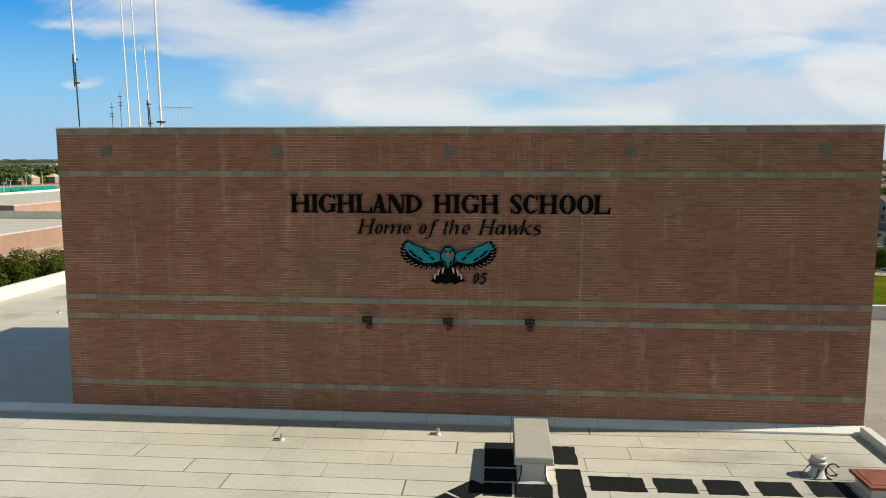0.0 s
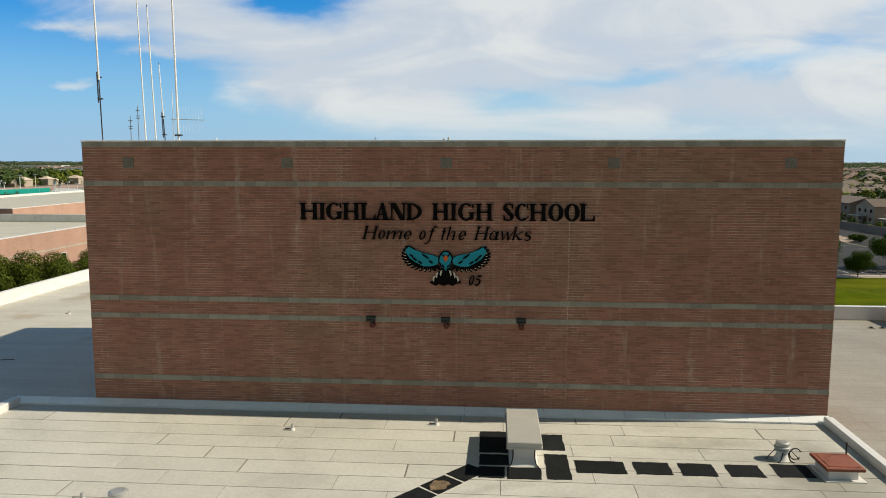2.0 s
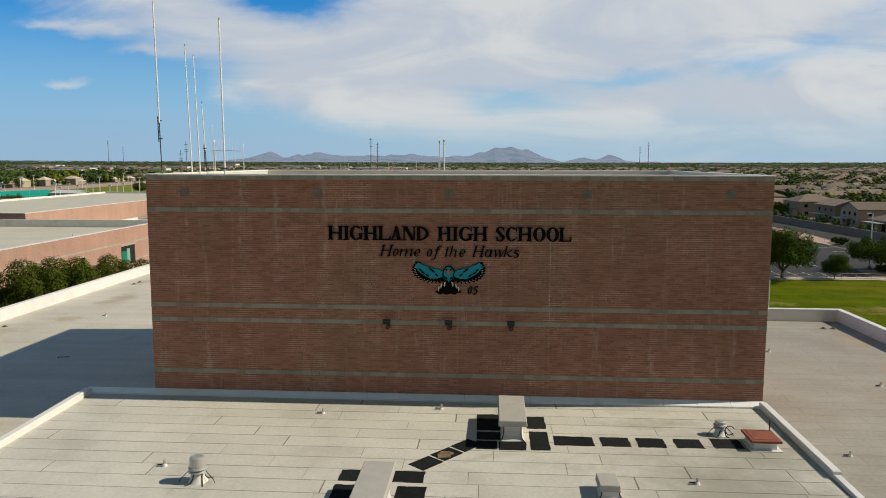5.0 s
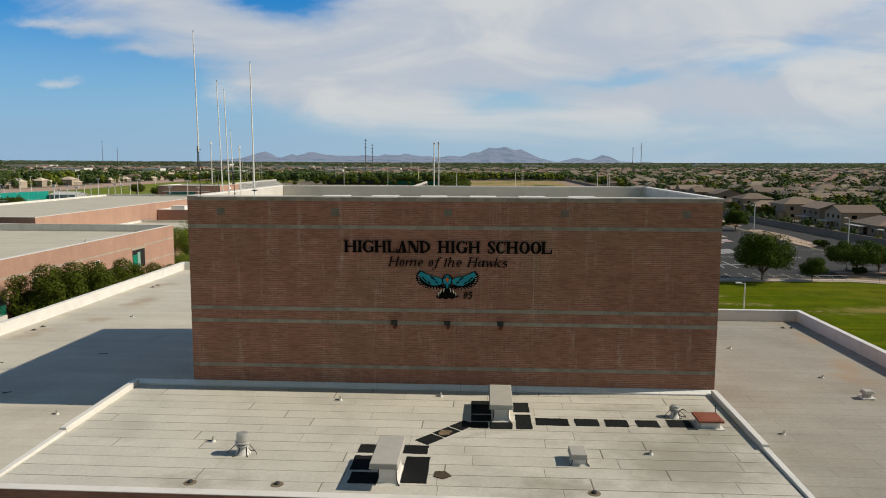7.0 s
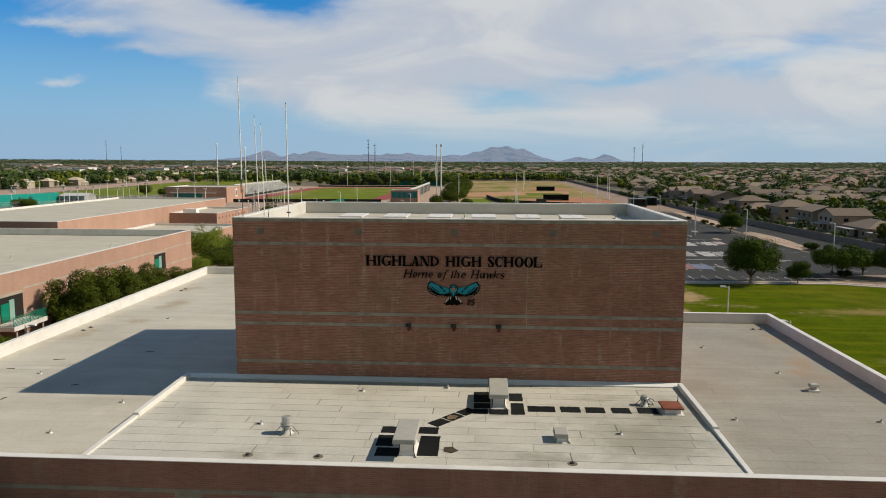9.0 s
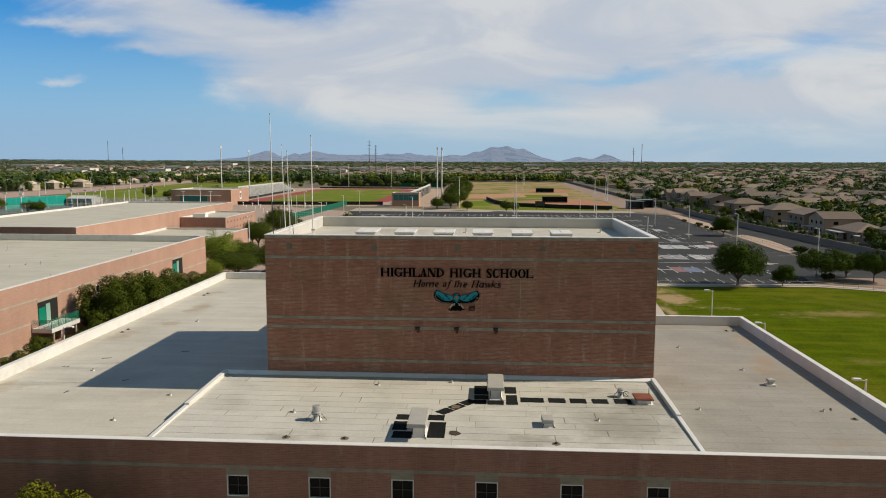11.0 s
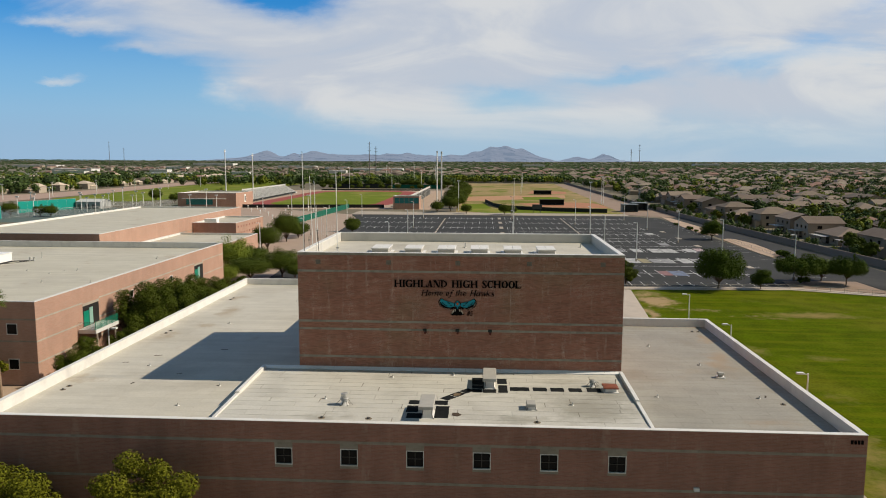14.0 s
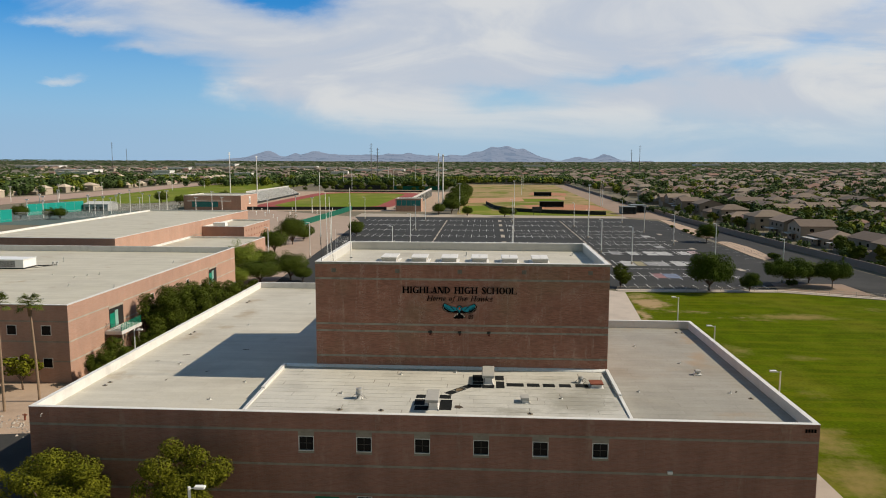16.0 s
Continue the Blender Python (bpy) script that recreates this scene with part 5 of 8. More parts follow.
def slab(bm, pts, y0=-0.03, y1=-0.09):
    a, b = [bm.verts.new((x, y0, z)) for x, z in pts], [bm.verts.new((x, y1, z)) for x, z in pts]
    n = len(pts)
    for i in range(n):
        bm.faces.new((a[i], a[(i + 1) % n], b[(i + 1) % n], b[i]))
    bm.faces.new(a[::-1]), bm.faces.new(b)


def bowl(bm, cx, cz, rx, rz, side, hair, a0, a1, n=22):
    """Part of a round letter, heavy at the sides and thin above and below."""
    for i in range(n):
        q = []
        for a in (a0 + (a1 - a0) * i / n, a0 + (a1 - a0) * (i + 1) / n):
            c, s = math.cos(radians(a)), math.sin(radians(a))
            q.append(((cx + rx * c, cz + rz * s), (cx + (rx - side) * c, cz + (rz - hair) * s)))
        slab(bm, [q[0][1], q[0][0], q[1][0], q[1][1]])


def capital(ch, x0, x1, z0, z1, parent):
    """One raised bold capital with serifs."""
    bm = bmesh.new()
    st, t, ov = 0.148, 0.04, 0.06
    zm = (z0 + z1) / 2

    def bar(a, c, b, d):
        slab(bm, [(a, c), (b, c), (b, d), (a, d)])

    def foot(cx, z):
        bar(cx - st / 2 - ov, z, cx + st / 2 + ov, z + t)
    l, r = x0 + ov + st / 2, x1 - ov - st / 2
    if ch in "HILD":
        for cx in ((l, r) if ch == "H" else ((x0 + x1) / 2,) if ch == "I" else (l,)):
            bar(cx - st / 2, z0, cx + st / 2, z1)
            foot(cx, z0), foot(cx, z1 - t)
    if ch == "H":
        bar(l, zm - 0.03, r, zm + 0.03)
    if ch == "L":
        bar(l, z0, x1 - 0.01, z0 + 0.055)
        slab(bm, [(x1 - 0.11, z0), (x1, z0), (x1, z0 + 0.22), (x1 - 0.035, z0 + 0.22)])
    if ch == "N":
        n0, n1 = x0 + 0.13, x1 - 0.10
        bar(n0 - 0.028, z0, n0 + 0.028, z1)
        bar(n1 - 0.028, z0, n1 + 0.028, z1)
        bar(n0 - 0.10, z0, n0 + 0.10, z0 + t), bar(n0 - 0.13, z1 - t, n0 + 0.03, z1), bar(n1 - 0.10, z1 - t, n1 + 0.10, z1)
        slab(bm, [(n1 - 0.15, z0), (n1 + 0.028, z0), (n0 + 0.15, z1), (n0 - 0.04, z1)])
    if ch == "D":
        bowl(bm, l, zm, x1 - l, (z1 - z0) / 2, st, 0.055, -90, 90)
    if ch == "O":
        bowl(bm, (x0 + x1) / 2, zm, (x1 - x0) / 2, (z1 - z0) / 2 + 0.01, st + 0.015, 0.055, 0, 360, 34)
    if ch in "CG":
        bowl(bm, (x0 + x1) / 2, zm, (x1 - x0) / 2, (z1 - z0) / 2 + 0.01, st + 0.015, 0.06, 48, 312, 26)
        slab(bm, [(x1 - 0.10, z1 - 0.13), (x1 - 0.03, z1 - 0.23), (x1 - 0.03, z1), (x1 - 0.07, z1)])
        if ch == "C":
            slab(bm, [(x1 - 0.16, z0 + 0.07), (x1 - 0.12, z0 + 0.05), (x1, z0 + 0.17), (x1 - 0.03, z0 + 0.18)])
        else:
            bar(x1 - st - 0.03, z0 + 0.03, x1 - 0.03, zm - 0.03)
            bar(x1 - st - 0.03 - ov, zm - 0.05, x1 + 0.03, zm - 0.01)
    if ch == "A":
        cx = (x0 + x1) / 2
        slab(bm, [(x1 - 0.25, z0), (x1 - 0.06, z0), (cx + 0.06, z1 + 0.01), (cx - 0.05, z1 + 0.01)])
        slab(bm, [(x0 + 0.06, z0), (x0 + 0.13, z0), (cx + 0.03, z1 - 0.03), (cx - 0.03, z1 - 0.03)])
        bar(x0 + 0.2, z0 + 0.18, x1 - 0.22, z0 + 0.225)
        bar(x0 - 0.02, z0, x0 + 0.22, z0 + t), bar(x1 - 0.34, z0, x1 + 0.02, z0 + t)
    if ch == "S":
        cx, rx, q = (x0 + x1) / 2, (x1 - x0) / 2, (z1 - z0) / 4
        bowl(bm, cx, z1 - q, rx, q + 0.02, 0.13, 0.055, 40, 200, 16)
        bowl(bm, cx, z0 + q, rx, q + 0.02, 0.13, 0.055, -140, 20, 16)
        slab(bm, [(x0, z1 - q - 0.05), (x1 - 0.14, z0 + q - 0.02), (x1, z0 + q + 0.05), (x0 + 0.14, z1 - q + 0.02)])
        slab(bm, [(x1 - 0.10, z1 - 0.12), (x1 - 0.03, z1 - 0.22), (x1 - 0.03, z1), (x1 - 0.07, z1)])
        slab(bm, [(x0 + 0.02, z0), (x0 + 0.06, z0), (x0 + 0.10, z0 + 0.12), (x0 + 0.02, z0 + 0.22)])
    bmesh.ops.translate(bm, verts=bm.verts[:], vec=-Vector(parent.location))
    return part("letter", bm, BLACK, parent)


def ribbon(bm, pts, widths):
    """A pen stroke along the points, each with its own breadth."""
    side = []
    for i, (x, z) in enumerate(pts):
        a, b = pts[max(i - 1, 0)], pts[min(i + 1, len(pts) - 1)]
        d = Vector((b[0] - a[0], b[1] - a[1])).normalized()
        w = widths[i] / 2 if isinstance(widths, (list, tuple)) else widths / 2
        side.append(((x - d.y * w, z + d.x * w), (x + d.y * w, z - d.x * w)))
    for p, q in zip(side, side[1:]):
        slab(bm, [p[1], q[1], q[0], p[0]])


def curl(cx, cz, rx, rz, a0, a1, n=10):
    return [(cx + rx * math.cos(radians(a0 + (a1 - a0) * i / n)), cz + rz * math.sin(radians(a0 + (a1 - a0) * i / n))) for i in range(n + 1)]


def italic(ch, x0, x1, base, parent, xh=0.34, cap=0.52, lean=0.27):
    """One raised slanting book letter with swelling strokes; x1 takes in the slant."""
    bm = bmesh.new()
    tall = cap if ch in "Hhkf05" else xh * 1.3 if ch == "t" else xh
    w = max(0.10, x1 - x0 - lean * tall)
    T, t, m = 0.066, 0.026, xh / 2

    def stem(x, z0, z1, foot=True):
        ribbon(bm, [(x, z0), (x, z1)], T)
        slab(bm, [(x - 0.075, z1 - 0.03), (x, z1 - 0.03), (x, z1), (x - 0.02, z1)])
        if foot:
            ribbon(bm, [(x, z0 + 0.045), (x + 0.03, z0 + 0.012), (x + 0.085, z0 + 0.05)], t)
    if ch == "o":
        bowl(bm, w / 2, m, w / 2, m + 0.006, T, t, 0, 360, 26)
    if ch == "e":
        bowl(bm, w / 2, m, w / 2, m + 0.006, T, t, 0, 322, 24)
        ribbon(bm, [(0.02, m - 0.035), (w * 0.6, m - 0.01), (w - 0.02, m + 0.045)], t)
    if ch == "a":
        bowl(bm, w * 0.46, m, w * 0.46, m + 0.006, T, t, 0, 360, 24)
        stem(w - T * 0.45, 0, xh)
    if ch in "mh":
        xs = [T / 2, w / 2, w - T / 2] if ch == "m" else [T / 2, w - T / 2]
        for i, x in enumerate(xs):
            stem(x, 0, cap if ch == "h" and i == 0 else xh * (1 if i == 0 else 0.84), i == len(xs) - 1)
            if i:
                ribbon(bm, [(xs[i - 1], xh * 0.45), (xs[i - 1] * 0.45 + x * 0.55, xh * 0.90), (x - 0.02, xh * 0.97), (x + T * 0.3, xh * 0.78)], [t, t, 0.04, T * 0.7])
    if ch == "t":
        stem(w * 0.45, 0, xh * 1.3)
        ribbon(bm, [(0.0 - 0.03, xh - 0.015), (w + 0.03, xh - 0.015)], t)
    if ch == "f":
        ribbon(bm, [(w * 0.1 - 0.05, -0.15), (w * 0.30, -0.155), (w * 0.48, -0.08), (w * 0.52, 0.10), (w * 0.56, 0.40), (w * 0.72, 0.50), (w + 0.03, 0.49)], [0.045, t, 0.05, T, T, 0.04, 0.05])
        ribbon(bm, [(w * 0.15, xh - 0.015), (w * 0.95, xh - 0.015)], t)
    if ch == "w":
        for i, b in enumerate((T, t, T, t)):
            ribbon(bm, [(w * i / 4, xh * (i % 2 == 0)), (w * (i + 1) / 4, xh * (i % 2))], b)
        slab(bm, [(-0.06, xh - 0.03), (0.03, xh - 0.03), (0.03, xh), (-0.04, xh)])
    if ch == "k":
        stem(T / 2, 0, cap, False)
        ribbon(bm, [(T * 0.7, xh * 0.42), (w * 0.75, xh * 0.92), (w * 0.98, xh * 0.95)], [t, 0.036, 0.05])
        ribbon(bm, [(w * 0.35, xh * 0.58), (w * 0.80, 0.03), (w + 0.05, 0.04)], [T * 0.8, T, t])
    if ch == "s":
        ribbon(bm, curl(w * 0.5, xh * 0.74, w * 0.42, xh * 0.24, 35, 215, 9) + curl(w * 0.5, xh * 0.26, w * 0.46, xh * 0.26, 40, -150, 10), [0.05, 0.04, t, t, t, 0.04, 0.055, 0.06, T, T, T, T, 0.06, 0.055, 0.05, 0.04, t, t, t, 0.04, 0.05])
    if ch == "H":
        for x in (T / 2 + 0.05, w - T / 2 - 0.05):
            ribbon(bm, [(x, 0), (x, cap)], T * 1.15)
            for z in (0.0, cap - t):
                slab(bm, [(x - 0.09, z), (x + 0.09, z), (x + 0.09, z + t), (x - 0.09, z + t)])
        ribbon(bm, [(T, cap * 0.5), (w - T, cap * 0.5)], t * 1.1)
    if ch == "0":
        bowl(bm, w / 2, tall / 2, w / 2, tall / 2, T * 0.85, t, 0, 360, 26)
    if ch == "5":
        ribbon(bm, curl(w * 0.4, tall * 0.30, w * 0.55, tall * 0.30, 125, -140, 14), [t] * 4 + [T * 0.85] * 7 + [0.04, t, t, 0.045])
        ribbon(bm, [(w * 0.12, tall * 0.55), (w * 0.18, tall * 0.97)], 0.034)
        ribbon(bm, [(w * 0.14, tall - 0.03), (w * 0.98, tall - 0.03)], 0.055)
    for v in bm.verts:
        v.co.x += x0 + lean * v.co.z - parent.location.x
        v.co.z += base - parent.location.z
        v.co.y -= parent.location.y
    return part("letter", bm, BLACK, parent)


school_sign = thing("school_name_sign", (0, 0, 17.2), "black serif letters HIGHLAND HIGH SCHOOL on brick", "sign")
for text, spans in (("HIGHLAND", ((-5.80, -5.07), (-5.06, -4.77), (-4.76, -4.14), (-4.12, -3.44), (-3.43, -2.83), (-2.87, -2.28), (-2.33, -1.63), (-1.65, -1.04))),
                    ("HIGH", ((-0.65, 0.02), (0.04, 0.33), (0.36, 0.98), (1.01, 1.69))),
                    ("SCHOOL", ((2.07, 2.48), (2.52, 3.06), (3.06, 3.74), (3.78, 4.35), (4.39, 4.96), (4.95, 5.53)))):
    for c, (a, b) in zip(text, spans):
        capital(c, a, b, 17.18, 17.83, school_sign)
motto_sign = thing("motto_sign", (0, 0, 16.4), "thin black italic letters Home of the Hawks on brick", "sign")
for text, spans in (("Home", ((-3.38, -2.70), (-2.77, -2.42), (-2.43, -1.78), (-1.77, -1.40))), ("of", ((-1.18, -0.84), (-0.88, -0.45))),
                    ("the", ((-0.31, -0.09), (-0.10, 0.33), (0.34, 0.71))), ("Hawks", ((0.95, 1.60), (1.52, 1.93), (1.96, 2.47), (2.42, 2.89), (2.86, 3.19)))):
    for c, (a, b) in zip(text, spans):
        italic(c, a, b, 16.43, motto_sign)
mark = thing("number_sign", (1.0, 0, 14.8), "small black italic numerals 05 on brick", "sign")
italic("0", 0.74, 1.04, 14.67, mark, cap=0.39)
italic("5", 1.00, 1.29, 14.67, mark, cap=0.39)


def emblem():
    """A spread-wing school emblem as flat layered plates in plain shapes."""
    em = thing("wall_emblem", (-0.11, 0, 15.4), "teal and black spread-wing emblem plates on brick", "sign")

    def plate(name, pts, y, mat, label=""):
        bm = bmesh.new()
        a, b = [bm.verts.new((x, y, z)) for x, z in pts], [bm.verts.new((x, y - 0.03, z)) for x, z in pts]
        n = len(pts)
        for i in range(n):
            bm.faces.new((a[i], a[(i + 1) % n], b[(i + 1) % n], b[i]))
        bm.faces.new(a[::-1]), bm.faces.new(b)
        bmesh.ops.triangulate(bm, faces=bm.faces[:])
        part(name, bm, mat, em, label)

    def feather(root, ang, length, width, grow):
        """A pointed blade from its root outwards."""
        d, n = Vector((math.cos(ang), math.sin(ang))), Vector((-math.sin(ang), math.cos(ang)))
        p = Vector(root) - d * grow
        length += 2.4 * grow
        width += 2 * grow
        return [tuple(p + d * length * u + n * width * w) for u, w in ((0, 0.32), (0, -0.32), (0.55, -0.5), (0.88, -0.28), (1.0, 0.0), (0.9, 0.24), (0.55, 0.5))]

    def outline(pts):
        cx, cz = sum(p[0] for p in pts) / len(pts), sum(p[1] for p in pts) / len(pts)
        return sorted(pts, key=lambda p: math.atan2(p[1] - cz, p[0] - cx))
    for s in (-1, 1):
        # black flight feathers fan out round the lower rim of the wing
        for k in range(14):
            a = radians(-120 + 152 * k / 13)
            tip, mid = (0.72 + 1.02 * math.cos(a), 0.42 + 0.66 * math.sin(a)), (0.72, 0.42)
            root = (mid[0] + 0.58 * (tip[0] - mid[0]), mid[1] + 0.58 * (tip[1] - mid[1]))
            ang, length = math.atan2(tip[1] - root[1], tip[0] - root[0]), math.dist(root, tip)
            plate("feather", outline([(s * x, z) for x, z in feather(root, ang, length, 0.16, 0.0)]), -0.030 - 0.0008 * k, BLACK, "black feather plate")
            if 1 < k < 12:
                q = (mid[0] + 0.80 * (tip[0] - mid[0]), mid[1] + 0.80 * (tip[1] - mid[1]))
                plate("quill", outline([(s * x, z) for x, z in feather(q, ang + 0.35, 0.10, 0.022, 0.0)]), -0.073, CREAM, "thin pale quill line")
        arm = [(0.22, 0.30), (0.33, 0.07), (0.58, 0.0), (0.85, 0.0), (1.08, 0.11), (1.36, 0.28), (1.49, 0.44), (1.57, 0.62), (1.43, 0.76), (1.21, 0.63), (0.84, 0.50), (0.45, 0.42)]
        plate("wing_edge", [(s * (0.72 + (a - 0.72) * 1.03), 0.32 + (b - 0.32) * 1.07) for a, b in (arm if s > 0 else arm[::-1])], -0.042, BLACK, "black wing outline")
        plate("wing", [(s * a, b) for a, b in (arm if s > 0 else arm[::-1])], -0.074, TEAL, "teal wing plate")
        for x0, z0, ln_ in ((0.50, 0.12, 0.20), (0.66, 0.30, 0.34), (0.92, 0.10, 0.20), (1.12, 0.22, 0.22), (1.26, 0.36, 0.18)):
            plate("wing_bar", outline([(s * x, z) for x, z in feather((x0, z0), 0.62, ln_, 0.075, 0.0)]), -0.107, BLACK)
    plate("body_edge", [(0.30 * math.cos(a) * (1.0 if math.sin(a) > 0 else 0.8), 0.20 + 0.42 * math.sin(a)) for a in np.linspace(0, 2 * math.pi, 25)[:-1]], -0.078, BLACK)
    plate("body", [(0.24 * math.cos(a) * (1.0 if math.sin(a) > 0 else 0.8), 0.21 + 0.36 * math.sin(a)) for a in np.linspace(0, 2 * math.pi, 25)[:-1]], -0.110, TEAL, "teal centre plate")
    for s in (-1, 1):
        plate("chest_bar", [(s * 0.05, 0.02), (s * 0.15, 0.10), (s * 0.17, 0.06), (s * 0.08, -0.06)][::s], -0.142, BLACK)
        plate("chest_bar", [(s * 0.03, -0.10), (s * 0.11, -0.04), (s * 0.12, -0.09), (s * 0.05, -0.17)][::s], -0.142, BLACK)
    plate("centre_mark", [(-0.10, 0.36), (0, 0.46), (0.10, 0.36), (0.07, 0.27), (0, 0.19), (-0.07, 0.27)], -0.142, ORANGE, "orange wedge")
    for s in (-1, 1):
        plate("brow_bar", [(s * 0.05, 0.42), (s * 0.15, 0.49), (s * 0.16, 0.45), (s * 0.09, 0.38)][::s], -0.143, BLACK)
    plate("base", [(-0.18, -0.08), (0.18, -0.08), (0.42, -0.45), (0.62, -0.64), (0.40, -0.68), (0.28, -0.76), (0.1, -0.70), (-0.1, -0.76), (-0.26, -0.70), (-0.40, -0.76), (-0.64, -0.64), (-0.42, -0.45)], -0.066, BLACK, "black fan base")
    for s in (-1, 1):
        for k, (x, z) in enumerate(((0.14, -0.18), (0.30, -0.26), (0.42, -0.40))):
            plate("bar", [(s * (x - 0.02), z + 0.04), (s * (x + 0.06), z + 0.01), (s * (x + 0.09), z - 0.13), (s * (x + 0.05), z - 0.21), (s * (x + 0.03), z - 0.09)], -0.098, CREAM, "cream curved bar")


emblem()


def flood_lamp(x):
    lamp = thing("wall_floodlight", (x, 0, 13.3), "small dark wall floodlight with a red junction box", "lamp", "floodlights on the tower")
    bm = bmesh.new()
    box(bm, -0.18, -0.46, 0.03, 0.18, -0.22, 0.16)
    bevel_all(bm, 0.03)
    part("housing", bm, material("lamp_green_grey", (0.05, 0.065, 0.055), rough=0.6, spec=0.15), lamp)
    boxpart("lens", (-0.17, -0.49, -0.03, 0.17, -0.28, 0.03), DARK_METAL, lamp, "dark lamp glass")
    bm = bmesh.new()
    tube(bm, (0, -0.35, 0.0), (0.02, -0.12, -0.2), 0.04)
    tube(bm, (0.02, -0.12, -0.2), (0.02, -0.01, -0.2), 0.035)
    part("arm", bm, DARK_METAL, lamp)
    bm = bmesh.new()
    tube(bm, (0.02, -0.17, -0.24), (0.02, -0.012, -0.24), 0.11, 0.12, 12)
    part("junction_box", bm, material("red_box", (0.13, 0.028, 0.018), rough=0.5), lamp, "red round box")


for x in (-3.01, -0.10, 2.80):
    flood_lamp(x)

# ---- roof furniture ----
def lay(x, y):
    return mid_z(y) + 0.012


def roof_pad(x0, y0, x1, y1, skew=0.0):
    rnd = random.Random(int(x0 * 100 + y0 * 37))
    cx, cy = (x0 + x1) / 2, (y0 + y1) / 2
    ob = thing("walkway_pad", (cx, cy, lay(cx, cy)), "black rubber walkway pad on pale roof sheet", "roof pad", "roof walkway pads")
    bm = bmesh.new()
    hx, hy = abs(x1 - x0) / 2, abs(y1 - y0) / 2
    ring = []
    for (ax, ay), (bx, by) in (((-1, -1), (1, -1)), ((1, -1), (1, 1)), ((1, 1), (-1, 1)), ((-1, 1), (-1, -1))):
        for k in range(6):
            u = k / 6
            ring.append(((ax + (bx - ax) * u) * hx + rnd.uniform(-0.022, 0.022) + skew * ay * hy, (ay + (by - ay) * u) * hy + rnd.uniform(-0.022, 0.022)))
    sl = (MZ_BACK - MZ_FRONT) / -Y0
    lo, hi = [bm.verts.new((x, y, y * sl - 0.01)) for x, y in ring], [bm.verts.new((x, y, y * sl + 0.012)) for x, y in ring]
    for i in range(len(ring)):
        bm.faces.new((lo[i], lo[(i + 1) % len(ring)], hi[(i + 1) % len(ring)], hi[i]))
    bm.faces.new(hi), bm.faces.new(lo[::-1])
    part("pad", bm, BLACK_PAD, ob)


for d in ((1.30, -3.85, 2.32, -1.94), (1.32, -4.85, 2.30, -4.00), (1.33, -5.82, 2.17, -4.98), (2.24, -5.84, 3.33, -4.98), (3.45, -3.52, 4.26, -2.10), (3.50, -5.80, 4.28, -3.86),
          (4.48, -5.24, 6.08, -4.30), (6.38, -5.22, 7.54, -4.28), (7.84, -5.22, 8.96, -4.28), (9.34, -5.18, 10.43, -4.28), (10.85, -5.12, 12.01, -4.14),
          (-3.57, -8.98, -2.76, -8.07), (-3.60, -10.71, -2.68, -9.28), (-3.47, -11.95, -2.28, -10.92), (-1.63, -8.96, -0.50, -8.04), (-1.37, -11.82, -0.33, -9.28)):
    roof_pad(*d)
for cx, cy, w, l in ((0.94, -5.48, 0.82, 1.08), (0.20, -6.38, 0.82, 1.08), (-0.54, -7.28, 0.82, 1.10)):
    ob = thing("walkway_pad", (cx, cy, lay(cx, cy)), "black rubber walkway pad laid askew on the roof", "roof pad", "roof walkway pads", rz=50)
    boxpart("pad", (-l / 2, -w / 2, -0.02, l / 2, w / 2, 0.012), BLACK_PAD, ob, "", 0.01)
    if cx == 0.20:
        bm = bmesh.new()
        rip = random.Random(4)
        prism(bm, [((0.40 + rip.uniform(-0.13, 0.1)) * math.cos(k * 0.42) - 0.12, (0.30 + rip.uniform(-0.1, 0.08)) * math.sin(k * 0.42)) for k in range(15)], 0.01, 0.03)
        part("torn_patch", bm, material("tan_patch", (0.21, 0.15, 0.09), rough=0.9, var=0.5, scale=5, stain=0.8, stain_scale=4, tint=(0.07, 0.055, 0.04)), ob, "brown torn patch")
loose = thing("loose_scrap", (0.3, -11.0, lay(0.3, -11.0)), "loose brown scrap of roofing on the roof", "debris")
bm = bmesh.new()
prism(bm, [(-0.36, -0.2), (0.05, -0.4), (0.36, -0.1), (0.06, 0.34), (-0.34, 0.3)], 0.0, 0.03)
part("scrap", bm, material("brown_scrap", (0.07, 0.05, 0.035), rough=0.9, var=0.4, scale=4), loose)


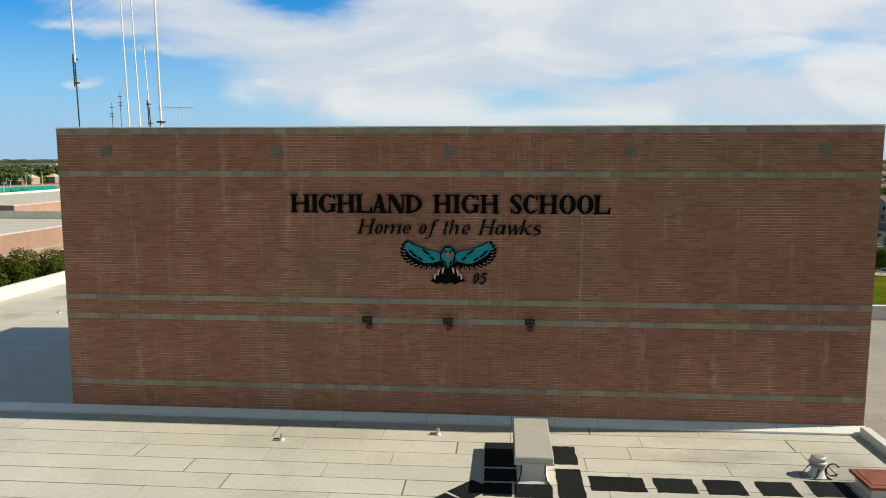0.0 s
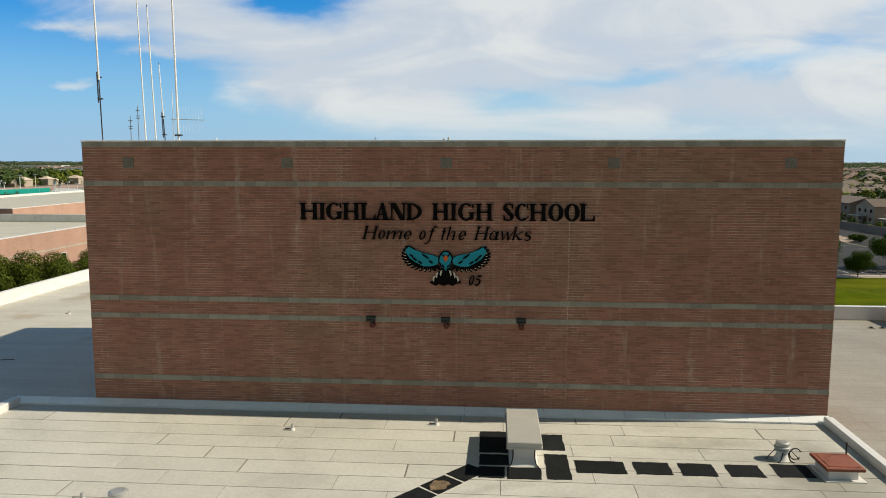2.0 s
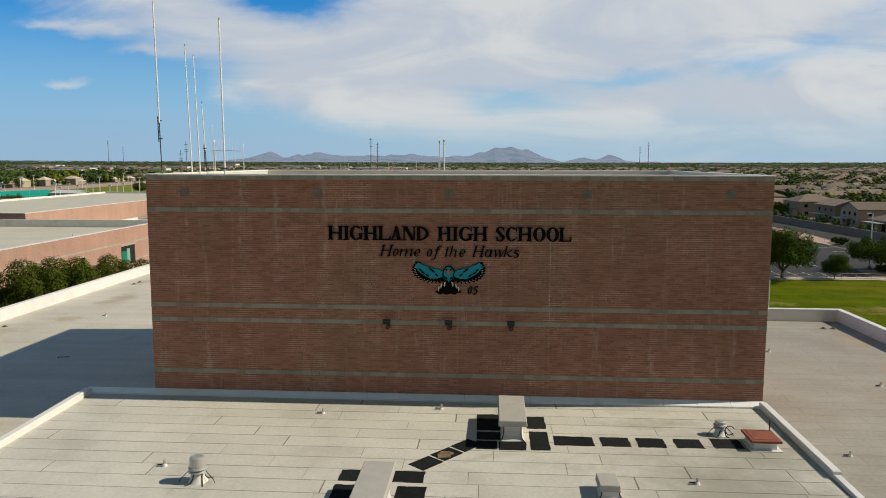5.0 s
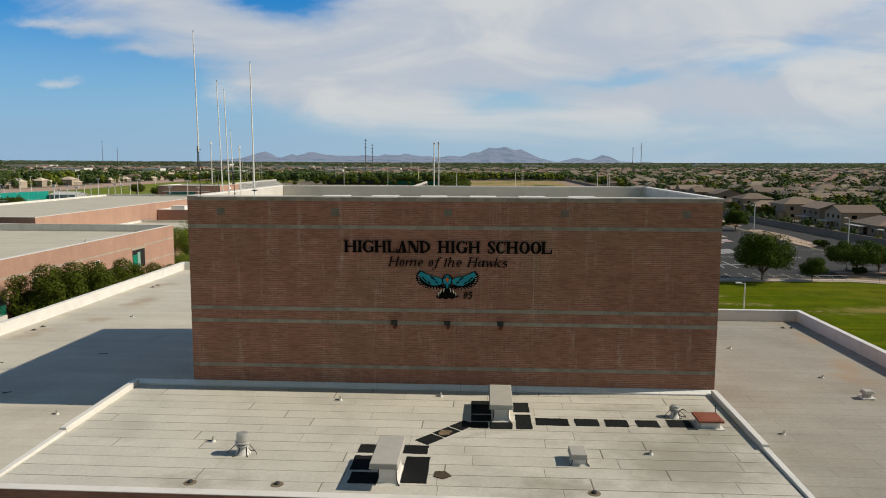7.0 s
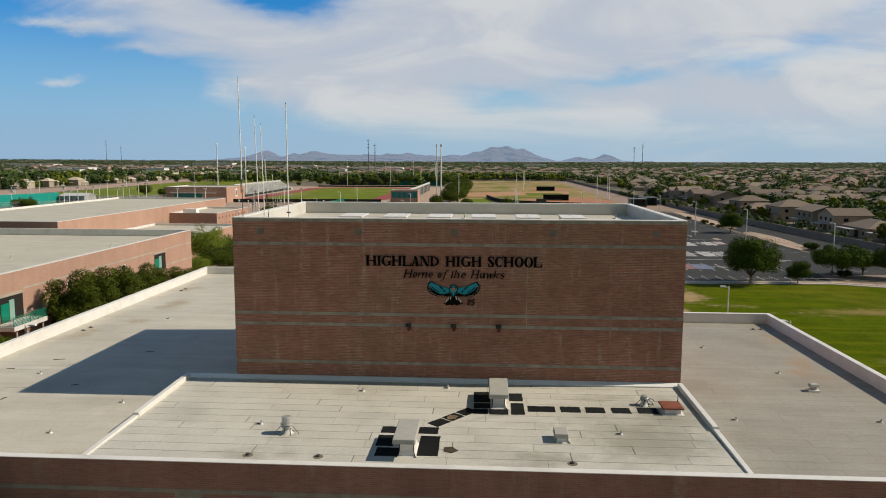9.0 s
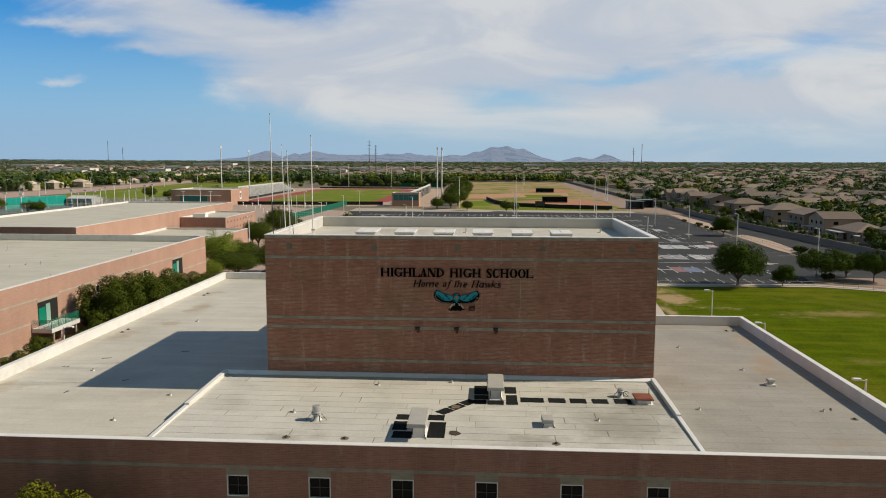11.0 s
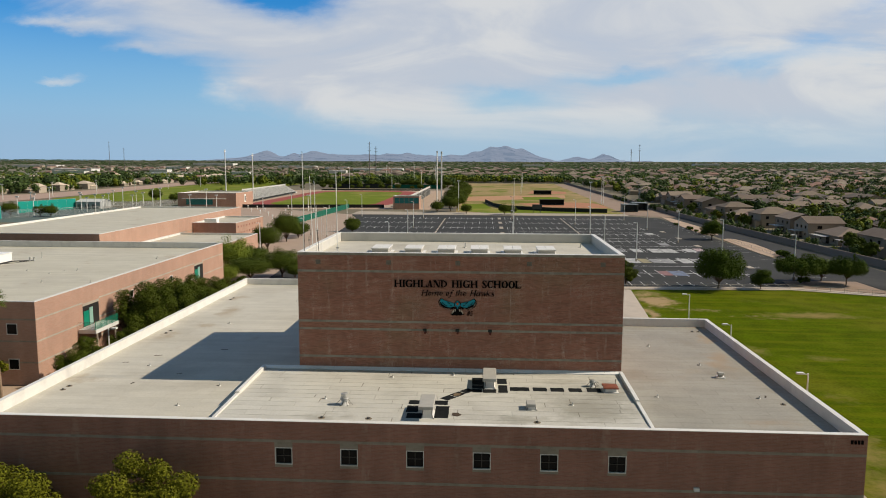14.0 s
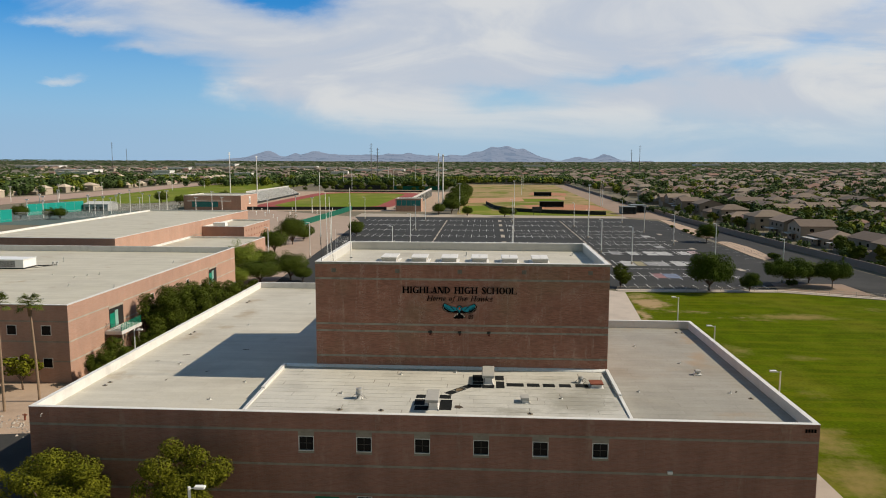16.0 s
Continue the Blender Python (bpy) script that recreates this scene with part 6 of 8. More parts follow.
def hood(x0, y0, x1, y1, top, bx0, by0, bx1, by1, group="roof hoods"):
    """A long sheet-metal relief hood on a flared white curb."""
    zb = lay(0, (by0 + by1) / 2)
    cx, cy = (bx0 + bx1) / 2, (by0 + by1) / 2
    ob = thing("vent_hood", (cx, cy, zb), "galvanised roof vent hood on a white flared curb", "roof vent", group)
    bm = bmesh.new()
    hx, hy, h = (bx1 - bx0) / 2, (by1 - by0) / 2, top - zb - 0.2
    lev = ((1.35, 0.0), (1.10, 0.10), (1.0, 0.30), (1.0, h * 0.75))
    prev = None
    for g, z in lev:
        ring = [bm.verts.new((sx * (hx + (g - 1) * 0.4), sy * (hy + (g - 1) * 0.4), z - 0.03)) for sx, sy in ((-1, -1), (1, -1), (1, 1), (-1, 1))]
        if prev:
            for i in range(4):
                bm.faces.new((prev[i], prev[(i + 1) % 4], ring[(i + 1) % 4], ring[i]))
        prev = ring
    bm.faces.new(prev)
    part("curb", bm, WHITE_CAP, ob, "white membrane curb")
    for sx in (-1, 1):
        bm = bmesh.new()
        bent(bm, [Vector((sx * (hx + 0.14), -hy - 0.15, 0.0)), Vector((sx * (hx + 0.05), -hy - 0.05, 0.09)), Vector((sx * (hx + 0.005), -hy - 0.005, 0.3)), Vector((sx * (hx + 0.005), -hy - 0.005, h * 0.75))], 0.022)
        part("corner_seam", bm, TAR, ob, "black tarred corner seam")
    boxpart("throat", (-hx * 0.9, -hy * 0.9, h * 0.72, hx * 0.9, hy * 0.9, h + 0.02), GALV, ob)
    bm = bmesh.new()
    a, b, c, d = x0 - cx, y0 - cy, x1 - cx, y1 - cy
    box(bm, a, b, h - 0.05, c, d, h + 0.2)
    bevel_all(bm, 0.025)
    part("cover", bm, PALE_METAL, ob, "pale weathered metal cover")
    boxpart("rim", (a - 0.015, b - 0.015, h - 0.03, c + 0.015, d + 0.015, h + 0.02), PALE_METAL, ob)

hood(2.22, -5.6, 3.34, -2.4, 10.6, 2.44, -4.85, 3.14, -3.2)
hood(-2.48, -12.5, -1.38, -9.6, 10.5, -2.2, -11.95, -1.5, -10.3)
hood(5.60, -9.8, 6.3, -8.8, 9.95, 5.72, -9.65, 6.25, -9.0)


def turbine(x, y, s, label, loop=False, cap=0.36):
    z = lay(x, y)
    ob = thing("roof_ventilator", (x, y, z), label, "roof vent", "round roof ventilators")
    bm = bmesh.new()
    prof = [(0.42, -0.02), (0.33, 0.08), (0.27, 0.22), (0.26, 0.42)]
    n = 16
    prev = None
    for r, h in prof:
        ring = [bm.verts.new((s * r * math.cos(2 * math.pi * i / n), s * r * math.sin(2 * math.pi * i / n), s * h)) for i in range(n)]
        if prev:
            for i in range(n):
                bm.faces.new((prev[i], prev[(i + 1) % n], ring[(i + 1) % n], ring[i]))
        prev = ring
    bm.faces.new(prev)
    part("flashing", bm, WHITE_CAP, ob, "white flashing cone", True)
    for a in (-2.2, -0.9, 0.6):
        bm = bmesh.new()
        bent(bm, [Vector((s * r * math.cos(a + 0.1 * i), s * r * math.sin(a + 0.1 * i), s * h + 0.01)) for i, (r, h) in enumerate(((0.62, 0.0), (0.44, 0.0), (0.35, 0.08), (0.29, 0.22), (0.28, 0.38)))], 0.02)
        part("tar_seam", bm, TAR, ob, "black tarred seam")
    bm = bmesh.new()
    tube(bm, (0, 0, s * 0.40), (0, 0, s * 0.62), s * 0.25, s * 0.25, 14)
    part("throat", bm, DARK_METAL, ob, "dark throat")
    for z, r in ((0.42, 0.36), (0.56, 0.38)):
        bm = bmesh.new()
        tube(bm, (0, 0, s * z), (0, 0, s * (z + 0.06)), s * r, s * (r - 0.02), 20)
        tube(bm, (0, 0, s * (z + 0.06)), (0, 0, s * (z + 0.10)), s * (r - 0.02), s * (r - 0.10), 20)
        part("louvre_ring", bm, GALV, ob)
    bm = bmesh.new()
    tube(bm, (0, 0, s * 0.66), (0, 0, s * (0.66 + cap)), s * 0.31, s * 0.30, 20)
    tube(bm, (0, 0, s * (0.66 + cap)), (0, 0, s * (0.70 + cap)), s * 0.30, s * 0.22, 20)
    part("cap", bm, GALV, ob, "bright metal drum cap")
    for sx in (-1, 1):
        bm = bmesh.new()
        tube(bm, (sx * s * 0.34, 0, s * 0.46), (sx * s * 0.70, -s * 0.1, s * 0.10), 0.014, 0.014, 6)
        tube(bm, (sx * s * 0.70, -s * 0.1, s * 0.10), (sx * s * 0.74, -s * 0.12, 0.0), 0.014, 0.014, 6)
        part("stay", bm, DARK_METAL, ob, "thin dark stay wire")
    if loop:
        bm = bmesh.new()
        pts = [Vector((s * (0.42 + 0.26 * math.cos(a)), -s * 0.42, s * (0.42 + 0.26 * math.sin(a)))) for a in np.linspace(0.4, 5.6, 14)]
        bent(bm, pts, 0.022)
        part("cable", bm, DARK_METAL, ob, "looped black cable")


turbine(-8.55, -9.35, 0.88, "round louvred roof ventilator with wire stays")
turbine(11.45, -3.65, 0.72, "round louvred roof ventilator with a looped cable", True, 0.14)

hatch = thing("roof_hatch", (12.75, -4.7, lay(0, -4.7)), "rust-red roof access hatch on a white curb", "roof hatch")
boxpart("curb", (-0.46, -0.5, -0.03, 0.46, 0.5, 0.34), WHITE_CAP, hatch, "white curb", 0.02)
boxpart("lid", (-0.60, -0.64, 0.32, 0.60, 0.64, 0.43), RUST, hatch, "rust-red metal lid", 0.02)
boxpart("skirt", (-0.62, -0.70, -0.03, 0.62, 0.62, 0.03), WHITE_CAP, hatch, "white skirt sheet")
boxpart("lid_panel", (-0.46, -0.50, 0.43, 0.46, 0.50, 0.445), RUST, hatch)
bm = bmesh.new()
tube(bm, (0.5, 0.5, 0.45), (0.5, 0.5, 0.85), 0.025)
part("handle", bm, DARK_METAL, hatch)


def pipe(x, y, z, h=0.4, foot=True):
    ob = thing("vent_pipe", (x, y, z), "short grey vent pipe through the roof", "pipe", "roof vent pipes")
    bm = bmesh.new()
    tube(bm, (0, 0, -0.03), (0, 0, h), 0.055, 0.055, 10)
    part("pipe", bm, GALV, ob)
    if foot:
        bm = bmesh.new()
        tube(bm, (0, 0, -0.03), (0, 0, 0.09), 0.13, 0.065, 10)
        part("boot", bm, WHITE_CAP, ob, "white pipe boot")
        bm = bmesh.new()
        tube(bm, (-0.28, 0, 0.05), (0, 0, 0.06), 0.025, 0.025, 6)
        part("elbow", bm, DARK_METAL, ob)


for x, y in ((-5.65, -2.3), (-0.36, -1.4), (9.23, -8.4), (-10.3, -8.2)):
    pipe(x, y, lay(x, y), 0.24)
for x, y in ((23.4, 6.9), (17.0, -3.2), (-21.0, -2.7), (-28.7, 21.5), (-24, 36), (20, 14), (-30, 3), (-22.5, -8), (25.5, -3)):
    pipe(x, y, ROOF, 0.24)


def drain(x, y, z):
    ob = thing("roof_drain", (x, y, z), "dark cast roof drain in a dirty ring", "drain", "roof drains")
    bm = bmesh.new()
    tube(bm, (0, 0, -0.02), (0, 0, 0.015), 0.27, 0.25, 16)
    part("dirt_ring", bm, material("drain_dirt", (0.20, 0.16, 0.11), rough=0.95, var=0.3, scale=5), ob, "dirty ring")
    bm = bmesh.new()
    tube(bm, (0, 0, 0.01), (0, 0, 0.10), 0.13, 0.08, 12)
    part("strainer", bm, DARK_METAL, ob)


for x, y in ((-9.7, -12.3), (-6.2, -12.25), (6.23, -12.25)):
    drain(x, y, lay(x, y))
for x, y in ((-34.3, 16.2), (-34.3, 17.4), (-33.9, 36.5), (-33.9, 37.7), (26.6, 21.2), (27.3, 21.2), (-34.2, -4.6), (-34.2, -3.6), (26.9, -4.4)):
    drain(x, y, ROOF)

side_vent = thing("gooseneck_vent", (24.1, 2.9, ROOF), "pale flat-topped roof vent beside the parapet", "roof vent")
boxpart("curb", (-0.36, -0.32, -0.02, 0.36, 0.32, 0.12), WHITE_CAP, side_vent, "white curb", 0.02)
boxpart("neck", (-0.18, -0.16, 0.12, 0.18, 0.16, 0.34), PALE_METAL, side_vent)
bm = bmesh.new()
vs = [bm.verts.new((x, y, z)) for x, y, z in ((-0.30, -0.28, 0.32), (0.34, -0.28, 0.36), (0.34, 0.28, 0.36), (-0.30, 0.28, 0.32), (-0.22, -0.22, 0.50), (0.26, -0.22, 0.52), (0.26, 0.22, 0.52), (-0.22, 0.22, 0.50))]
for f in ((0, 3, 2, 1), (4, 5, 6, 7), (0, 1, 5, 4), (1, 2, 6, 5), (2, 3, 7, 6), (3, 0, 4, 7)):
    bm.faces.new([vs[k] for k in f])
bevel_all(bm, 0.02)
part("cover", bm, PALE_METAL, side_vent)

# smoke vents on the tower roof
def smoke_vent(x):
    ob = thing("smoke_vent", (x, 8.0, TROOF), "pale twin-leaf smoke vent on the tower roof", "roof vent", "smoke vents")
    boxpart("curb", (-0.78, -1.48, -0.02, 0.78, 1.48, 0.5), PALE_METAL, ob, "dull grey metal curb")
    boxpart("skirt", (-1.05, -1.75, -0.02, 1.05, 1.75, 0.06), WHITE_CAP, ob, "white skirt sheet")
    for s in (-1, 1):
        bm = bmesh.new()
        box(bm, 0.01 if s > 0 else -0.88, -1.58, 0.5, 0.88 if s > 0 else -0.01, 1.58, 0.62)
        bevel_all(bm, 0.02)
        part("leaf", bm, WHITE_CAP, ob, "pale lid leaf")


for i in range(6):
    smoke_vent(-8.0 + 3.25 * i)
pipe(0.2, 12.5, TROOF, 0.5)
pipe(12.4, 13.5, TROOF, 0.4)


# antennas
def mast(x, y, zb, ztop, r, label, white_from=0.0, lean=(0, 0), bracket=True):
    ob = thing("radio_mast", (x, y, zb), label, "antenna", "roof antennas")
    h = ztop - zb
    top = Vector((lean[0], lean[1], h))
    bm = bmesh.new()
    if white_from > 0:
        tube(bm, (0, 0, 0), top * (white_from / h), 0.024, 0.024, 8)
        part("lower_pole", bm, DARK_METAL, ob, "dark support pole")
        bm = bmesh.new()
        tube(bm, top * ((white_from - 0.9) / h) + Vector((-0.07, 0, 0)), top * (white_from / h) + Vector((-0.07, 0, 0.3)), 0.026, 0.026, 8)
        part("clamp_sleeve", bm, material("dull_metal", (0.17, 0.165, 0.155), rough=0.6), ob)
        for z in (white_from - 0.75, white_from + 0.1):
            boxpart("bracket", (-0.11 + top.x * z / h, -0.05, z - 0.02, 0.08 + top.x * z / h, 0.05, z + 0.025), DARK_METAL, ob)
        bm = bmesh.new()
    tube(bm, top * (white_from / h), top, r, r * 0.75, 10)
    part("antenna_tube", bm, WHITE_METAL, ob, "slim white tube")
    bm = bmesh.new()
    tube(bm, top, top + Vector((0, 0, 0.12)), r * 0.5, r * 0.4, 8)
    part("tip", bm, DARK_METAL, ob)
    if bracket:
        for z in (0.25, 1.2):
            boxpart("bracket", (-0.13, -0.1, z, 0.13, 0.1, z + 0.06), DARK_METAL, ob)
    return ob


mast(-14.02, 0.75, TROOF, 29.08, 0.036, "tall white whip antenna on a dark pole", 3.4, (-0.02, -0.2), False)
mast(-11.12, 1.30, TROOF, 27.5, 0.043, "tall white whip antenna with clamps at the parapet", 0.0, (-0.06, 0.0))
mast(-14.27, 4.9, TTOP, 26.9, 0.034, "tall white whip antenna beside the parapet", 0.0, (-0.24, 0.2), False)
mast(-14.0, 5.4, TROOF, 26.4, 0.034, "slim white whip antenna beside the parapet", 0.0, (-0.14, -0.1), False)
mast(-14.05, 6.5, TROOF, 24.0, 0.028, "short white whip antenna on a dark stub", 2.2, (-0.2, 0), False)


def dipole(x, y, ztop):
    ob = thing("dipole_antenna", (x, y, TTOP), "small dark stacked dipole antenna", "antenna", "roof antennas")
    h = ztop - TTOP
    bm = bmesh.new()
    tube(bm, (0, 0, 0), (0, 0, h), 0.018, 0.014, 6)
    part("pole", bm, MATS["dull_metal"], ob)
    for z in (h - 0.2, h - 0.45, h - 0.55):
        bm = bmesh.new()
        tube(bm, (-0.09, 0, z), (0.09, 0, z), 0.018, 0.018, 6)
        part("element", bm, MATS["dull_metal"], ob)


dipole(-14.3, 3.6, 21.4)
dipole(-14.3, 4.3, 21.9)
yagi = thing("yagi_antenna", (-13.8, 6.8, TROOF), "long horizontal boom antenna with thin rods", "antenna", "roof antennas")
bm = bmesh.new()
tube(bm, (0, 0, 0), (0, 0, 3.6), 0.022, 0.014, 6)
part("pole", bm, WHITE_METAL, yagi)
bm = bmesh.new()
tube(bm, (-0.12, 0, 2.2), (1.6, 0, 2.15), 0.016, 0.016, 6)
part("boom", bm, GALV, yagi)
for i in range(9):
    bm = bmesh.new()
    x = 0.18 + 0.155 * i
    tube(bm, (x, 0, 2.18 - 0.6), (x, 0, 2.18 + 0.6), 0.004, 0.004, 4)
    part("rod", bm, WHITE_METAL, yagi)

# ---- windows, doors and small things on the front ----
def window(parent, x, y, z0, w=1.3, rz=0, name="window", shallow=False):
    """A square window with a pale frame, cross bars and dark glass; its face looks towards -y."""
    win = new(name)
    win.parent = parent
    win.matrix_basis = pose(x, y, z0, 0, 0, rz)
    win["label"] = "square dark window in a pale frame"
    if shallow:
        bm = bmesh.new()
        t = 0.09
        for d in ((0, -0.05, 0, w, 0.02, t), (0, -0.05, w - t, w, 0.02, w), (0, -0.05, t, t, 0.02, w - t), (w - t, -0.05, t, w, 0.02, w - t)):
            box(bm, *d)
        part("frame", bm, FRAME, win)
        boxpart("pane", (t, -0.02, t, w - t, 0.01, w - t), GLASS, win)
        return win
    bm = bmesh.new()
    t = 0.06
    for d in ((0, -0.03, 0, w, 0.14, t), (0, -0.03, w - t, w, 0.14, w), (0, -0.03, t, t, 0.14, w - t), (w - t, -0.03, t, w, 0.14, w - t)):
        box(bm, *d)
    part("frame", bm, FRAME, win)
    bm = bmesh.new()
    box(bm, w / 2 - 0.025, 0.06, t, w / 2 + 0.025, 0.10, w - t)
    box(bm, t, 0.06, w / 2 - 0.025, w / 2 - 0.025, 0.10, w / 2 + 0.025)
    box(bm, w / 2 + 0.025, 0.06, w / 2 - 0.025, w - t, 0.10, w / 2 + 0.025)
    part("mullion", bm, material("dark_mullion", (0.06, 0.055, 0.05), rough=0.5), win)
    boxpart("pane", (t, 0.11, t, w - t, 0.13, w - t), GLASS, win)
    # near-black block behind the pane, its colour stands for the unlit room
    boxpart("reveal", (0.0, 0.15, 0.0, w, 0.36, w), material("recess_shade", (0.02, 0.018, 0.016), rough=0.9), win)
    return win


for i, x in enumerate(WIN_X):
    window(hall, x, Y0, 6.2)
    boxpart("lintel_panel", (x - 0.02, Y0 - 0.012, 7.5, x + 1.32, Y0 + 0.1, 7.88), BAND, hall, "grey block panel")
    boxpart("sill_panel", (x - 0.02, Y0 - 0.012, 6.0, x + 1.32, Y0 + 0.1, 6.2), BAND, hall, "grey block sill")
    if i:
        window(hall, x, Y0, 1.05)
door = boxpart("door", (-11.7, Y0 + 0.12, 0.0, -9.6, Y0 + 0.2, 2.25), GREEN_PAINT, hall, "green double door")
plate_ob = thing("house_number", (28.4, Y0, 8.95), "dark raised marks high on the wall", "sign")
for i in range(4):
    boxpart("bar", (-0.44 + 0.23 * i, -0.05, -0.14, -0.28 + 0.23 * i, -0.002, 0.14), BLACK, plate_ob)
wall_lamp = thing("wall_pack_lamp", (17.5, Y0, 5.2), "small pale wall lamp on the brick front", "lamp")
boxpart("housing", (-0.2, -0.22, -0.12, 0.2, -0.002, 0.14), WHITE_METAL, wall_lamp, "", 0.03)
spout = thing("wall_bracket", (-34.9, Y0, 8.8), "small bent metal bracket on the wall", "bracket")
bm = bmesh.new()
tube(bm, (0, 0, 0.1), (0.0, -0.25, 0.1), 0.02, 0.02, 6)
tube(bm, (0, -0.25, 0.1), (0.0, -0.25, -0.15), 0.02, 0.02, 6)
part("rod", bm, WHITE_METAL, spout)

# ---- classroom building details ----
def on_block(x, y, z):
    return Vector((x, y, z)) - Vector(left_block.location)


def lb_box(name, dims, mat, label="", bev=0.0):
    o = left_block.location
    return boxpart(name, (dims[0] - o.x, dims[1] - o.y, dims[2], dims[3] - o.x, dims[4] - o.y, dims[5]), mat, left_block, label, bev)


for z in (8.45, 5.65, 2.95):
    lb_box("band", (-150, 21.888, z, -53.488, 21.99, z + 0.2), BAND, "grey block course")
    # same course as the front, coloured lighter on the wall that faces the sun
    for a, b in ((21.99, 32.5), (36.9, 71.6), (75.6, 87.0)) if z > 5.7 else ((21.99, 87.0),):
        lb_box("band", (-53.6, a, z, -53.488, b, z + 0.2), BAND_SUNLIT, "grey block course, coloured lighter for the sunny wall")
for i in range(6):
    x = -57.2 - 4.84 * i
    for z in (6.75, 2.25):
        window(left_block, *on_block(x - 0.12, 21.9, z - 0.15), 1.42, shallow=True)
for y0 in (60.6, 46.0):
    window(left_block, *on_block(-53.5, y0, 6.75), 1.15, 90, shallow=True)
for y0 in (32.5, 71.6):
    h = 3.0
    # flat panel; the shade of the recessed doorway is put into its colour
    lb_box("door_recess", (-53.62, y0, 5.15, -53.482, y0 + 4.2, 8.05), material("recess_shade", (0.02, 0.018, 0.016)), "flat near-black panel for the shade in the doorway")
    lb_box("door", (-53.48, y0 + 0.1, 5.15, -53.43, y0 + 1.5, 7.3), GREEN_PAINT, "green door")
    lb_box("door_screen", (-53.48, y0 + 1.6, 5.15, -53.43, y0 + 2.5, 7.6), material("pale_green", (0.25, 0.42, 0.36), rough=0.6), "pale green slatted screen")
    lb_box("lintel", (-53.6, y0 - 0.1, 8.05, -53.44, y0 + 4.3, 8.4), CONCRETE, "concrete lintel")
balcony = thing("balcony", (-52.2, 36, 4.6), "concrete balcony with green steel railings", "balcony")
boxpart("slab", (-1.2, -5.0, 0, 1.3, 1.2, 0.5), WHITE_CAP, balcony, "pale concrete slab")
for y in (-4.9, -3.4, -1.9, -0.4, 1.1):
    bm = bmesh.new()
    tube(bm, (1.2, y, 0.5), (1.2, y, 1.6), 0.035, 0.035, 6)
    part("post", bm, GREEN_PAINT, balcony)
for k in range(8):
    bm = bmesh.new()
    tube(bm, (1.2, -4.9, 0.60 + 0.14 * k), (1.2, 1.1, 0.60 + 0.14 * k), 0.032, 0.032, 6)
    part("rail", bm, GREEN_PAINT, balcony)
    bm = bmesh.new()
    tube(bm, (-1.2, -4.9, 0.60 + 0.14 * k), (1.2, -4.9, 0.60 + 0.14 * k), 0.028, 0.028, 6)
    part("rail", bm, DARK_METAL, balcony)
for y in (-4.2, 0.7):
    bm = bmesh.new()
    tube(bm, (1.0, y, -4.6), (1.0, y, 0), 0.12, 0.12, 8)
    part("column", bm, CONCRETE, balcony)
rooftop_unit = thing("rooftop_unit", (-89.4, 61.8, 9.6), "long pale air-handling unit on the roof, shaded front darkened by added louvres", "air conditioner")
boxpart("cabinet", (-5, -2.0, 0.25, 5, 2.0, 1.75), WHITE_METAL, rooftop_unit, "", 0.04)
boxpart("base", (-5.1, -1.9, -0.02, 5.0, 1.9, 0.25), DARK_METAL, rooftop_unit, "dark strip under the cabinet")
boxpart("lid", (-5.12, -2.12, 1.75, 5.12, 2.12, 1.85), WHITE_METAL, rooftop_unit, "pale overhanging lid")
# grey panel and dark slats are added to darken the front, which lies in shade
boxpart("louvre_panel", (-4.8, -2.04, 0.4, 3.4, -1.99, 1.6), GALV, rooftop_unit, "grey louvred panel added to darken the shaded front")
for i in range(6):
    boxpart("slat", (-4.75, -2.09, 0.48 + 0.19 * i, 3.35, -2.035, 0.53 + 0.19 * i), DARK_METAL, rooftop_unit)
for i in range(3):
    boxpart("panel_joint", (-2.6 + 2.5 * i, -2.10, 0.35, -2.54 + 2.5 * i, -2.03, 1.65), GALV, rooftop_unit)
unit_pipes = thing("roof_pipes", (-84.3, 63.4, 9.6), "thin dark pipes with two upright valves beside the roof unit", "pipes")
for k, (y0, x1, y1) in enumerate(((-0.2, 2.5, 1.5), (0.7, 3.2, 1.7))):
    bm = bmesh.new()
    tube(bm, (0, y0, 0.16), (x1, y1, 0.16), 0.06, 0.06, 6)
    part("pipe", bm, DARK_METAL, unit_pipes)
    bm = bmesh.new()
    tube(bm, (x1, y1, 0.0), (x1, y1, 0.75), 0.13, 0.13, 8)
    tube(bm, (x1, y1, 0.62), (x1 + 0.32, y1 - 0.1, 0.72), 0.11, 0.13, 8)
    part("valve", bm, GALV, unit_pipes, "grey upright valve")
    # dark block under each pipe, made for the shadow line beneath it
    boxpart("pipe_block", (x1 * 0.5 - 0.15, (y0 + y1) / 2 - 0.2, -0.02, x1 * 0.5 + 0.15, (y0 + y1) / 2 + 0.2, 0.10), DARK_METAL, unit_pipes)
bm = bmesh.new()
tube(bm, (-0.4, -2.6, 0.05), (1.2, -1.2, 0.05), 0.05, 0.05, 6)
tube(bm, (1.2, -1.2, 0.05), (2.4, 1.4, 0.05), 0.05, 0.05, 6)
part("drain_line", bm, DARK_METAL, unit_pipes)
pipe(-82.7, 70.1, 9.6, 1.0)
for x, y, h in ((-75, 53.7, 0.25), (-69.4, 51, 0.3), (-68.5, 53.6, 0.3), (-66.7, 54.4, 0.5), (-57.6, 42.1, 0.5), (-65.6, 42.7, 0.4), (-60, 70, 0.5)):
    pipe(x, y, 9.6, h)
annex_unit = thing("rooftop_unit", (-86, 166, 8.05), "pale box air conditioner on the low roof", "air conditioner")
